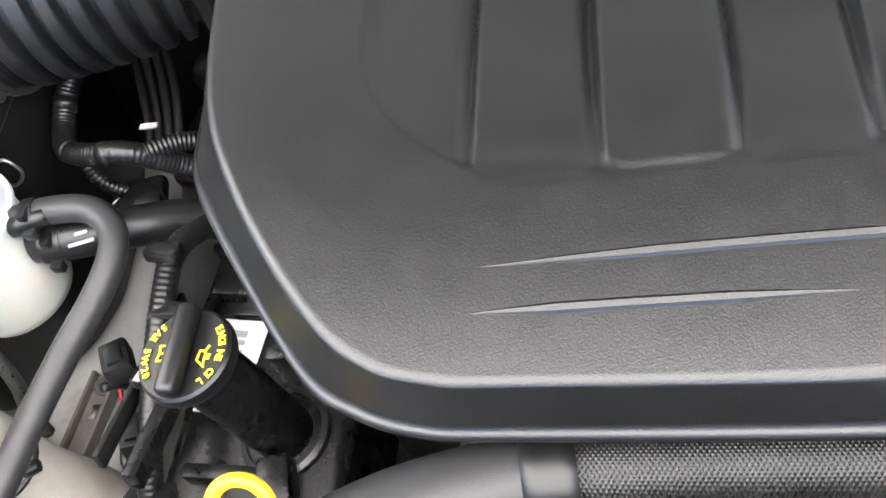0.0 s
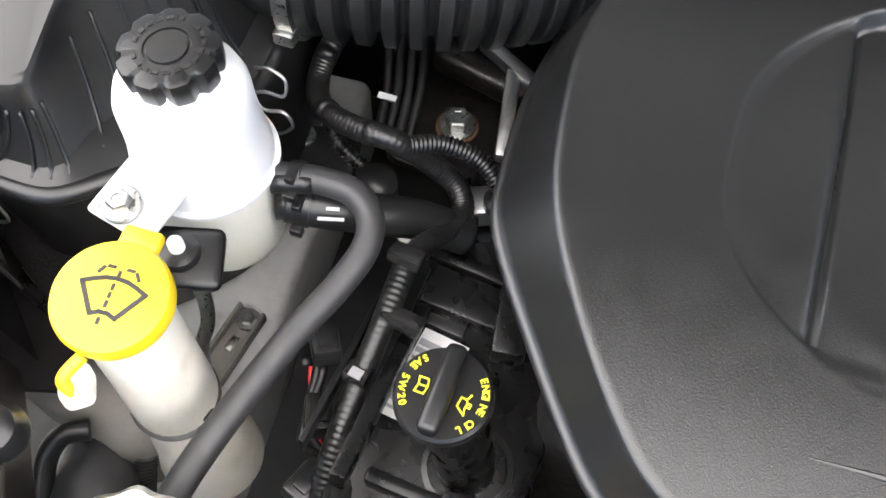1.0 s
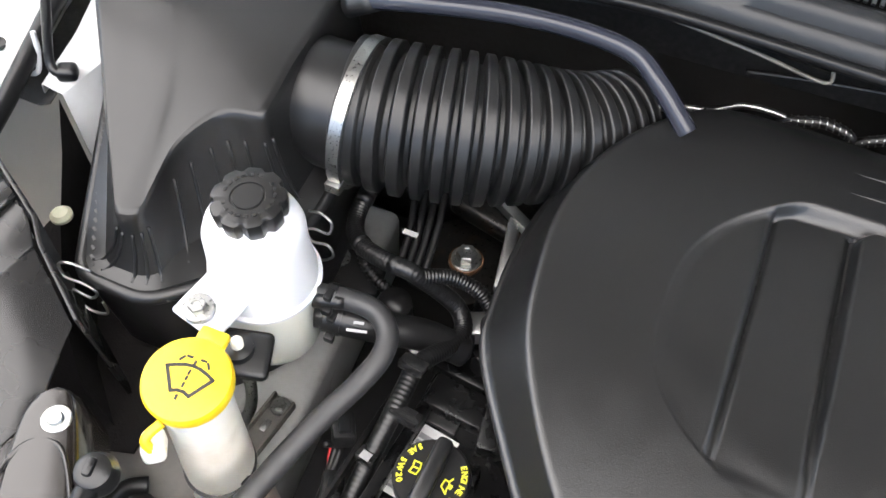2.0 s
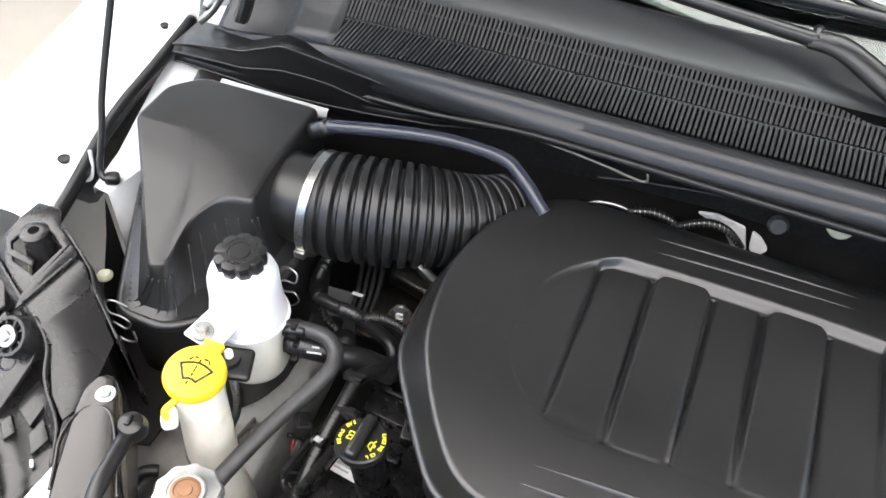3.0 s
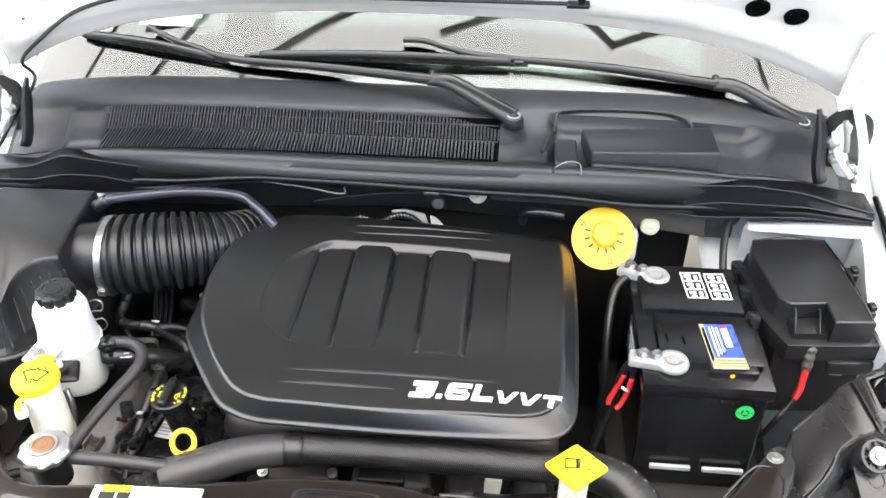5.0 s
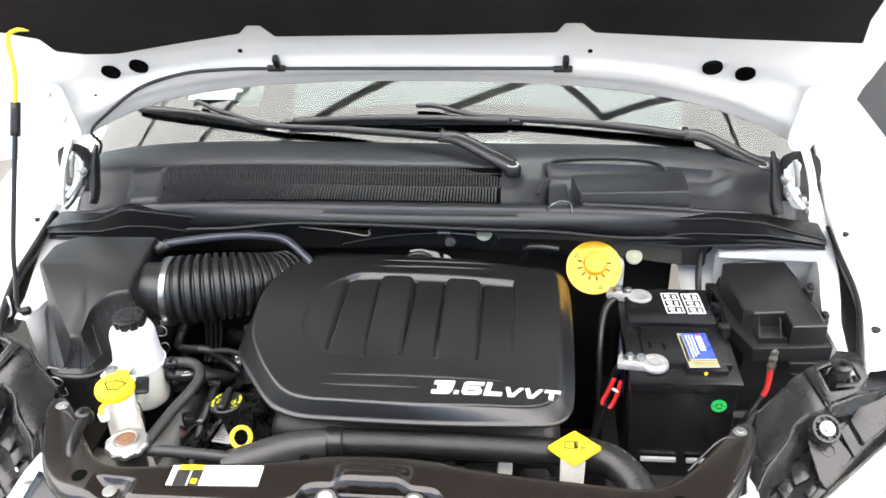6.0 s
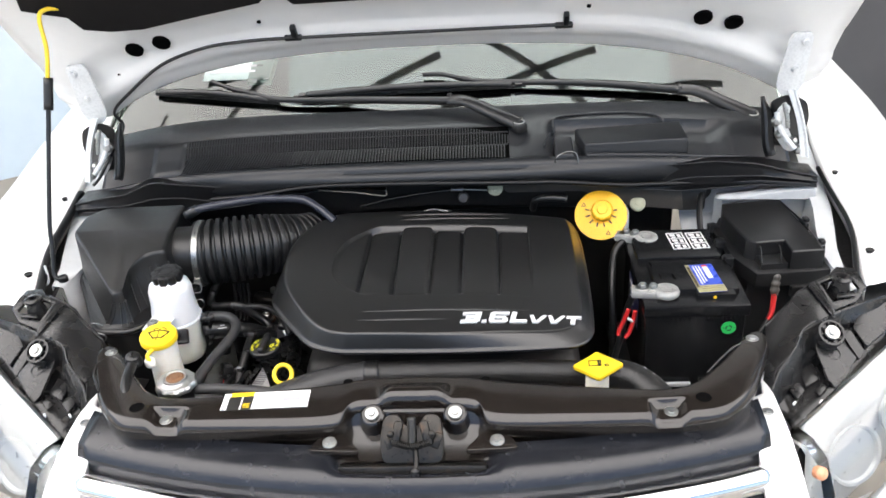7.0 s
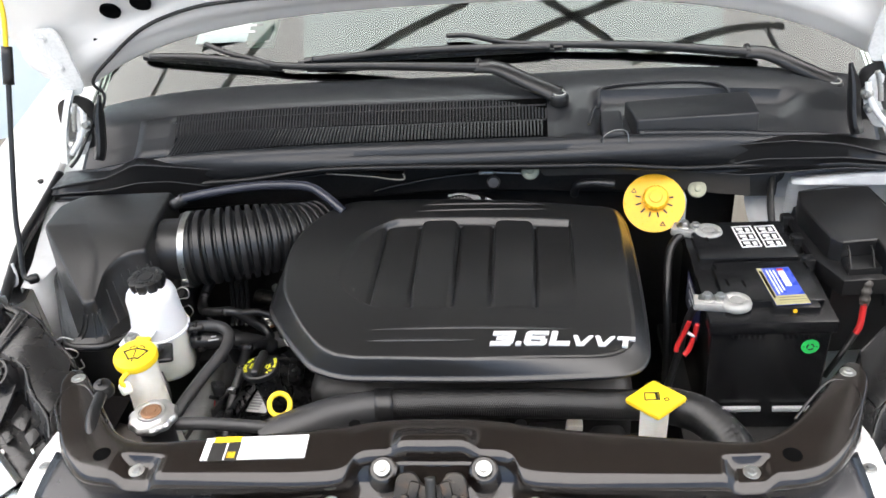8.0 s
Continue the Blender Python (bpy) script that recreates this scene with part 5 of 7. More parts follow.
# the blue of the pipe's highlight is put into its base colour
part("pipe", tube([(-0.470, 0.470, 1.015), (-0.448, 0.470, 1.026), (-0.36, 0.492, 1.030), (-0.30, 0.505, 1.026), (-0.250, 0.506, 1.020), (-0.222, 0.492, 1.010), (-0.200, 0.478, 0.997), (-0.190, 0.472, 0.990)], 0.0080, 8, 12), paint("pipe_blue_sheen", (0.022, 0.024, 0.034), (0.030, 0.033, 0.045), 0.18, metal=0.0, patch=4, rough_var=0.02), part_tube)
part("collar", tube([(-0.475, 0.468, 1.012), (-0.452, 0.470, 1.025)], 0.010, 3, 12), RUBBER, part_tube)

# ---- power steering reservoir ----
ps = thing("power_steering_reservoir", (-0.452, 0.262, 0.83), "white plastic power steering reservoir with a black cap", "fluid reservoir")
C = Vector((-0.457, 0.269, 0))
part("base", lathe(bmesh.new(), C, [(0.030, 0.828), (0.036, 0.832), (0.039, 0.84), (0.0405, 0.900), (0.0415, 0.909)], seg=56), BASE, ps, "cream lower half", smooth=50)
part("bottle", lathe(bmesh.new(), C, [(0.0405, 0.9085), (0.0412, 0.913), (0.0415, 0.919), (0.0402, 0.928), (0.0382, 0.940), (0.0375, 0.952), (0.0370, 0.970), (0.0340, 0.979), (0.026, 0.985), (0.022, 0.988), (0.022, 0.996)], seg=56), RESERVOIR, ps, smooth=50)
part("seam", lathe(bmesh.new(), C, [(0.0425, 0.908), (0.0445, 0.909), (0.0445, 0.912), (0.0425, 0.913)], seg=56), RESERVOIR, ps)
capn = (-0.03, -0.05, 1)
cap = part("cap", lathe(bmesh.new(), C + Vector((0, 0.002, 0.986)), [(0.0245, -0.002), (0.0262, 0.002), (0.0270, 0.012), (0.0262, 0.0160), (0.0228, 0.0172), (0.0125, 0.0172), (0.0120, 0.0162), (0.0110, 0.0162), (0.0105, 0.0174), (0.001, 0.0174)], capn, 108,
     lambda a, k: 1 - (0.11 * max(0.0, math.cos(9 * a)) ** 1.5 if k < 4 else 0)), PLASTIC, ps, "black lobed cap", smooth=30)
m = Matrix.Translation(C + Vector((0, 0.002, 1.0035))) @ turned(capn)
for k in range(20):
    a = 2 * math.pi * k / 20
    if k % 7 == 6:
        continue
    bm = bmesh.new()
    box(bm, m @ Vector((0.0178 * math.cos(a), 0.0178 * math.sin(a), 0)), (0.0022, 0.0036, 0.0008), m.to_quaternion().to_matrix().to_4x4() @ pose(0, 0, 0, 0, 0, math.degrees(a)), 0.0)
    part("mark", bm, LAMPBLACK, cap)
bm = bmesh.new()
box(bm, (-0.470, 0.221, 0.927), (0.045, 0.040, 0.006), pose(0, 0, 0, 0, 0, -14) @ pose(0, 0, 0, 8, -4, 0), 0.003, 3)
part("bracket", bm, RESERVOIR, ps, "white mounting tab")
bolt(ps, (-0.474, 0.212, 0.9335), (0.06, -0.14, 1), BOLT, 1.1)
for z, r in ((0.905, 0.0085), (0.882, 0.013)):
    part("port", tube([(-0.415, 0.268, z), (-0.392, 0.276, z)], r * 0.8, 3, 14), PLASTIC, ps)

hs = thing("power_steering_hose", (-0.36, 0.2, 0.85), "grey-black rubber hose curving from the reservoir", "hose")
part("hose", tube([(-0.408, 0.272, 0.905), (-0.385, 0.277, 0.905), (-0.362, 0.278, 0.902), (-0.347, 0.268, 0.897), (-0.343, 0.250, 0.892), (-0.350, 0.225, 0.886), (-0.364, 0.19, 0.880), (-0.380, 0.14, 0.872), (-0.393, 0.085, 0.862), (-0.400, 0.02, 0.845)], 0.0088, 8, 16), HOSE, hs)
def hose_clamp(parent, c, axis, r):
    lathe_bm = lathe(bmesh.new(), Vector(c), [(r, -0.004), (r + 0.0012, -0.004), (r + 0.0012, 0.004), (r, 0.004)], axis, 24)
    box(lathe_bm, Vector(c) + Vector((0, -r * 0.6, r * 0.9)), (0.006, 0.010, 0.006), None, 0.001)
    box(lathe_bm, Vector(c) + Vector((0.001, -r - 0.004, -r * 0.3)), (0.008, 0.006, 0.007), None, 0.001)
    part("spring_clamp", lathe_bm, PLASTIC, parent, "black spring clamp")
hose_clamp(hs, (-0.396, 0.2755, 0.905), (1, 0.12, 0), 0.0088)
h2 = thing("suction_hose", (-0.36, 0.29, 0.86), "thick black rubber suction hose with white print", "hose")
part("hose", tube([(-0.405, 0.270, 0.882), (-0.38, 0.276, 0.878), (-0.35, 0.288, 0.868), (-0.328, 0.300, 0.855), (-0.30, 0.31, 0.835)], 0.0135, 8, 16), RUBBER, h2)
hose_clamp(h2, (-0.394, 0.273, 0.880), (1, 0.2, -0.1), 0.0135)
part("elbow", tube([(-0.367, 0.330, 0.80), (-0.367, 0.322, 0.83), (-0.366, 0.318, 0.855)], 0.0145, 6, 16), RUBBER, h2)

nudge(ps, 0.007, -0.002, 0.001)
nudge(h2, 0.002, 0.0, 0.0)

# ---- washer bottle neck ----
wb = thing("washer_fluid_bottle", (-0.44, 0.14, 0.75), "cream plastic washer bottle neck with a yellow cap", "fluid bottle")
part("neck", lathe(bmesh.new(), (-0.438, 0.150, 0.74), [(0.036, -0.03), (0.034, 0.0), (0.029, 0.03), (0.0262, 0.055), (0.0262, 0.10), (0.0250, 0.14), (0.0245, 0.17), (0.0255, 0.19), (0.0270, 0.200)], (-0.025, 0.035, 1), 40), CREAM, wb, smooth=50)
# cream tank: its grey-brown holds both dust and the shade behind the neck
bm = bmesh.new()
box(bm, (-0.512, 0.160, 0.742), (0.135, 0.074, 0.10), pose(0, 0, 0, 0, 0, -14), 0.028, 5)
part("tank", bm, ASHEN, wb, "dusty cream tank shoulder with shade in its grey-brown colour")
W = Vector((-0.445, 0.158, 0.9405))
wn_ = (0.03, -0.10, 1)
wcap = part("cap", lathe(bmesh.new(), W, [(0.0282, -0.004), (0.0302, -0.003), (0.0306, 0.004), (0.0292, 0.0072), (0.0268, 0.0078), (0.001, 0.0084)], wn_, 48), YELLOW, wb, "bright yellow snap cap")
bm = bmesh.new()
mw = Matrix.Translation(W) @ turned(wn_)
box(bm, mw @ Vector((0.008, 0.0325, 0.0)), (0.022, 0.014, 0.008), mw.to_quaternion().to_matrix().to_4x4() @ pose(0, 0, 0, 0, 0, -15), 0.003)
part("hinge", bm, YELLOW, wcap)
part("tongue", tube([mw @ Vector((-0.010, -0.029, 0.0)), mw @ Vector((-0.018, -0.040, -0.002)), mw @ Vector((-0.014, -0.045, -0.010)), mw @ Vector((-0.009, -0.042, -0.016))], 0.0035, 6, 8), YELLOW, wcap)
bm = bmesh.new()
box(bm, mw @ Vector((-0.016, -0.040, -0.016)), (0.016, 0.022, 0.016), mw.to_quaternion().to_matrix().to_4x4() @ pose(0, 0, 0, -25, 0, 20), 0.005, 3)
part("spout", bm, CREAM, wb)
# printed screen-wash sign on the cap
def stroke(parent, m, pts, r, mat, name="print"):
    bm = bmesh.new()
    for (x0, y0), (x1, y1) in zip(pts, pts[1:]):
        d = Vector((x1 - x0, y1 - y0, 0))
        t = m @ Matrix.Translation(((x0 + x1) / 2, (y0 + y1) / 2, 0)) @ pose(0, 0, 0, 0, 0, math.degrees(math.atan2(d.y, d.x)))
        box(bm, t.translation, (d.length + r * 0.8, r, 0.0008), t.to_quaternion().to_matrix().to_4x4(), 0.0)
    return part(name, bm, mat, parent)
mp = mw @ Matrix.Translation((0, -0.002, 0.0084)) @ pose(0, 0, 0, 0, 0, -12)
arc = lambda x0, x1, y, h, n: [(x0 + (x1 - x0) * i / n, y + h * math.sin(math.pi * i / n)) for i in range(n + 1)]
stroke(wcap, mp, [(-0.006, -0.009)] + [(-0.016, 0.006)] + arc(-0.016, 0.017, 0.006, 0.005, 6)[1:] + [(0.007, -0.009)] + arc(0.007, -0.006, -0.009, 0.002, 3)[1:], 0.0023, INK)
for pts in ([(0, 0.001), (0, 0.003)], [(0, 0.005), (0, 0.0075)], [(0, -0.004), (0, -0.0015)], [(-0.0005, -0.013), (-0.0005, -0.0105)], [(0.0005, 0.0125), (0.0005, 0.0145)], [(-0.003, 0.0165), (-0.006, 0.0165)],
            [(-0.008, 0.0155), (-0.010, 0.0125)], [(0.004, 0.0165), (0.007, 0.0165)], [(0.009, 0.0155), (0.011, 0.0125)]):
    stroke(wcap, mp, pts, 0.0017, INK)
bm = bmesh.new()
box(bm, (-0.432, 0.200, 0.912), (0.042, 0.036, 0.006), pose(0, 0, 0, 8, 8, 20), 0.005, 3)
lathe(bm, (-0.434, 0.200, 0.915), [(0.011, 0), (0.011, 0.006), (0.006, 0.008)], seg=24)
g = tagged(part("rubber_mount", bm, RUBBER), "black rubber mount holding a pale peg beside the bottle", "mount")
part("peg", lathe(bmesh.new(), (-0.434, 0.200, 0.915), [(0.0045, 0), (0.0045, 0.014), (0.003, 0.0165), (0.001, 0.017)], seg=16), CREAM, g, "pale plastic peg")
part("strap", lathe(bmesh.new(), (-0.4395, 0.152, 0.822), [(0.0255, 0), (0.0276, 0.0005), (0.0276, 0.0030), (0.0255, 0.0035)], (0.10, -0.10, 1), 36), RUBBER, wb, "thin black strap")
part("strap_lock", box(bmesh.new(), (-0.412, 0.148, 0.824), (0.012, 0.008, 0.007), pose(0, 0, 0, 0, 0, 30), 0.002), PLASTIC, wb)
nudge(wb, 0.008, -0.004, 0.003)
nudge(g, 0.003, 0.0, 0.001)
tagged(part("coolant_pipe", tube([(-0.444, 0.214, 0.865), (-0.436, 0.206, 0.845), (-0.435, 0.199, 0.825), (-0.442, 0.193, 0.800), (-0.446, 0.190, 0.770)], 0.0048, 8, 12), ZINC), "thin grey metal pipe beside the washer bottle", "pipe")
bk = thing("metal_bracket", (-0.44, 0.23, 0.71), "dusty grey steel bracket bolted on the rail", "bracket")
bm = bmesh.new()
box(bm, (-0.453, 0.224, 0.716), (0.024, 0.066, 0.005), pose(0, 0, 0, 0, 0, -8), 0.0015)
for dx in (-0.0105, 0.0105):
    box(bm, (-0.453 + dx, 0.224 - 0.14 * dx, 0.7215), (0.003, 0.066, 0.008), pose(0, 0, 0, 0, 0, -8), 0.001)
part("plate", bm, ASHEN, bk)
bolt(bk, (-0.449, 0.248, 0.7195), (0, 0, 1), BOLT, 0.9)
part("slot", box(bmesh.new(), (-0.4525, 0.226, 0.7190), (0.006, 0.012, 0.002), pose(0, 0, 0, 0, 0, -8), 0.0006), ZINC, bk, "bright slot edge")

# ---- oil filler, dipstick, radiator cap, yellow flap cap ----
oil = thing("oil_filler", (-0.248, 0.167, 0.80), "black oil filler cap with yellow print on a tall neck", "oil cap")
oa = (-0.08, 0.01, 1)
O = Vector((-0.269, 0.174, 0.899))
part("neck", tube([(-0.249, 0.168, 0.79), (-0.255, 0.169, 0.85), (-0.267, 0.173, 0.900)], 0.0185, 5, 28), ENGINEBLACK, oil)
part("collar", lathe(bmesh.new(), (-0.249, 0.167, 0.812), [(0.022, 0), (0.028, 0.001), (0.028, 0.006), (0.0245, 0.007), (0.0245, 0.001)], oa, 36), LAMPBLACK, oil, "grey collar ring")
ocap = part("cap", lathe(bmesh.new(), O, [(0.0215, -0.002), (0.0255, 0), (0.0270, 0.004), (0.0265, 0.009), (0.0250, 0.0105), (0.001, 0.011)], oa, 48), PLASTIC, oil, "black round cap")
mo = Matrix.Translation(O) @ turned(oa) @ pose(0, 0, 0, 0, 0, 95)
bm = bmesh.new()
box(bm, mo @ Vector((0, 0, 0.0155)), (0.012, 0.051, 0.011), mo.to_quaternion().to_matrix().to_4x4(), 0.004, 3)
part("grip", bm, PLASTIC, ocap)
def round_text(text, r, start, span, m, size, mat, parent):
    bm = bmesh.new()
    for i, ch in enumerate(text):
        if ch == " ":
            continue
        a = radians(start + span * i / (len(text) - 1))
        letters(ch, size, 0.0006, m @ Matrix.Translation((r * math.cos(a), r * math.sin(a), 0)) @ pose(0, 0, 0, 0, 0, math.degrees(a) - 90 if span < 0 else math.degrees(a) + 90) @ Matrix.Translation((-size * 0.3, 0, 0)), bm, bold=0.00012)
    part("lettering", bm, mat, parent, "yellow lettering", smooth=20)
mt = Matrix.Translation(O) @ turned(oa) @ Matrix.Translation((0, 0, 0.0112))
round_text("ENGINE OIL", 0.0203, 130, -84, mt, 0.0056, LIME, ocap)
round_text("SAE 5W-20", 0.0234, 232, 78, mt, 0.0056, LIME, ocap)
sq = lambda pts, sc, dx, dy: [(dx + sc * x, dy + sc * y) for x, y in pts]
mt2 = mt @ pose(0, 0, 0, 0, 0, -3)
stroke(ocap, mt2 @ Matrix.Translation((0, 0.0130, 0)), sq([(-5, 1), (-2, 0), (-2, -3), (3, -3), (6, 2), (3, 1), (0, 1), (-2, 0)], 0.00105, 0, 0), 0.0009, LIME)
stroke(ocap, mt2 @ Matrix.Translation((0, 0.0130, 0)), sq([(-0.5, 1), (-0.5, 3), (1.5, 3), (1.5, 1)], 0.00105, 0, 0), 0.0009, LIME)
mt3 = mt @ pose(0, 0, 0, 0, 0, 184)
stroke(ocap, mt3 @ Matrix.Translation((0, 0.0120, 0)), sq([(-5, 3), (0, 2), (5, 3), (5, -3), (0, -4), (-5, -3), (-5, 3)], 0.00085, 0, 0), 0.0009, LIME)
stroke(ocap, mt3 @ Matrix.Translation((0, 0.0120, 0)), sq([(0, 2), (0, -4)], 0.00085, 0, 0), 0.0009, LIME)
bm = bmesh.new()
box(bm, (-0.292, 0.212, 0.816), (0.032, 0.064, 0.0008), pose(0, 0, 0, 0, 0, -8), 0.0)
lab = tagged(part("paper_label", bm, PAPER), "white paper bar-code label on the valve cover", "label")
for k in range(9):
    bm = bmesh.new()
    box(bm, Vector((-0.292, 0.212, 0.8166)) + pose(0, 0, 0, 0, 0, -8) @ Vector((-0.006, -0.026 + 0.006 * k, 0)), (0.018, 0.0022 + 0.0012 * (k % 3), 0.0006), pose(0, 0, 0, 0, 0, -8), 0.0)
    part("print", bm, GREYINK, lab)

dip = thing("oil_dipstick", (-0.222, 0.10, 0.86), "yellow ring handle of the oil dipstick", "dipstick")
dm = Matrix.Translation((-0.223, 0.095, 0.908)) @ turned((0.15, -0.75, 0.7))
ring = [dm @ Vector((0.0138 * math.cos(a), 0.0150 * math.sin(a), 0)) for a in np.linspace(0, 2 * math.pi, 33)]
part("ring", sweep(bmesh.new(), ring, 0.0036, 10, caps=False), YELLOW, dip, "yellow finger ring")
part("stem", tube([dm @ Vector((0, -0.016, 0)), (-0.215, 0.10, 0.88), (-0.20, 0.115, 0.82), (-0.19, 0.13, 0.72)], 0.0055, 6, 10), PLASTIC, dip)
bm = bmesh.new()
box(bm, dm @ Vector((0.003, -0.0185, 0)), (0.015, 0.011, 0.008), dm.to_quaternion().to_matrix().to_4x4(), 0.002)
part("shoulder", bm, YELLOW, dip)

rad = thing("radiator_filler", (-0.376, 0.048, 0.90), "silver pressed-metal radiator cap with a brown centre", "radiator cap")
R0 = Vector((-0.376, 0.047, 0.930))
part("neck", lathe(bmesh.new(), R0, [(0.022, -0.05), (0.022, -0.008), (0.029, -0.006), (0.029, -0.003)], seg=36), PLASTIC, rad)
part("cap", lathe(bmesh.new(), R0, [(0.0290, -0.004), (0.0310, -0.003), (0.0312, 0.003), (0.0285, 0.0065), (0.0215, 0.0072), (0.0185, 0.0090), (0.0175, 0.0120), (0.0165, 0.0122), (0.0155, 0.0105), (0.001, 0.0105)], seg=80,
     wave=lambda a, k: 1 + (0.035 * math.cos(10 * a) if k < 4 else 0)), ALU, rad, "scalloped silver cap")
part("centre", lathe(bmesh.new(), R0, [(0.0135, 0.0105), (0.0135, 0.0120), (0.0105, 0.0128), (0.0100, 0.0118), (0.0065, 0.0118), (0.0060, 0.0130), (0.001, 0.0132)], seg=36), BRONZE, rad, "brown centre disc")
tagged(part("overflow_hose", tube([(-0.350, 0.052, 0.915), (-0.31, 0.055, 0.912), (-0.25, 0.062, 0.900), (-0.20, 0.075, 0.88)], 0.0085, 8, 14), HOSE), "black overflow hose beside the radiator cap", "hose")

fl = thing("transmission_fill_cap", (0.272, 0.10, 0.85), "yellow square flap cap on a pale filler neck", "filler cap")
part("neck", lathe(bmesh.new(), (0.272, 0.105, 0.80), [(0.016, 0), (0.018, 0.04), (0.0185, 0.095)], (0, -0.05, 1), 28), CREAM, fl)
fm = Matrix.Translation((0.273, 0.104, 0.9045)) @ pose(0, 0, 0, -5, -4, 0)
bm = bmesh.new()
box(bm, fm.translation, (0.056, 0.056, 0.009), fm.to_quaternion().to_matrix().to_4x4() @ pose(0, 0, 0, 0, 0, 42), 0.003, 2)
fcap = part("cap", bm, YELLOW, fl, "yellow square cap")
stroke(fcap, fm @ Matrix.Translation((-0.004, 0.002, 0.0049)), [(-0.010, -0.007), (0.008, -0.008), (0.009, 0.007), (-0.009, 0.008), (-0.010, -0.007)], 0.0015, INK)
stroke(fcap, fm @ Matrix.Translation((-0.004, 0.002, 0.0049)), [(0.0055, -0.007), (0.0055, 0.006)], 0.0035, INK)
stroke(fcap, fm @ Matrix.Translation((0.013, -0.006, 0.0049)), [(-0.002, -0.003), (0.003, -0.002), (0.002, 0.003), (-0.003, 0.002), (-0.002, -0.003)], 0.0010, INK)

# ---- radiator hoses along the front ----
rh = thing("radiator_hose", (0.1, 0.12, 0.87), "thick black radiator hose across the engine front", "hose")
part("hose", tube([(-0.24, 0.060, 0.875), (-0.20, 0.075, 0.885), (-0.15, 0.098, 0.890), (-0.09, 0.115, 0.888)], lambda i, run: 0.026 - 0.004 * step(0, 0.12, run), 10, 24), HOSE, rh)
part("joint", tube([(-0.098, 0.114, 0.888), (-0.074, 0.117, 0.887)], 0.0235, 3, 24), PLASTIC, rh, "black joint clip")
part("sleeve", conduit([(-0.08, 0.117, 0.887), (0.0, 0.122, 0.885), (0.12, 0.122, 0.884), (0.24, 0.124, 0.878), (0.288, 0.127, 0.874)], 0.0205, 0.0045, 0.0, 24), BRAID, rh, "woven protective sleeve")
bend = [(0.276, 0.127, 0.875), (0.300, 0.126, 0.873), (0.335, 0.114, 0.868), (0.362, 0.084, 0.860), (0.378, 0.046, 0.848), (0.386, 0.006, 0.815)]
elbow = part("elbow", conduit(bend, 0.0250, 0.0085, 0.008, 24), RUBBER, rh, "black rubber elbow with white print")
line = evenly(spline(bend, 20), 0.0165)
for i, q in enumerate(line[1:-2]):
    for k in range(1 + i % 2):
        o = q + Vector((0.010 - 0.012 * k, 0.006, 0.0218 - 0.002 * k))
        part("print", box(bmesh.new(), o, (0.0034, 0.0020, 0.0008), pose(0, 0, 0, 10, 20, -40 - 8 * i), 0.0), GREYINK, elbow)

# ---- battery ----
bat = thing("battery", (0.455, 0.38, 0.72), "black car battery with a blue label and lead clamps", "battery")
bm = bmesh.new()
box(bm, (0.455, 0.380, 0.815), (0.168, 0.254, 0.19), None, 0.005, 3)
part("case", bm, BATTERY, bat)
bm = bmesh.new()
box(bm, (0.455, 0.380, 0.918), (0.177, 0.266, 0.022), None, 0.003, 2)
lid = part("lid", bm, BATTERY, bat)
bm = bmesh.new()
box(bm, (0.462, 0.335, 0.934), (0.140, 0.105, 0.014), None, 0.003, 2)
box(bm, (0.490, 0.292, 0.9335), (0.066, 0.05, 0.0125), None, 0.003, 2)
part("vent_cover", bm, BATTERY, bat)
bm = bmesh.new()
box(bm, (0.452, 0.452, 0.934), (0.150, 0.110, 0.014), None, 0.003, 2)
part("vent_cover", bm, BATTERY, bat)
for k in range(7):
    for x0 in (0.400, 0.475):
        bm = bmesh.new()
        box(bm, (x0 + 0.0075 * k, 0.2500, 0.902), (0.005, 0.004, 0.008), None, 0.0008)
        part("vent_rib", bm, BATTERY, bat)
sm = Matrix.Translation((0.4815, 0.3185, 0.9416)) @ pose(0, 0, 0, 0, 0, 4.5)
sq_ = sm.to_quaternion().to_matrix().to_4x4()
bm = bmesh.new()
box(bm, sm.translation, (0.048, 0.094, 0.0008), sq_, 0.0)
sticker = part("sticker", bm, BLUE, bat, "blue and white label")
for dx, dy, w, h, mat in ((-0.0205, 0.0, 0.007, 0.094, STRAW), (-0.0205, 0.004, 0.004, 0.070, INK), (0.0035, -0.036, 0.041, 0.022, STRAW), (0.0035, -0.030, 0.041, 0.0016, INK), (0.0035, -0.036, 0.041, 0.0016, INK), (0.0035, -0.042, 0.041, 0.0016, INK),
                          (-0.011, 0.010, 0.0022, 0.062, PAPER), (-0.006, 0.012, 0.0022, 0.058, PAPER), (-0.001, 0.014, 0.0022, 0.052, PAPER), (0.009, 0.018, 0.009, 0.040, PAPER), (0.009, 0.040, 0.009, 0.006, RED)):
    part("print", box(bmesh.new(), sm @ Vector((dx, dy, 0.0007)), (w, h, 0.0006), sq_, 0.0), mat, sticker)
bm = bmesh.new()
box(bm, (0.3705, 0.385, 0.860), (0.001, 0.110, 0.060), None, 0.0)
side = part("side_label", bm, NAVY, bat, "dark blue side label")
for k in range(3):
    part("print", box(bmesh.new(), (0.3698, 0.395, 0.880 - 0.014 * k), (0.0006, 0.060 - 0.012 * k, 0.005), None, 0.0), PAPER, side)
part("indicator", lathe(bmesh.new(), (0.487, 0.2662, 0.934), [(0.0032, 0), (0.003, 0.0008), (0.001, 0.001)], (0, -1, 0), 16), AMBER, bat, "small amber indicator")
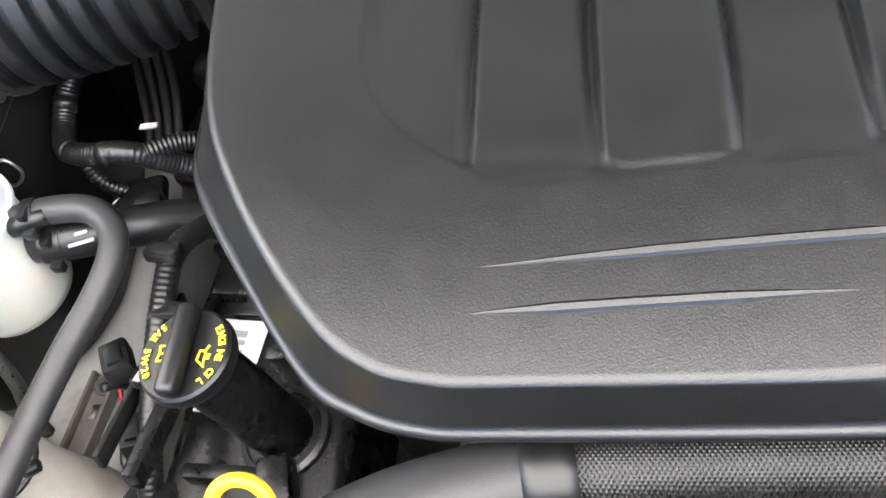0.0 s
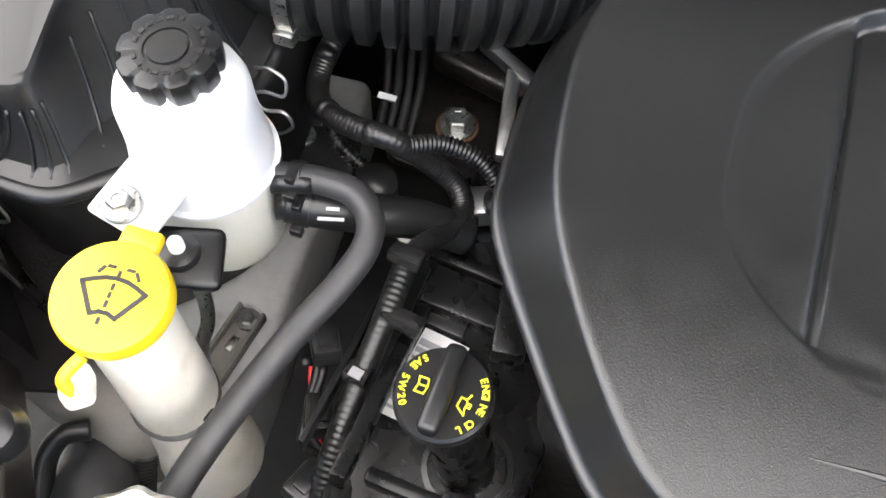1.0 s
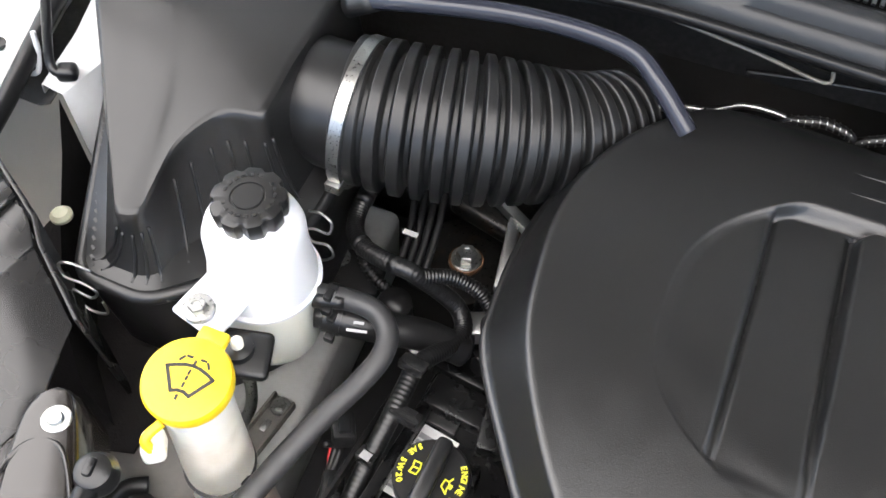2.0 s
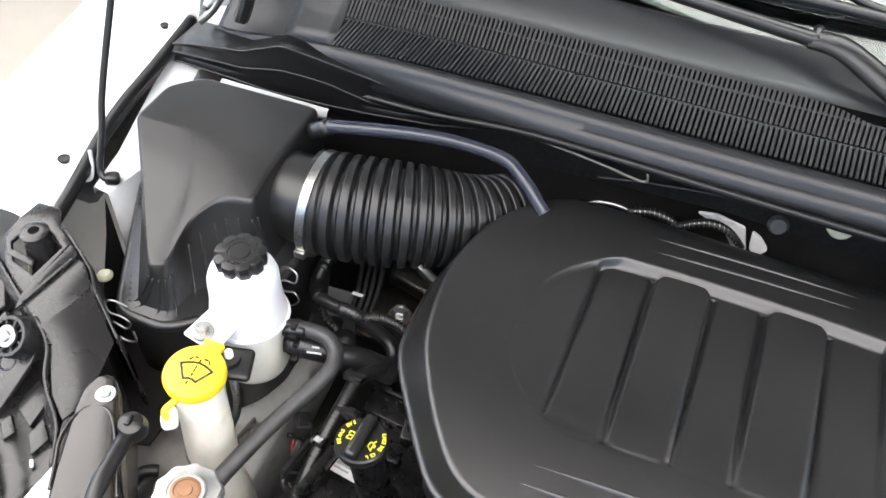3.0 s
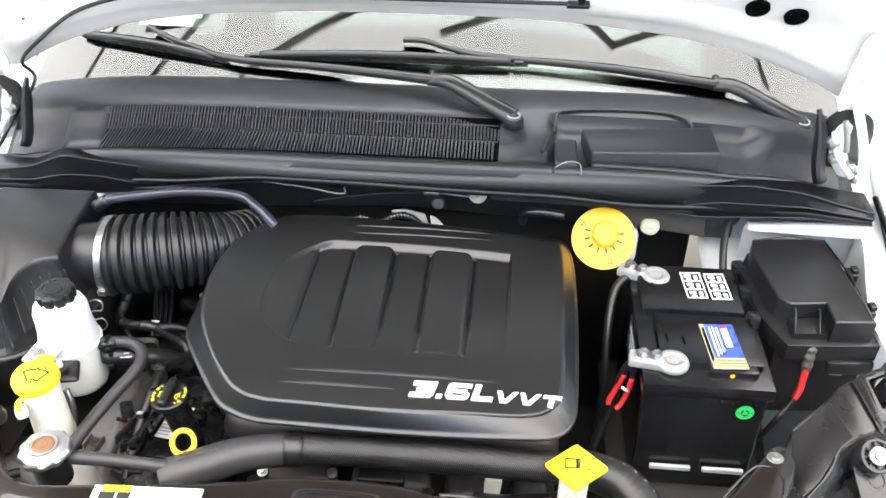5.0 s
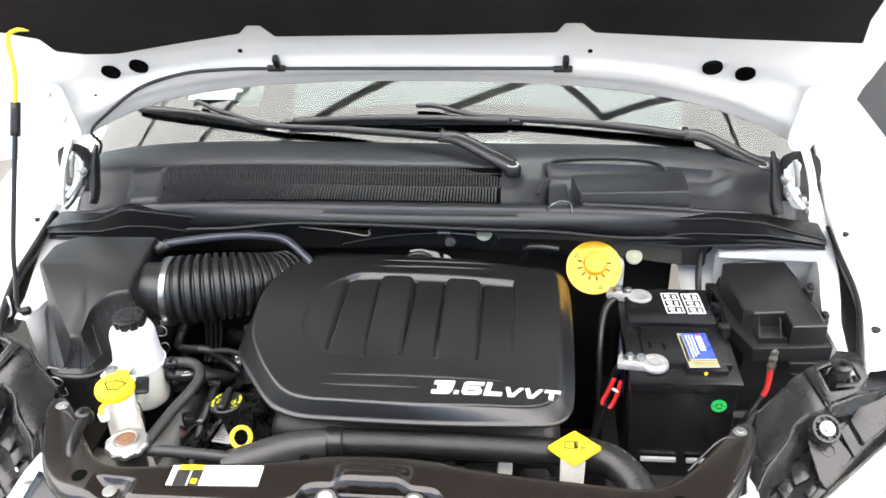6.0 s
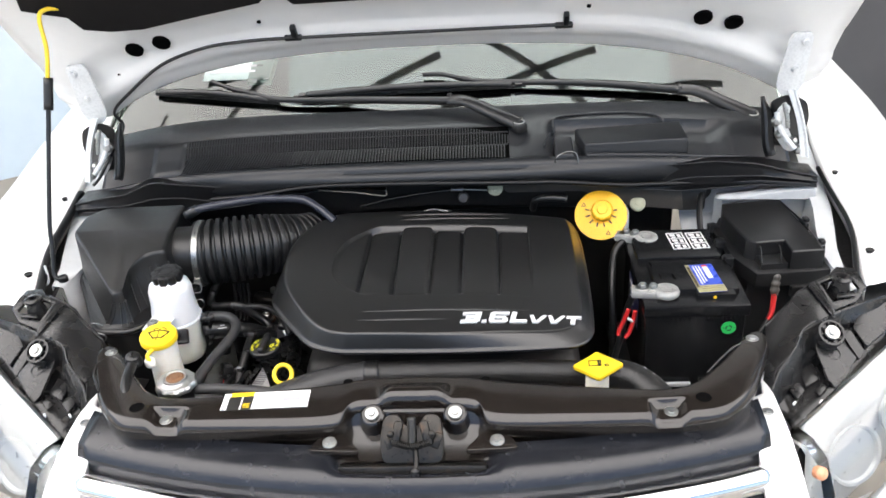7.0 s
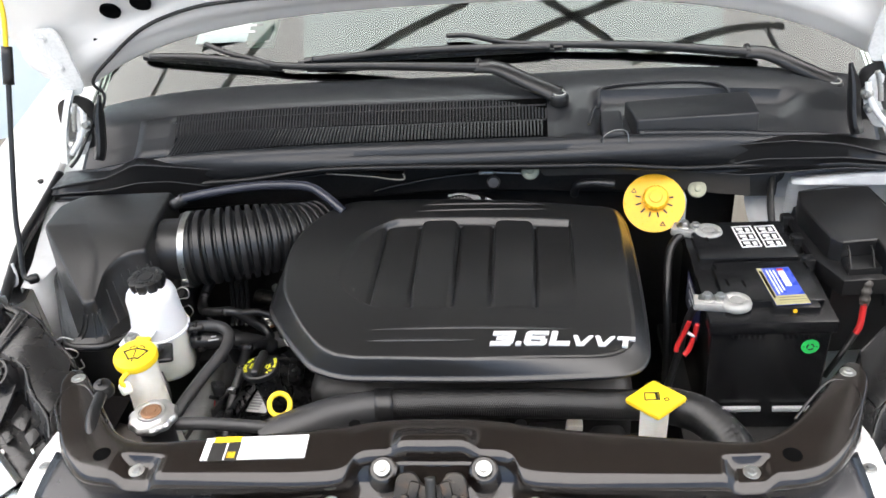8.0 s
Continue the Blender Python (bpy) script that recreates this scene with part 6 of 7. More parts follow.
green = part("seal_sticker", lathe(bmesh.new(), (0.511, 0.2525, 0.881), [(0.0125, 0), (0.0125, 0.0008), (0.001, 0.001)], (0, -1, 0), 32), GREEN, bat, "round green sticker")
for k in range(3):
    a0 = 2.1 * k
    arc = [(0.511 + 0.0048 * math.cos(a0 + u), 0.2512, 0.881 + 0.0048 * math.sin(a0 + u)) for u in (0, 0.5, 1.0, 1.5)]
    part("print", tube(arc, 0.0011, 3, 6), INK, green)
for dx in (-0.009, 0.009):
    part("print", box(bmesh.new(), (0.511 + dx, 0.2513, 0.881), (0.0022, 0.0006, 0.0012), None, 0.0), INK, green)
for x in (0.460, 0.496):
    m = Matrix.Translation((x, 0.457, 0.9416)) @ pose(0, 0, 0, 0, 0, 4)
    t4 = m.to_quaternion().to_matrix().to_4x4()
    for dx, dy, w, h in ((-0.0145, 0, 0.0022, 0.064), (0.0145, 0, 0.0022, 0.064), (0, 0.031, 0.028, 0.0022), (0, -0.031, 0.028, 0.0022), (0, 0.0105, 0.028, 0.0022), (0, -0.0105, 0.028, 0.0022)):
        part("print", box(bmesh.new(), m @ Vector((dx, dy, 0.0005)), (w, h, 0.0010), t4, 0.0), PAPER, bat)
    for k in range(3):
        for dx, dy, w, h in ((-0.005, 0.002, 0.010, 0.007), (0.007, -0.001, 0.006, 0.010), (-0.004, -0.006, 0.008, 0.003)):
            part("print", box(bmesh.new(), m @ Vector((dx, dy + 0.021 * (k - 1), 0.0005)), (w, h, 0.0010), t4, 0.0), PAPER, bat)
# near-black bars paint the shade in the lid's slots
for x, y in ((0.395, 0.372), (0.528, 0.372), (0.398, 0.455), (0.526, 0.470), (0.405, 0.330), (0.428, 0.326)):
    part("slot", box(bmesh.new(), (x, y, 0.9405), (0.003, 0.016, 0.003), pose(0, 0, 0, 0, 0, 6), 0.0), HOLE, bat, "slot painted as a near-black bar")


def terminal(c, turn):
    t = thing("battery_clamp", c, "grey lead battery terminal clamp", "battery terminal", group="battery terminals")
    m = Matrix.Translation(c) @ pose(0, 0, 0, 0, 0, turn)
    bm = bmesh.new()
    ringp = [m @ Vector((0.0155 * math.cos(a), 0.0155 * math.sin(a), 0.006)) for a in np.linspace(0.0, 2 * math.pi, 25)]
    sweep(bm, ringp, 0.0075, 8)
    part("ring", bm, LEAD, t)
    part("post", lathe(bmesh.new(), m @ Vector((0, 0, -0.006)), [(0.0105, 0), (0.0095, 0.018), (0.008, 0.0185)], seg=24), LEAD, t)
    bm = bmesh.new()
    box(bm, m @ Vector((-0.034, 0, 0.003)), (0.050, 0.026, 0.013), m.to_quaternion().to_matrix().to_4x4(), 0.003)
    part("lug", bm, LEAD, t)
    for x, y in ((-0.022, 0.002), (-0.040, 0.002)):
        placed("nut", BOLT, Matrix.Translation(m @ Vector((x, y, 0.010))) @ Matrix.Diagonal((1.15, 1.15, 1.3, 1)), t)
    return t


nudge(bat, 0, 0, -0.010)
terminal((0.408, 0.282, 0.922), -8)
terminal((0.405, 0.478, 0.922), -22)
cab = thing("battery_cable", (0.34, 0.28, 0.85), "black battery cable with a red sleeve", "cable")
part("cable", tube([(0.366, 0.292, 0.920), (0.352, 0.298, 0.905), (0.343, 0.298, 0.870), (0.335, 0.290, 0.83), (0.315, 0.27, 0.76)], 0.0058, 8, 12), RUBBER, cab)
for dx, dy in ((-0.004, 0.0), (0.006, -0.008)):
    part("sleeve", tube([(0.352 + dx, 0.294 + dy, 0.888), (0.347 + 1.3 * dx, 0.293 + dy, 0.868), (0.338 + 1.6 * dx, 0.288 + dy, 0.846), (0.334 + dx, 0.284 + dy, 0.838)], 0.0040, 6, 10), RED, cab, "red plastic sleeve")
part("strap", tube([(0.345, 0.284, 0.874), (0.352, 0.282, 0.870), (0.356, 0.286, 0.866)], 0.0026, 4, 8), PAPER, cab, "white cable marker")
cab = thing("battery_cable", (0.37, 0.5, 0.85), "black battery cable behind the battery", "cable")
part("cable", tube([(0.372, 0.490, 0.925), (0.345, 0.470, 0.905), (0.335, 0.42, 0.86), (0.335, 0.38, 0.78), (0.33, 0.35, 0.68)], 0.0068, 8, 12), RUBBER, cab)
tray = thing("battery_tray", (0.455, 0.36, 0.70), "black battery tray with pale hold-down edge", "tray")
bm = bmesh.new()
box(bm, (0.455, 0.36, 0.705), (0.23, 0.32, 0.02), None, 0.005)
part("tray", bm, SHADE, tray)
for x in (0.425, 0.50):
    bm = bmesh.new()
    box(bm, (x, 0.247, 0.757), (0.058, 0.006, 0.008), None, 0.0015)
    part("hold_down", bm, INNER, tray, "pale metal strip")

# ---- fuse box ----
fb = thing("fuse_box", (0.65, 0.47, 0.78), "black plastic fuse box with a stepped lid", "fuse box")
bm = prism(bmesh.new(), [(0.566, 0.352), (0.696, 0.362), (0.700, 0.42), (0.690, 0.556), (0.566, 0.552), (0.552, 0.50), (0.556, 0.40)], 0.78, 0.902, 0.004)
part("body", bm, PLASTIC, fb)
bm = prism(bmesh.new(), [(0.560, 0.548), (0.674, 0.558), (0.692, 0.352), (0.634, 0.347), (0.632, 0.390), (0.582, 0.384), (0.568, 0.398), (0.550, 0.500)], 0.924, 0.964, 0.005, 3)
lid = part("lid", bm, PLASTIC, fb, smooth=25)
bm = prism(bmesh.new(), [(0.584, 0.348), (0.632, 0.352), (0.630, 0.389), (0.584, 0.383)], 0.918, 0.938, 0.002)
part("pocket", bm, PLASTIC, lid, "sunken corner of the lid")
for x in (0.590, 0.624):
    part("web", sweep(bmesh.new(), spline([(x, 0.386, 0.955), (x - 0.001, 0.374, 0.952), (x - 0.003, 0.360, 0.944), (x - 0.004, 0.350, 0.938)], 4), 0.0016, 6), PLASTIC, lid)
part("bead", tube([(0.560, 0.540, 0.965), (0.670, 0.549, 0.965), (0.687, 0.357, 0.965)], 0.0014, 2, 6), PLASTIC, lid)
bm = prism(bmesh.new(), [(0.540, 0.515), (0.560, 0.560), (0.682, 0.568), (0.700, 0.420), (0.706, 0.345), (0.636, 0.338), (0.574, 0.334), (0.548, 0.40)], 0.900, 0.927, 0.003)
part("step", bm, PLASTIC, fb, smooth=25)
bm = bmesh.new()
box(bm, (0.668, 0.338, 0.890), (0.066, 0.010, 0.022), pose(0, 0, 0, 0, 0, 4), 0.003)
part("skirt", bm, PLASTIC, fb)
part("clip_mark", box(bmesh.new(), (0.655, 0.3415, 0.873), (0.018, 0.004, 0.004), None, 0.001), GREYINK, fb, "pale metal clip")
for k in range(5):
    bm = bmesh.new()
    box(bm, (0.540 + 0.003 * (k % 2), 0.395 + 0.032 * k, 0.915 - 0.014 * (k % 2)), (0.016, 0.020, 0.032), pose(0, 0, 0, 0, 0, 3), 0.003)
    box(bm, (0.532 + 0.003 * (k % 2), 0.395 + 0.032 * k, 0.926 - 0.014 * (k % 2)), (0.006, 0.012, 0.012), None, 0.002)
    part("latch", bm, PLASTIC, fb)
for y in (0.405, 0.495):
    bm = bmesh.new()
    box(bm, (0.702, y, 0.932), (0.013, 0.024, 0.030), pose(0, 0, 0, 0, 0, 5), 0.003)
    box(bm, (0.705, y, 0.950), (0.010, 0.014, 0.008), pose(0, 0, 0, 0, 0, 5), 0.002)
    part("latch", bm, PLASTIC, fb)
cab = thing("power_cable", (0.60, 0.36, 0.82), "red sleeved power cable below the fuse box", "cable")
part("cable", tube([(0.611, 0.366, 0.884), (0.609, 0.360, 0.862), (0.606, 0.353, 0.848), (0.600, 0.348, 0.837)], 0.0050, 8, 12), RED, cab, "red sleeve")
part("tail", tube([(0.601, 0.349, 0.839), (0.592, 0.342, 0.826), (0.575, 0.33, 0.806), (0.560, 0.33, 0.77)], 0.0044, 8, 12), RUBBER, cab)
part("ferrule", tube([(0.614, 0.376, 0.915), (0.612, 0.370, 0.898), (0.611, 0.366, 0.878)], lambda i, run: 0.0062 + 0.0022 * math.sin(run * 260) ** 2, 8, 12), DARK_BROWN, cab, "dull grey cable clamp")
nudge(cab, -0.003, -0.034, 0.008)

# ---- brake fluid reservoir ----
br = thing("brake_fluid_reservoir", (0.33, 0.58, 0.88), "amber warning disc and cap on a pale brake reservoir", "brake reservoir")
bm = bmesh.new()
box(bm, (0.352, 0.610, 0.905), (0.075, 0.06, 0.07), None, 0.015, 3)
part("reservoir", bm, RESERVOIR, br)
ba = (-0.08, -0.72, 0.70)
B = Vector((0.328, 0.560, 0.940))
disc = part("disc", lathe(bmesh.new(), B, [(0.0515, -0.0015), (0.052, 0), (0.0515, 0.0015), (0.001, 0.0016)], ba, 56), AMBER, br, "amber warning disc")
part("cap", lathe(bmesh.new(), B + Vector(ba).normalized() * 0.001 + Vector((0.002, 0, 0.008)), [(0.021, 0), (0.021, 0.010), (0.018, 0.013), (0.011, 0.0135), (0.010, 0.016), (0.001, 0.0165)], ba, 64, lambda a, k: 1 + (0.04 * math.cos(18 * a) if k < 3 else 0)), AMBER, br, "amber ribbed cap")
mb = Matrix.Translation(B) @ turned(ba) @ Matrix.Translation((0, 0, 0.002))
for k in range(8):
    a = math.pi * (0.95 + 1.1 * k / 7)
    stroke(disc, mb, [(0.024 * math.cos(a), 0.006 + 0.024 * math.sin(a)), (0.031 * math.cos(a), 0.006 + 0.031 * math.sin(a))], 0.0028, INK)
for a in (2.6, 5.1):
    cx, cy = 0.040 * math.cos(a), 0.040 * math.sin(a)
    stroke(disc, mb, [(cx - 0.004, cy - 0.003), (cx + 0.004, cy - 0.003), (cx, cy + 0.004), (cx - 0.004, cy - 0.003)], 0.0013, INK)

# ---- radiator support beam, latch, label ----
cs = thing("radiator_support", (0, 0, 0.90), "glossy dark brown-black radiator support beam", "radiator support", kind="structure")
REAR = [(0, 0.015), (0.055, 0.013), (0.085, 0.009), (0.110, 0.004), (0.16, -0.004), (0.21, -0.010), (0.29, -0.018), (0.355, -0.022), (0.395, -0.006), (0.430, 0.028), (0.465, 0.070), (0.488, 0.100), (0.502, 0.114), (0.512, 0.114)]
FRONT = [(0, -0.048), (0.060, -0.048), (0.088, -0.054), (0.104, -0.080), (0.15, -0.086), (0.21, -0.086), (0.29, -0.085), (0.350, -0.083), (0.408, -0.077), (0.444, -0.058), (0.476, -0.018), (0.503, 0.038), (0.521, 0.082), (0.522, 0.102)]
rear = spline([(0.009 * step(0.38, 0.47, x) - x, y, 0) for x, y in reversed(REAR[1:])] + [(x, y, 0) for x, y in REAR], 9)
front = spline([(0.009 * step(0.38, 0.47, x) - x, y, 0) for x, y in reversed(FRONT[1:])] + [(x, y, 0) for x, y in FRONT], 9)
secs = []
for r, f in zip(rear, front):
    a = abs(r.x)
    out = (f - r).normalized()
    zt = 0.953 + 0.004 * math.cos(3 * r.x)
    arch = 0.014 * (1 - step(0.030, 0.052, a))
    horn = step(0.385, 0.43, a)
    row = [(r - out * 0.004).to_tuple()[:2] + (zt - 0.060,), (r - out * 0.002).to_tuple()[:2] + (zt - 0.012,), (r.x, r.y, zt - 0.003)]
    for t in (0.03, 0.06, 0.10, 0.14, 0.18, 0.24, 0.30, 0.34, 0.38, 0.42, 0.46, 0.54, 0.62, 0.70, 0.76, 0.80, 0.84, 0.88, 0.92, 0.96):
        p = r.lerp(f, t)
        flat = 0.003 * step(0.0, 0.08, t) + 0.0015 * math.sin(math.pi * min(1.0, t / 0.95))
        dz = flat - 0.006 * step(0.82 + 0.08 * horn, 1.02, t) ** 1.5
        pocket = 0.013 * step(0.326, 0.334, a) * (1 - step(0.364, 0.374, a)) * step(0.40, 0.48, t)
        row.append((p.x, p.y, zt + max(dz - pocket, -0.012) + arch * step(0.30, 0.75, t)))
    sink = 0.009 * step(0.326, 0.334, a) * (1 - step(0.364, 0.374, a))
    row += [(*f.xy, zt - 0.005 + 0.9 * arch - sink), (*(f + out * 0.002).xy, zt - 0.009 + 0.8 * arch - 0.8 * sink), (*(f - out * 0.001).xy, zt - 0.019 + 0.5 * arch), (*(f - out * 0.008).xy, zt - 0.034), (*(f - out * 0.010).xy, zt - 0.046)]
    secs.append(row)
beam = sheet("beam", secs, BEAM, cs, thick=0.002, smooth=60)
for s in (-1, 1):
    bolt(cs, (0.500 if s > 0 else -0.491, 0.094, 0.9565), (0, 0, 1), SCREW)
    bolt(cs, (s * 0.353, -0.060, 0.9455), (0, -0.1, 1), SCREW)
    # near-black discs on the beam paint the shade of its holes
    part("hole", lathe(bmesh.new(), (s * 0.398, -0.046, 0.9578), [(0.0105, -0.002), (0.0105, 0.0014), (0.001, 0.0015)], seg=24), HOLE, cs, "round hole painted as a near-black disc")
    part("hole", lathe(bmesh.new(), (s * 0.10, 0.004, 0.9580), [(0.007, -0.002), (0.007, 0.0012), (0.001, 0.0014)], seg=20), HOLE, cs, "round hole painted as a near-black disc")
for s in (-1, 1):
    line = [(0.472, -0.004), (0.484, 0.017), (0.497, 0.039), (0.501, 0.062), (0.495, 0.077), (0.480, 0.081), (0.464, 0.070), (0.438, 0.040), (0.416, 0.012)]
    part("bead", tube([(s * x, y, 0.953 + 0.004 * math.cos(3 * x) + 0.0028) for x, y in line], 0.0020, 6, 8), BEAM, cs, "pressed bead")
lb = thing("warning_label", (-0.22, -0.03, 0.955), "white and yellow printed label stuck on the beam", "label")
bm = bmesh.new()
lm = Matrix.Translation((-0.212, -0.038, 0.9609)) @ pose(0, 0, 0, 0.5, -0.9, 2)
lq = lm.to_quaternion().to_matrix().to_4x4()
box(bm, lm.translation, (0.124, 0.036, 0.0022), lq, 0.0)
part("paper", bm, PAPER, lb)
for dx, dy, w, h, mat in ((-0.043, 0.016, 0.040, 0.010, YELLOW), (-0.054, -0.006, 0.022, 0.030, INK), (-0.031, -0.006, 0.018, 0.030, INK), (-0.032, -0.013, 0.012, 0.010, YELLOW), (-0.071, -0.002, 0.004, 0.034, GREYINK), (0.02, 0.011, 0.05, 0.003, GREYINK), (0.045, 0.0, 0.03, 0.010, GREYINK)):
    bm = bmesh.new()
    box(bm, lm @ Vector((dx * 0.82, dy * 0.85, 0.0012)), (w * 0.82, h, 0.0006), lq, 0.0)
    part("print", bm, mat, lb)
secs = [[(x, -0.046, 0.952), (x, -0.052, 0.944), (x, -0.056, 0.928), (x, -0.066, 0.921), (x, -0.112, 0.912), (x, -0.118, 0.890)] for x in np.linspace(-0.112, 0.112, 9)]
sheet("recess_plate", secs, BEAM, cs)
la = thing("hood_latch", (0, -0.07, 0.92), "dark steel hood latch bolted to the beam", "latch")
tilt = pose(0, 0, 0, -38)
bm = bmesh.new()
plate = round_off([(-0.040, -0.030), (0.040, -0.030), (0.044, 0.000), (0.038, 0.034), (0.018, 0.036), (0.010, 0.020), (-0.010, 0.020), (-0.018, 0.036), (-0.038, 0.034), (-0.044, 0.0)], 0.010)
prism(bm, [(q.x, q.y) for q in plate], 0.0, 0.007, 0.002)
bmesh.ops.transform(bm, matrix=Matrix.Translation((0, -0.097, 0.934)) @ tilt @ pose(0, 0, 0, 90), verts=bm.verts[:])
part("plate", bm, STEEL, la, "dark stamped plate")
for x, z, w, h, tw in ((-0.020, 0.945, 0.012, 0.034, 14), (0.020, 0.945, 0.012, 0.034, -14), (-0.033, 0.930, 0.010, 0.020, -20), (0.034, 0.932, 0.012, 0.022, 25)):
    bm = bmesh.new()
    box(bm, (x, -0.101, z + 0.005), (w, 0.009, h), tilt @ pose(0, 0, 0, 0, tw, 0), 0.003)
    part("claw", bm, STEEL, la)
for x, z in ((-0.028, 0.947), (0.028, 0.947), (-0.026, 0.921), (0.026, 0.921)):
    part("rivet", lathe(bmesh.new(), (x, -0.105, z + 0.005), [(0.0045, 0), (0.0045, 0.003), (0.003, 0.0045), (0.001, 0.005)], (0, -0.8, 0.6), 18), STEEL, la)
part("spring", conduit([(-0.026, -0.109, 0.943), (0.0, -0.113, 0.937), (0.026, -0.109, 0.943)], 0.0042, 0.003, 0.5, 8), STEEL, la)
# a black rod paints the shade in the striker slot
part("striker_slot", tube([(0.0, -0.089, 0.967), (0.001, -0.099, 0.950), (0.0, -0.109, 0.933)], 0.006, 5, 10), INK, la)
part("lever", tube([(0.004, -0.107, 0.932), (0.006, -0.121, 0.919), (0.005, -0.132, 0.911)], 0.0038, 5, 8), STEEL, la)
part("knob", lathe(bmesh.new(), (0.005, -0.136, 0.907), [(0.001, 0), (0.006, 0.001), (0.007, 0.006), (0.004, 0.010), (0.001, 0.0105)], (0, 0.5, 0.8), 16), PLASTIC, la)
for s in (-1, 1):
    bm = lathe(bmesh.new(), (s * 0.058, -0.060, 0.948), [(0.022, -0.030), (0.017, -0.004), (0.0165, 0.002), (0.014, 0.004), (0.001, 0.004)], (0, -0.45, 1), 28)
    part("lug", bm, BEAM, cs)
    bolt(la, (s * 0.058, -0.0635, 0.9545), (0, -0.45, 1), SCREW)
    bm = bmesh.new()
    prism(bm, [(q.x, q.y) for q in round_off([(s * 0.070, -0.112), (s * 0.145, -0.108), (s * 0.132, -0.080), (s * 0.095, -0.074)][::s], 0.010)], 0.922, 0.929, 0.0015)
    part("tab", bm, BEAM, cs)
    bolt(cs, (s * 0.115, -0.095, 0.931), (0, -0.2, 1), SCREW)
bm = bmesh.new()
box(bm, (0.0, -0.125, 0.905), (0.20, 0.014, 0.020), pose(0, 0, 0, -20), 0.003)
part("cross_bar", bm, STEEL, la)

# ---- front closing panel, grille, headlamps ----
gp = thing("grille_panel", (0, -0.12, 0.85), "black plastic panel behind the grille", "panel", kind="structure")
secs = []
for x in np.linspace(-0.485, 0.485, 60):
    k = 0.085 * (x / 0.5) ** 2
    y0 = -0.097 + k * 0.75 + 0.03 * step(0.40, 0.485, abs(x))
    cut = 0.030 * (1 - step(0.095, 0.112, abs(x)))
    secs.append([(x, y0 + 0.01, 0.912 - cut), (x, y0, 0.924 - cut), (x, y0 - 0.012, 0.923 - cut), (x, -0.128 + k, 0.921 - cut * 0.7), (x, -0.136 + k, 0.9195 - cut * 0.3), (x, -0.151 + k, 0.9165), (x, -0.1522 + k, 0.9156), (x, -0.1622 + k, 0.9025), (x, -0.1632 + k, 0.9006), (x, -0.1720 + k, 0.876), (x, -0.1735 + k, 0.868), (x, -0.172 + k, 0.84)])
sheet("panel", secs, GLOSS, gp, thick=0.003)
gr = thing("front_grille", (0, -0.2, 0.75), "chrome trimmed front grille", "grille")
for dz, dy, r in ((0.008, 0.0, 0.0195), (-0.05, -0.012, 0.009), (-0.10, -0.02, 0.009)):
    pts = [(x, -0.190 + dy + 0.085 * (x / 0.5) ** 2, 0.868 + dz) for x in np.linspace(-0.47, 0.47, 16)]
    part("bar", tube(pts, r, 5, 12), CHROME, gr, "chrome bar")
secs = [[(x, -0.175 + 0.085 * (x / 0.5) ** 2, z) for z in (0.86, 0.7, 0.5)] for x in np.linspace(-0.48, 0.48, 20)]
sheet("mesh_back", secs, INK, gr)
for s in (-1, 1):
    tb = thing("fender_bracket", (s * 0.5, -0.02, 0.9), "white painted tab between grille and headlamp", "bracket", group="fender brackets")
    secs = []
    for t in (-0.50, -0.36, -0.20, -0.08, 0.0, 0.14, 0.29, 0.43, 0.57, 0.71, 0.86, 1.0):
        c = Vector((s * (0.494 - 0.004 * t + 0.022 * step(0.0, -0.3, t)), -0.004 - 0.17 * t, 0.912 - 0.05 * max(0.0, t) ** 2 - 0.008 * step(-0.05, -0.2, t)))
        w = 0.021 + 0.007 * max(0.0, t) - 0.013 * step(-0.02, -0.2, t)
        secs.append([c + Vector((-w, 0, -0.012)), c + Vector((-w, 0, -0.001)), c + Vector((-w + 0.003, 0, 0.001)), c + Vector((w - 0.003, 0, 0.001)), c + Vector((w, 0, -0.001)), c + Vector((w, 0, -0.012))])
    sheet("tab", secs, WHITE, tb)
    bolt(tb, (s * 0.496, -0.022, 0.9135), (0, 0, 1), SCREW, 0.8)

    hl = thing("headlamp", (s * 0.62, 0.0, 0.8), "clear headlamp with silvered reflector bowls", "headlamp", group="headlamps")
    secs, back = [], []
    for t in np.linspace(-0.07, 1, 13):
        a = Vector((s * (0.536 + 0.226 * t), -0.022 + 0.198 * t, 0.886 + 0.036 * t))
        secs.append([a + Vector((s * q[0], q[1], q[2])) for q in ((-0.002, 0.004, -0.016), (0.0, 0.0, -0.002), (0.004, -0.005, 0.001), (0.020, -0.026, 0.0), (0.032, -0.052, -0.014), (0.034, -0.084, -0.050), (0.034, -0.100, -0.110), (0.032, -0.104, -0.190))])
        back.append([a + Vector((s * q[0], q[1], q[2])) for q in ((0.001, 0.000, -0.016), (0.004, -0.005, -0.005), (0.016, -0.020, -0.007), (0.022, -0.026, -0.016), (0.022, -0.036, -0.050), (0.020, -0.044, -0.190))])
    part("lens", loft(bmesh.new(), secs), LENS, hl, "clear plastic lens", 60, 0.002).visible_shadow = False
    sheet("housing", back, LAMPSILVER, hl)
    for u, r in ((0.25, 0.042), (0.70, 0.036)):
        c = Vector((s * (0.556 + 0.215 * u), -0.034 + 0.19 * u, 0.812 + 0.03 * u))
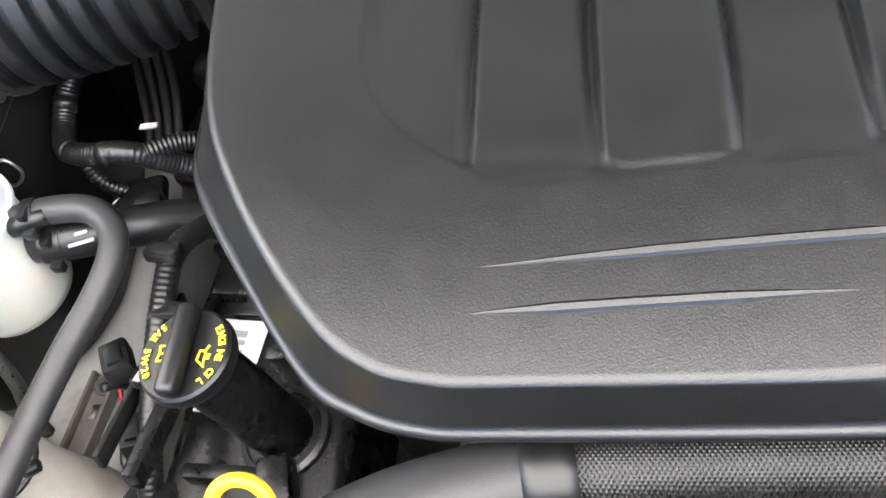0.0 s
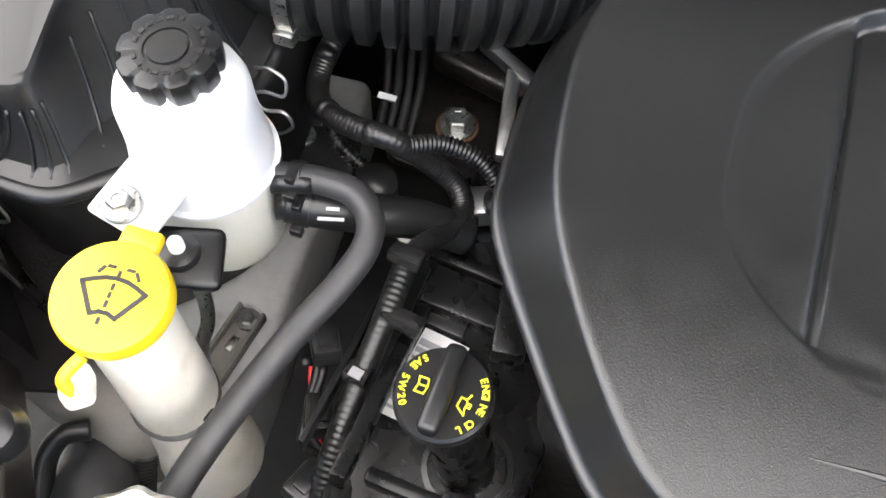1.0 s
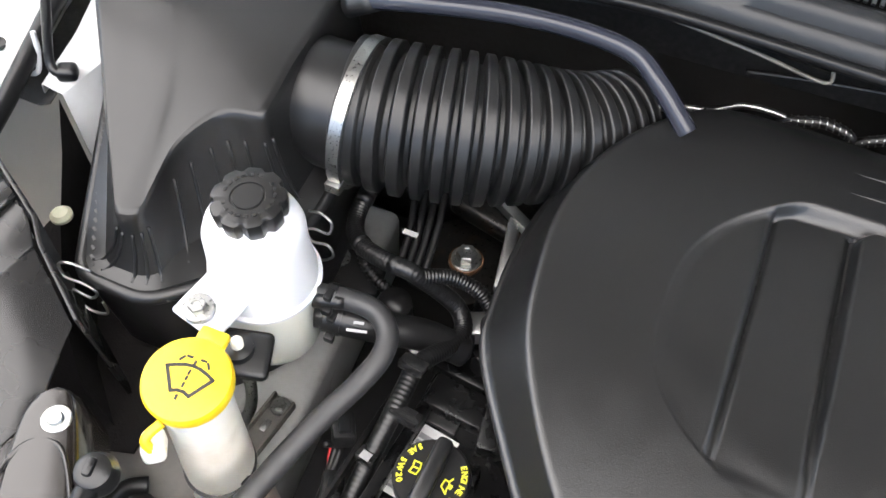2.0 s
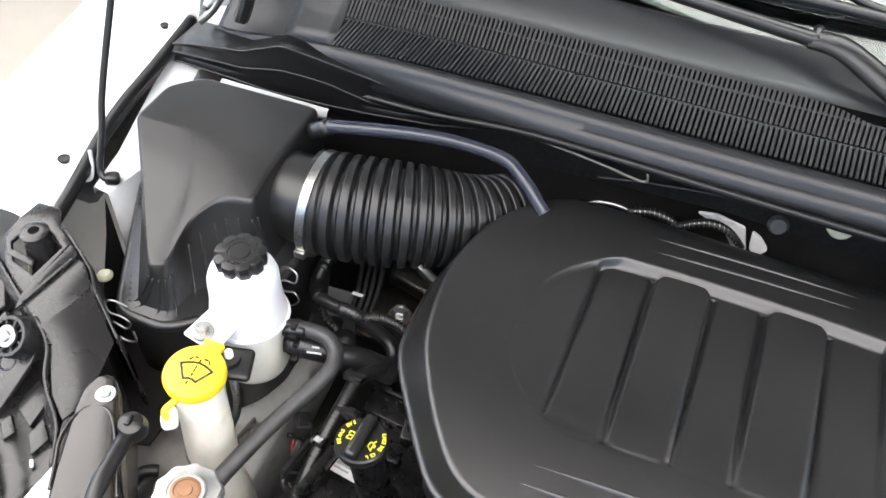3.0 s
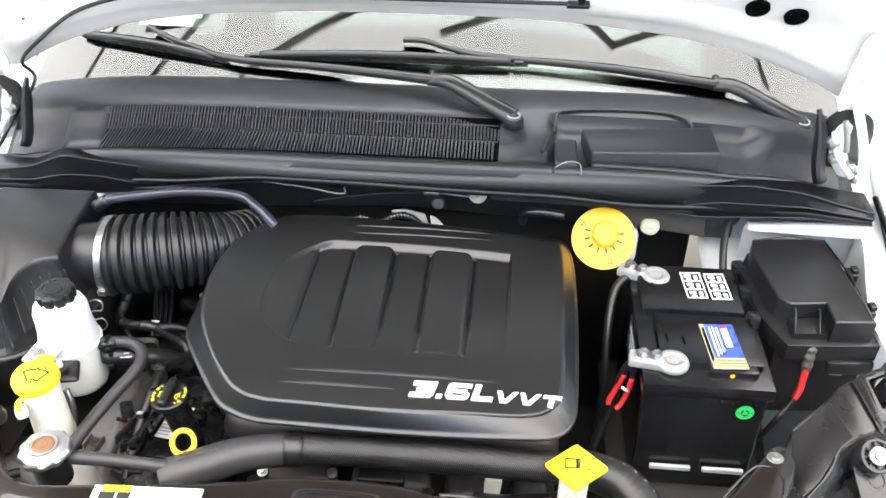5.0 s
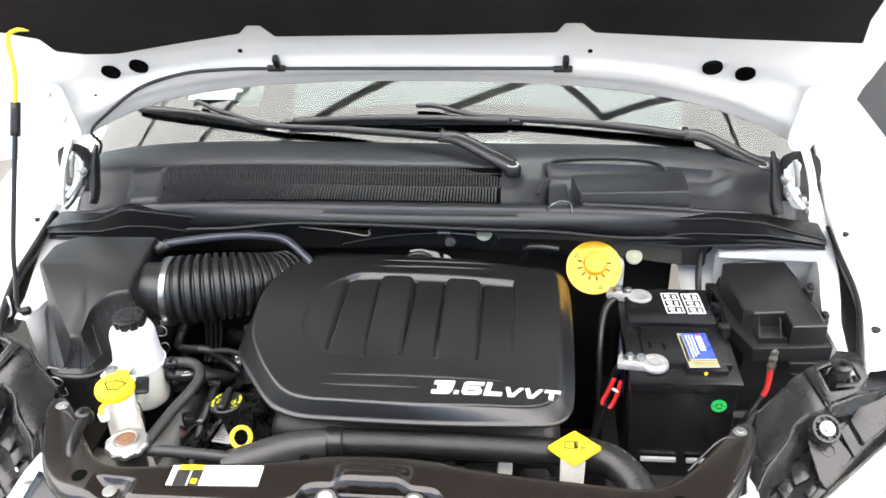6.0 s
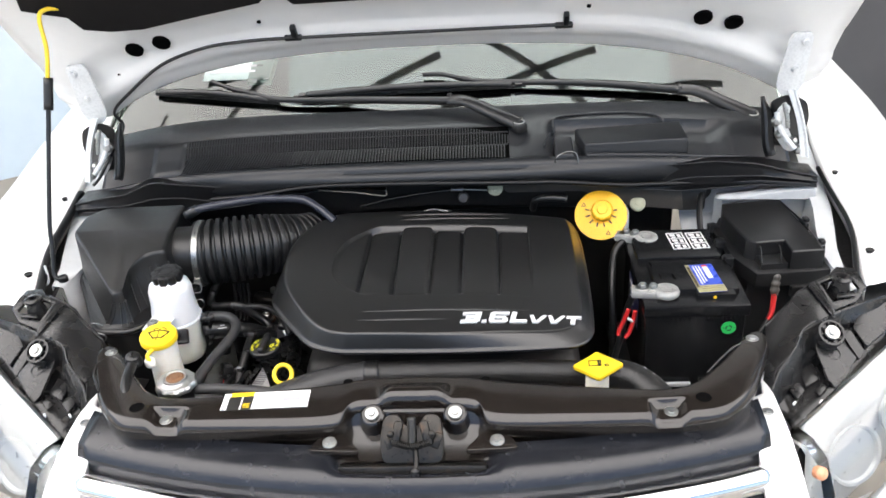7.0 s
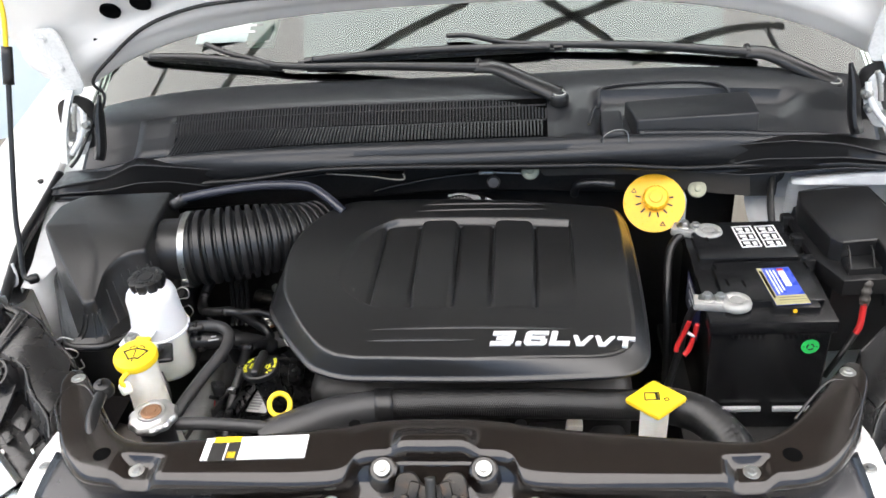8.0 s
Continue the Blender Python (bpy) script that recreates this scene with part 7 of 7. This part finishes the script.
        part("reflector", lathe(bmesh.new(), c, [(0.012, 0), (r * 0.7, 0.018), (r, 0.045), (r + 0.004, 0.046), (r + 0.004, 0.04)], (s * 0.35, -0.8, 0.25), 36), LAMPSILVER, hl, "silvered reflector bowl")
        part("bulb", lathe(bmesh.new(), c, [(0.008, 0.0), (0.008, 0.022), (0.005, 0.03), (0.001, 0.032)], (s * 0.35, -0.8, 0.25), 16), RESERVOIR, hl)
    if s > 0:
        part("side_bulb", lathe(bmesh.new(), (0.547, -0.094, 0.866), [(0.001, -0.003), (0.009, 0.0), (0.0095, 0.010), (0.006, 0.014), (0.001, 0.015)], (0.3, -0.8, 0.4), 20), CORAL, hl, "orange side bulb")
    # bracket that carries the lamp
    lbk = thing("headlamp_bracket", (s * 0.62, 0.15, 0.85), "black plastic headlamp bracket with moulded ribs", "bracket", group="headlamp brackets")
    def facet(name, pts, thick=0.0035, label=""):
        bm = bmesh.new()
        n, c = geometry.normal([Vector(p) for p in pts]), sum((Vector(p) for p in pts), Vector()) / len(pts)
        f = bm.faces.new([bm.verts.new((s * x, y, c.z - (n.x * (x - c.x) + n.y * (y - c.y)) / n.z if abs(n.z) > 0.4 else z)) for x, y, z in pts])
        f.normal_update()
        if f.normal.z < 0 and abs(f.normal.z) > 0.05:
            f.normal_flip()
        return part(name, bm, LAMPBLACK, lbk, label, thick=thick, bevel=0.0012)

    facet("flank", [(0.540, 0.163, 0.935), (0.586, 0.194, 0.960), (0.601, 0.136, 0.953), (0.583, 0.124, 0.950), (0.556, 0.087, 0.930), (0.535, 0.073, 0.915), (0.528, 0.100, 0.913)])
    facet("face", [(0.586, 0.194, 0.9605), (0.600, 0.209, 0.966), (0.618, 0.221, 0.970), (0.633, 0.151, 0.958), (0.601, 0.136, 0.9535)])
    facet("top_strip", [(0.617, 0.220, 0.972), (0.631, 0.226, 0.977), (0.641, 0.158, 0.963), (0.637, 0.142, 0.958), (0.633, 0.150, 0.9595)], 0.005)
    part("edge_roll", tube([(s * 0.6185, 0.220, 0.9725), (s * 0.626, 0.186, 0.967), (s * 0.634, 0.150, 0.9605)], 0.0016, 3, 8), LAMPBLACK, lbk)
    facet("tail", [(0.528, 0.100, 0.914), (0.535, 0.073, 0.9155), (0.518, 0.034, 0.907), (0.512, 0.060, 0.905)])
    # open frame round the post, made of five flat bars
    rim = [(0.631, 0.226, 0.977), (0.659, 0.242, 0.978), (0.677, 0.265, 0.978), (0.706, 0.265, 0.976), (0.706, 0.236, 0.977), (0.709, 0.212, 0.970), (0.684, 0.183, 0.962), (0.641, 0.160, 0.962)]
    mid = [(0.637, 0.219, 0.9755), (0.657, 0.228, 0.9765), (0.672, 0.236, 0.9770), (0.686, 0.236, 0.9760), (0.690, 0.226, 0.9755), (0.696, 0.208, 0.9700), (0.680, 0.190, 0.9640), (0.645, 0.180, 0.9660)]
    bm = bmesh.new()
    o, i = [[bm.verts.new((s * x, y, z)) for x, y, z in row] for row in (rim, mid)]
    for k in range(8):
        bm.faces.new([o[k], o[(k + 1) % 8], i[(k + 1) % 8], i[k]])
    bm.normal_update()
    if sum(f.normal.z for f in bm.faces) < 0:
        bmesh.ops.reverse_faces(bm, faces=bm.faces[:])
    part("post_plate", bm, LAMPBLACK, lbk, thick=0.006, bevel=0.0012)
    facet("brace", [(0.660, 0.200, 0.9660), (0.692, 0.202, 0.9675), (0.690, 0.194, 0.9660), (0.656, 0.192, 0.9645)], 0.004)
    facet("wall", [(0.540, 0.165, 0.934), (0.586, 0.196, 0.959), (0.600, 0.211, 0.965), (0.631, 0.228, 0.976), (0.659, 0.244, 0.976), (0.660, 0.246, 0.82), (0.53, 0.17, 0.80)])
    # the ridge, a steep drop below it, and the sunken floor behind the lamp
    ridge = [(0.518, 0.034, 0.906), (0.536, 0.067, 0.913), (0.556, 0.085, 0.930), (0.570, 0.101, 0.940), (0.583, 0.124, 0.950), (0.613, 0.144, 0.954), (0.641, 0.156, 0.960), (0.684, 0.180, 0.960), (0.745, 0.212, 0.956)]
    foot = [(0.529, 0.036, 0.872), (0.551, 0.061, 0.873), (0.576, 0.082, 0.880), (0.593, 0.106, 0.886), (0.608, 0.129, 0.893), (0.624, 0.140, 0.902), (0.665, 0.165, 0.918), (0.696, 0.178, 0.926), (0.750, 0.202, 0.934)]
    floor_line = [(0.538, 0.010, 0.868), (0.556, 0.030, 0.870), (0.590, 0.056, 0.876), (0.612, 0.078, 0.884), (0.634, 0.098, 0.890), (0.660, 0.124, 0.898), (0.688, 0.148, 0.906), (0.722, 0.166, 0.914), (0.756, 0.186, 0.922)]
    lip = [(0.537, -0.014, 0.874), (0.560, 0.004, 0.878), (0.590, 0.030, 0.883), (0.614, 0.051, 0.887), (0.632, 0.067, 0.890), (0.660, 0.091, 0.894), (0.688, 0.116, 0.898), (0.722, 0.146, 0.904), (0.758, 0.178, 0.910)]
    top = [(x + 0.002, y - 0.002, z - 0.003) for x, y, z in ridge]
    bm = loft(bmesh.new(), [[(s * x, y, z) for x, y, z in row] for row in (ridge, top, foot, floor_line, lip)])
    if sum(f.normal.z for f in bm.faces) < 0:
        bmesh.ops.reverse_faces(bm, faces=bm.faces[:])
    part("front_face", bm, LAMPBLACK, lbk, smooth=42, thick=0.003)
    part("edge_roll", tube([(s * x, y - 0.001, z + 0.001) for x, y, z in ridge[:6]], 0.0022, 3, 8), LAMPBLACK, lbk)
    # tongue below the screw with its blind hole, shelf behind the lamp, low pads on the floor
    facet("tongue", [(0.603, 0.126, 0.928), (0.605, 0.106, 0.917), (0.612, 0.069, 0.898), (0.622, 0.055, 0.890), (0.664, 0.104, 0.908), (0.648, 0.126, 0.928)], 0.006)
    part("blind_hole", lathe(bmesh.new(), (s * 0.631, 0.108, 0.9165), [(0.0105, -0.004), (0.0105, 0.001), (0.0085, 0.0015), (0.0075, -0.001), (0.0035, -0.001), (0.003, 0.0005), (0.001, 0.0005)], (s * 0.1, -0.5, 0.85), 24), LAMPBLACK, lbk)
    facet("shelf", [(0.674, 0.158, 0.934), (0.699, 0.193, 0.945), (0.745, 0.210, 0.949), (0.728, 0.157, 0.929), (0.687, 0.126, 0.911)], 0.012)
    facet("shelf", [(0.654, 0.141, 0.926), (0.668, 0.152, 0.930), (0.683, 0.120, 0.910), (0.670, 0.108, 0.904)], 0.006)
    facet("pad", [(0.579, 0.100, 0.893), (0.602, 0.112, 0.898), (0.604, 0.080, 0.890), (0.580, 0.068, 0.886)], 0.010)
    facet("pad", [(0.556, 0.066, 0.882), (0.574, 0.082, 0.887), (0.577, 0.062, 0.883), (0.562, 0.046, 0.879)], 0.008)
    facet("pad", [(0.588, 0.058, 0.886), (0.604, 0.072, 0.890), (0.608, 0.060, 0.888), (0.594, 0.046, 0.885)], 0.006)
    for x, y, z in ((0.556, 0.040, 0.8765), (0.590, 0.030, 0.886)):
        bm = bmesh.new()
        box(bm, (s * x, y, z), (0.0035, 0.008, 0.003), pose(0, 0, 0, 10, 0, -s * 40), 0.0008)
        part("clip", bm, RESERVOIR, lbk, "small pale clip")
    part("post", lathe(bmesh.new(), (s * 0.670, 0.222, 0.935), [(0.022, 0), (0.015, 0.032), (0.0120, 0.044), (0.0150, 0.046), (0.0150, 0.050), (0.011, 0.052), (0.006, 0.052), (0.005, 0.044)], (0, -0.06, 1), 28), LAMPBLACK, lbk)
    part("boss", lathe(bmesh.new(), (s * 0.624, 0.122, 0.942), [(0.022, -0.03), (0.022, 0.004), (0.020, 0.010), (0.017, 0.010), (0.0165, 0.004), (0.010, 0.004)], (s * 0.1, -0.62, 0.78), 32), LAMPBLACK, lbk)
    for k in range(8):
        a = k * math.pi / 4
        m = Matrix.Translation((s * 0.624, 0.122, 0.942)) @ turned((s * 0.1, -0.62, 0.78))
        bm = bmesh.new()
        box(bm, m @ Vector((0.0135 * math.cos(a), 0.0135 * math.sin(a), 0.006)), (0.007, 0.0015, 0.006), m.to_quaternion().to_matrix().to_4x4() @ pose(0, 0, 0, 0, 0, math.degrees(a)), 0.0)
        part("rib", bm, LAMPBLACK, lbk)
    bolt(lbk, (s * 0.625, 0.1145, 0.951), (s * 0.1, -0.62, 0.78), SCREW, 1.15)

# bumper and body below the lamps
bp = thing("front_bumper", (0, -0.25, 0.5), "white painted front bumper", "bumper")
secs = []
for x in np.linspace(-0.95, 0.95, 40):
    k = 0.10 * (x / 0.5) ** 2 if abs(x) < 0.5 else 0.10 + 0.55 * (abs(x) - 0.5)
    zt = 0.58 + 0.12 * step(0.45, 0.55, abs(x))
    secs.append([(x, -0.17 + k, zt), (x, -0.22 + k, zt - 0.01), (x, -0.25 + k, zt - 0.08), (x, -0.24 + k, 0.25)])
sheet("skin", secs, WHITE, bp)


# ---- wiring and small parts beside the engine ----
lo = thing("wiring_loom", (-0.36, 0.34, 0.85), "black taped wiring loom looping beside the engine", "wiring")
loom = [(-0.410, 0.425, 0.905), (-0.423, 0.392, 0.888), (-0.423, 0.366, 0.878), (-0.408, 0.343, 0.884), (-0.380, 0.330, 0.892), (-0.355, 0.328, 0.893), (-0.332, 0.336, 0.868), (-0.314, 0.336, 0.852), (-0.304, 0.322, 0.845), (-0.309, 0.298, 0.852), (-0.318, 0.275, 0.864), (-0.322, 0.258, 0.866)]
part("loom", conduit(loom, 0.0078, 0.0032, 0.035, 14), PLASTIC, lo)
line = evenly(spline(loom, 12), 0.0105)
for i in (4, 9, 13):
    part("tape", sweep(bmesh.new(), [line[i], line[i].lerp(line[i + 1], 0.8)], 0.0083, 12), RUBBER, lo)
track = [(-0.322, 0.262, 0.866), (-0.3225, 0.228, 0.860), (-0.324, 0.206, 0.852), (-0.326, 0.186, 0.842), (-0.328, 0.150, 0.825), (-0.330, 0.115, 0.80)]
part("sleeve", conduit(track, 0.0076, 0.0040, 0.045, 14), PLASTIC, lo, "ribbed black sleeve")
part("branch", conduit([(-0.345, 0.331, 0.888), (-0.325, 0.345, 0.880), (-0.300, 0.348, 0.868), (-0.280, 0.335, 0.855), (-0.266, 0.312, 0.840)], 0.0060, 0.0032, 0.20, 12), PLASTIC, lo, "ribbed black branch")
part("branch", conduit([(-0.412, 0.352, 0.868), (-0.398, 0.338, 0.856), (-0.375, 0.330, 0.848)], 0.005, 0.0036, 0.24, 10), PLASTIC, lo)
for c, w in (((-0.322, 0.262, 0.874), 0.022), ((-0.312, 0.226, 0.862), 0.026), ((-0.327, 0.190, 0.850), 0.016)):
    part("clip", box(bmesh.new(), c, (w, 0.013, 0.009), pose(0, 0, 0, -18, 0, -8), 0.002), LAMPBLACK, lo, "grey plastic clip")
part("tag", box(bmesh.new(), (-0.327, 0.188, 0.8555), (0.008, 0.007, 0.0012), pose(0, 0, 0, -18, 0, -8), 0.0), GREYINK, lo, "small pale tag")
part("track", box(bmesh.new(), (-0.311, 0.196, 0.838), (0.010, 0.150, 0.014), pose(0, 0, 0, -16, 0, -2), 0.002), ENGINEBLACK, lo, "black wiring channel")
part("track", box(bmesh.new(), (-0.339, 0.200, 0.835), (0.004, 0.130, 0.012), pose(0, 0, 0, -16, 0, -2), 0.001), PLASTIC, lo)
for k in range(3):
    part("wire", tube([(-0.352 - 0.006 * k, 0.214 - 0.012 * k, 0.838), (-0.362 + 0.004 * k, 0.195, 0.822), (-0.352, 0.172 - 0.01 * k, 0.812), (-0.338, 0.150, 0.800)], 0.003 if k else 0.0013, 6, 8), RUBBER if k else RED, lo)
for x, y, z, a in ((-0.355, 0.205, 0.842, 30), (-0.347, 0.168, 0.815, 20), (-0.340, 0.128, 0.805, -20), (-0.318, 0.125, 0.810, 10)):
    bm = bmesh.new()
    box(bm, (x, y, z), (0.018, 0.026, 0.016), pose(0, 0, 0, -10, 8, a), 0.003)
    box(bm, (x + 0.002, y, z + 0.009), (0.010, 0.014, 0.004), pose(0, 0, 0, -10, 8, a), 0.001)
    part("connector", bm, PLASTIC, lo, "black plug connector")
part("flat_cable", tube([(-0.405, 0.46, 0.862), (-0.396, 0.43, 0.850), (-0.388, 0.400, 0.838), (-0.385, 0.375, 0.830)], 0.0035, 6, 8), RUBBER, lo)
for k in range(1, 4):
    part("flat_cable", tube([(-0.405 + 0.009 * k, 0.46, 0.862), (-0.396 + 0.009 * k, 0.43, 0.850), (-0.388 + 0.008 * k, 0.400, 0.838), (-0.385 + 0.008 * k, 0.375, 0.830)], 0.0035, 6, 8), RUBBER, lo)
part("tag", box(bmesh.new(), (-0.386, 0.398, 0.842), (0.014, 0.005, 0.0015), None, 0.0), PAPER, lo)

mo_ = thing("engine_mount", (-0.34, 0.41, 0.75), "dark metal engine mount plate with a large bolt", "engine mount")
pts = round_off([(-0.385, 0.375), (-0.318, 0.368), (-0.296, 0.400), (-0.300, 0.452), (-0.345, 0.470), (-0.378, 0.452)], 0.016)
part("plate", prism(bmesh.new(), [(q.x, q.y) for q in pts], 0.796, 0.804, 0.003), STEEL, mo_)
part("washer", lathe(bmesh.new(), (-0.337, 0.416, 0.804), [(0.0165, 0), (0.0165, 0.003), (0.013, 0.0035)], seg=28), BRONZE, mo_, "brassy washer")
bolt(mo_, (-0.337, 0.416, 0.8085), (0, 0, 1), BOLT_BIG, 1.15)
part("arm", box(bmesh.new(), (-0.330, 0.462, 0.820), (0.085, 0.028, 0.026), pose(0, 0, 0, 0, 8, -8), 0.010, 3), STEEL, mo_)
sb = thing("small_bracket", (-0.458, 0.39, 0.74), "dark bracket with a bolt below the intake hose", "bracket")
part("plate", box(bmesh.new(), (-0.445, 0.385, 0.762), (0.070, 0.050, 0.014), pose(0, 0, 0, 0, 0, 12), 0.006), SHADE, sb)
bolt(sb, (-0.458, 0.392, 0.771), (0, 0, 1), BOLT)
al = thing("aluminium_bracket", (-0.30, 0.42, 0.78), "bright cast aluminium bracket beside the engine", "bracket")
part("strip", box(bmesh.new(), (-0.301, 0.424, 0.832), (0.011, 0.085, 0.012), pose(0, 0, 0, 6, 0, 10), 0.003), ALU, al)
part("strip", box(bmesh.new(), (-0.312, 0.462, 0.838), (0.055, 0.012, 0.012), pose(0, 0, 0, 0, 4, -28), 0.003), ALU, al)
part("strip", box(bmesh.new(), (-0.283, 0.448, 0.836), (0.010, 0.050, 0.012), pose(0, 0, 0, 0, 0, -12), 0.003), ALU, al)
part("rubber_cap", lathe(bmesh.new(), (-0.278, 0.405, 0.815), [(0.020, 0), (0.021, 0.012), (0.017, 0.022), (0.008, 0.026), (0.001, 0.026)], (0.1, -0.2, 1), 28), RUBBER, al, "black rubber cap")
sn = thing("sensor_plug", (-0.29, 0.34, 0.81), "grey sensor plug with a black bolt head", "sensor")
part("body", box(bmesh.new(), (-0.292, 0.342, 0.828), (0.030, 0.024, 0.020), pose(0, 0, 0, 0, 0, 25), 0.004), ALU, sn)
part("head", lathe(bmesh.new(), (-0.284, 0.338, 0.838), [(0.010, 0), (0.010, 0.008), (0.007, 0.011), (0.001, 0.0115)], seg=20), PLASTIC, sn, "black head")
part("pin", box(bmesh.new(), (-0.276, 0.318, 0.838), (0.005, 0.016, 0.005), pose(0, 0, 0, 0, 0, 30), 0.001), PAPER, sn, "white tab")
part("pipe", tube([(-0.345, 0.303, 0.838), (-0.320, 0.312, 0.835), (-0.295, 0.320, 0.828)], 0.011, 6, 16), PLASTIC, sn)
part("ring", lathe(bmesh.new(), (-0.334, 0.299, 0.838), [(0.009, 0), (0.009, 0.002), (0.006, 0.003), (0.005, 0.0)], (0, -0.2, 1), 24), ZINC, sn, "zinc ring")
# connector on the beam end
cn = thing("lamp_connector", (-0.455, 0.076, 0.95), "black electrical connector on the beam end", "connector")
part("body", lathe(bmesh.new(), (-0.458, 0.080, 0.948), [(0.013, 0), (0.014, 0.006), (0.012, 0.010), (0.011, 0.016), (0.008, 0.018)], (0.1, -0.1, 1), 24), PLASTIC, cn)
part("latch", box(bmesh.new(), (-0.458, 0.079, 0.966), (0.006, 0.012, 0.006), pose(0, 0, 0, 0, 0, 10), 0.002), PLASTIC, cn)
part("lead", tube([(-0.458, 0.074, 0.952), (-0.452, 0.050, 0.957), (-0.446, 0.020, 0.958), (-0.436, -0.008, 0.950), (-0.420, -0.022, 0.930), (-0.412, -0.028, 0.900)], 0.0078, 8, 12), PLASTIC, cn, "flat black lead")
nudge(cn, 0.009, -0.004, 0.0)
tagged(part("drain_hose", conduit([(-0.456, 0.124, 0.770), (-0.461, 0.113, 0.745), (-0.464, 0.101, 0.715), (-0.466, 0.090, 0.670)], 0.0105, 0.0045, 0.16, 14), RUBBER), "ribbed black hose below the washer bottle", "hose")
dk = thing("air_duct", (-0.48, 0.08, 0.74), "dull black rubber air duct beside the radiator", "duct")
part("duct", tube([(-0.488, 0.120, 0.735), (-0.482, 0.104, 0.756), (-0.474, 0.080, 0.762), (-0.470, 0.040, 0.745), (-0.468, 0.010, 0.72)], 0.026, 6, 24), HOSE, dk)
part("lip", tube([(-0.484, 0.118, 0.795), (-0.497, 0.109, 0.797), (-0.504, 0.096, 0.788), (-0.502, 0.080, 0.778), (-0.496, 0.060, 0.765)], 0.0070, 6, 12), RUBBER, dk)
# print on the hoses
HOSEPRINT = paint("faint_hose_print", (0.022, 0.022, 0.022), (0.035, 0.035, 0.035), 0.5, patch=60)
pr = [(-0.215, 0.0), (-0.196, 0.006), (-0.178, 0.012), (-0.160, 0.018)]
for k, (x, dy) in enumerate(pr):
    m = Matrix.Translation((x, 0.060 + 0.5 * (x + 0.22) + 0.004, 0.9115)) @ pose(0, 0, 0, 22, -4, 26)
    part("print", box(bmesh.new(), m.translation, (0.008, 0.0022, 0.0006), m.to_quaternion().to_matrix().to_4x4(), 0.0), HOSEPRINT, rh)
for k in range(2):
    m = Matrix.Translation((-0.372 + 0.001 * k, 0.270 - 0.006 * k, 0.8895 - 0.002 * k)) @ pose(0, 0, 0, 20, 4, 18)
    part("print", box(bmesh.new(), m.translation, (0.016 - 0.008 * (1 - k), 0.0022, 0.0006), m.to_quaternion().to_matrix().to_4x4(), 0.0), GREYINK, h2)
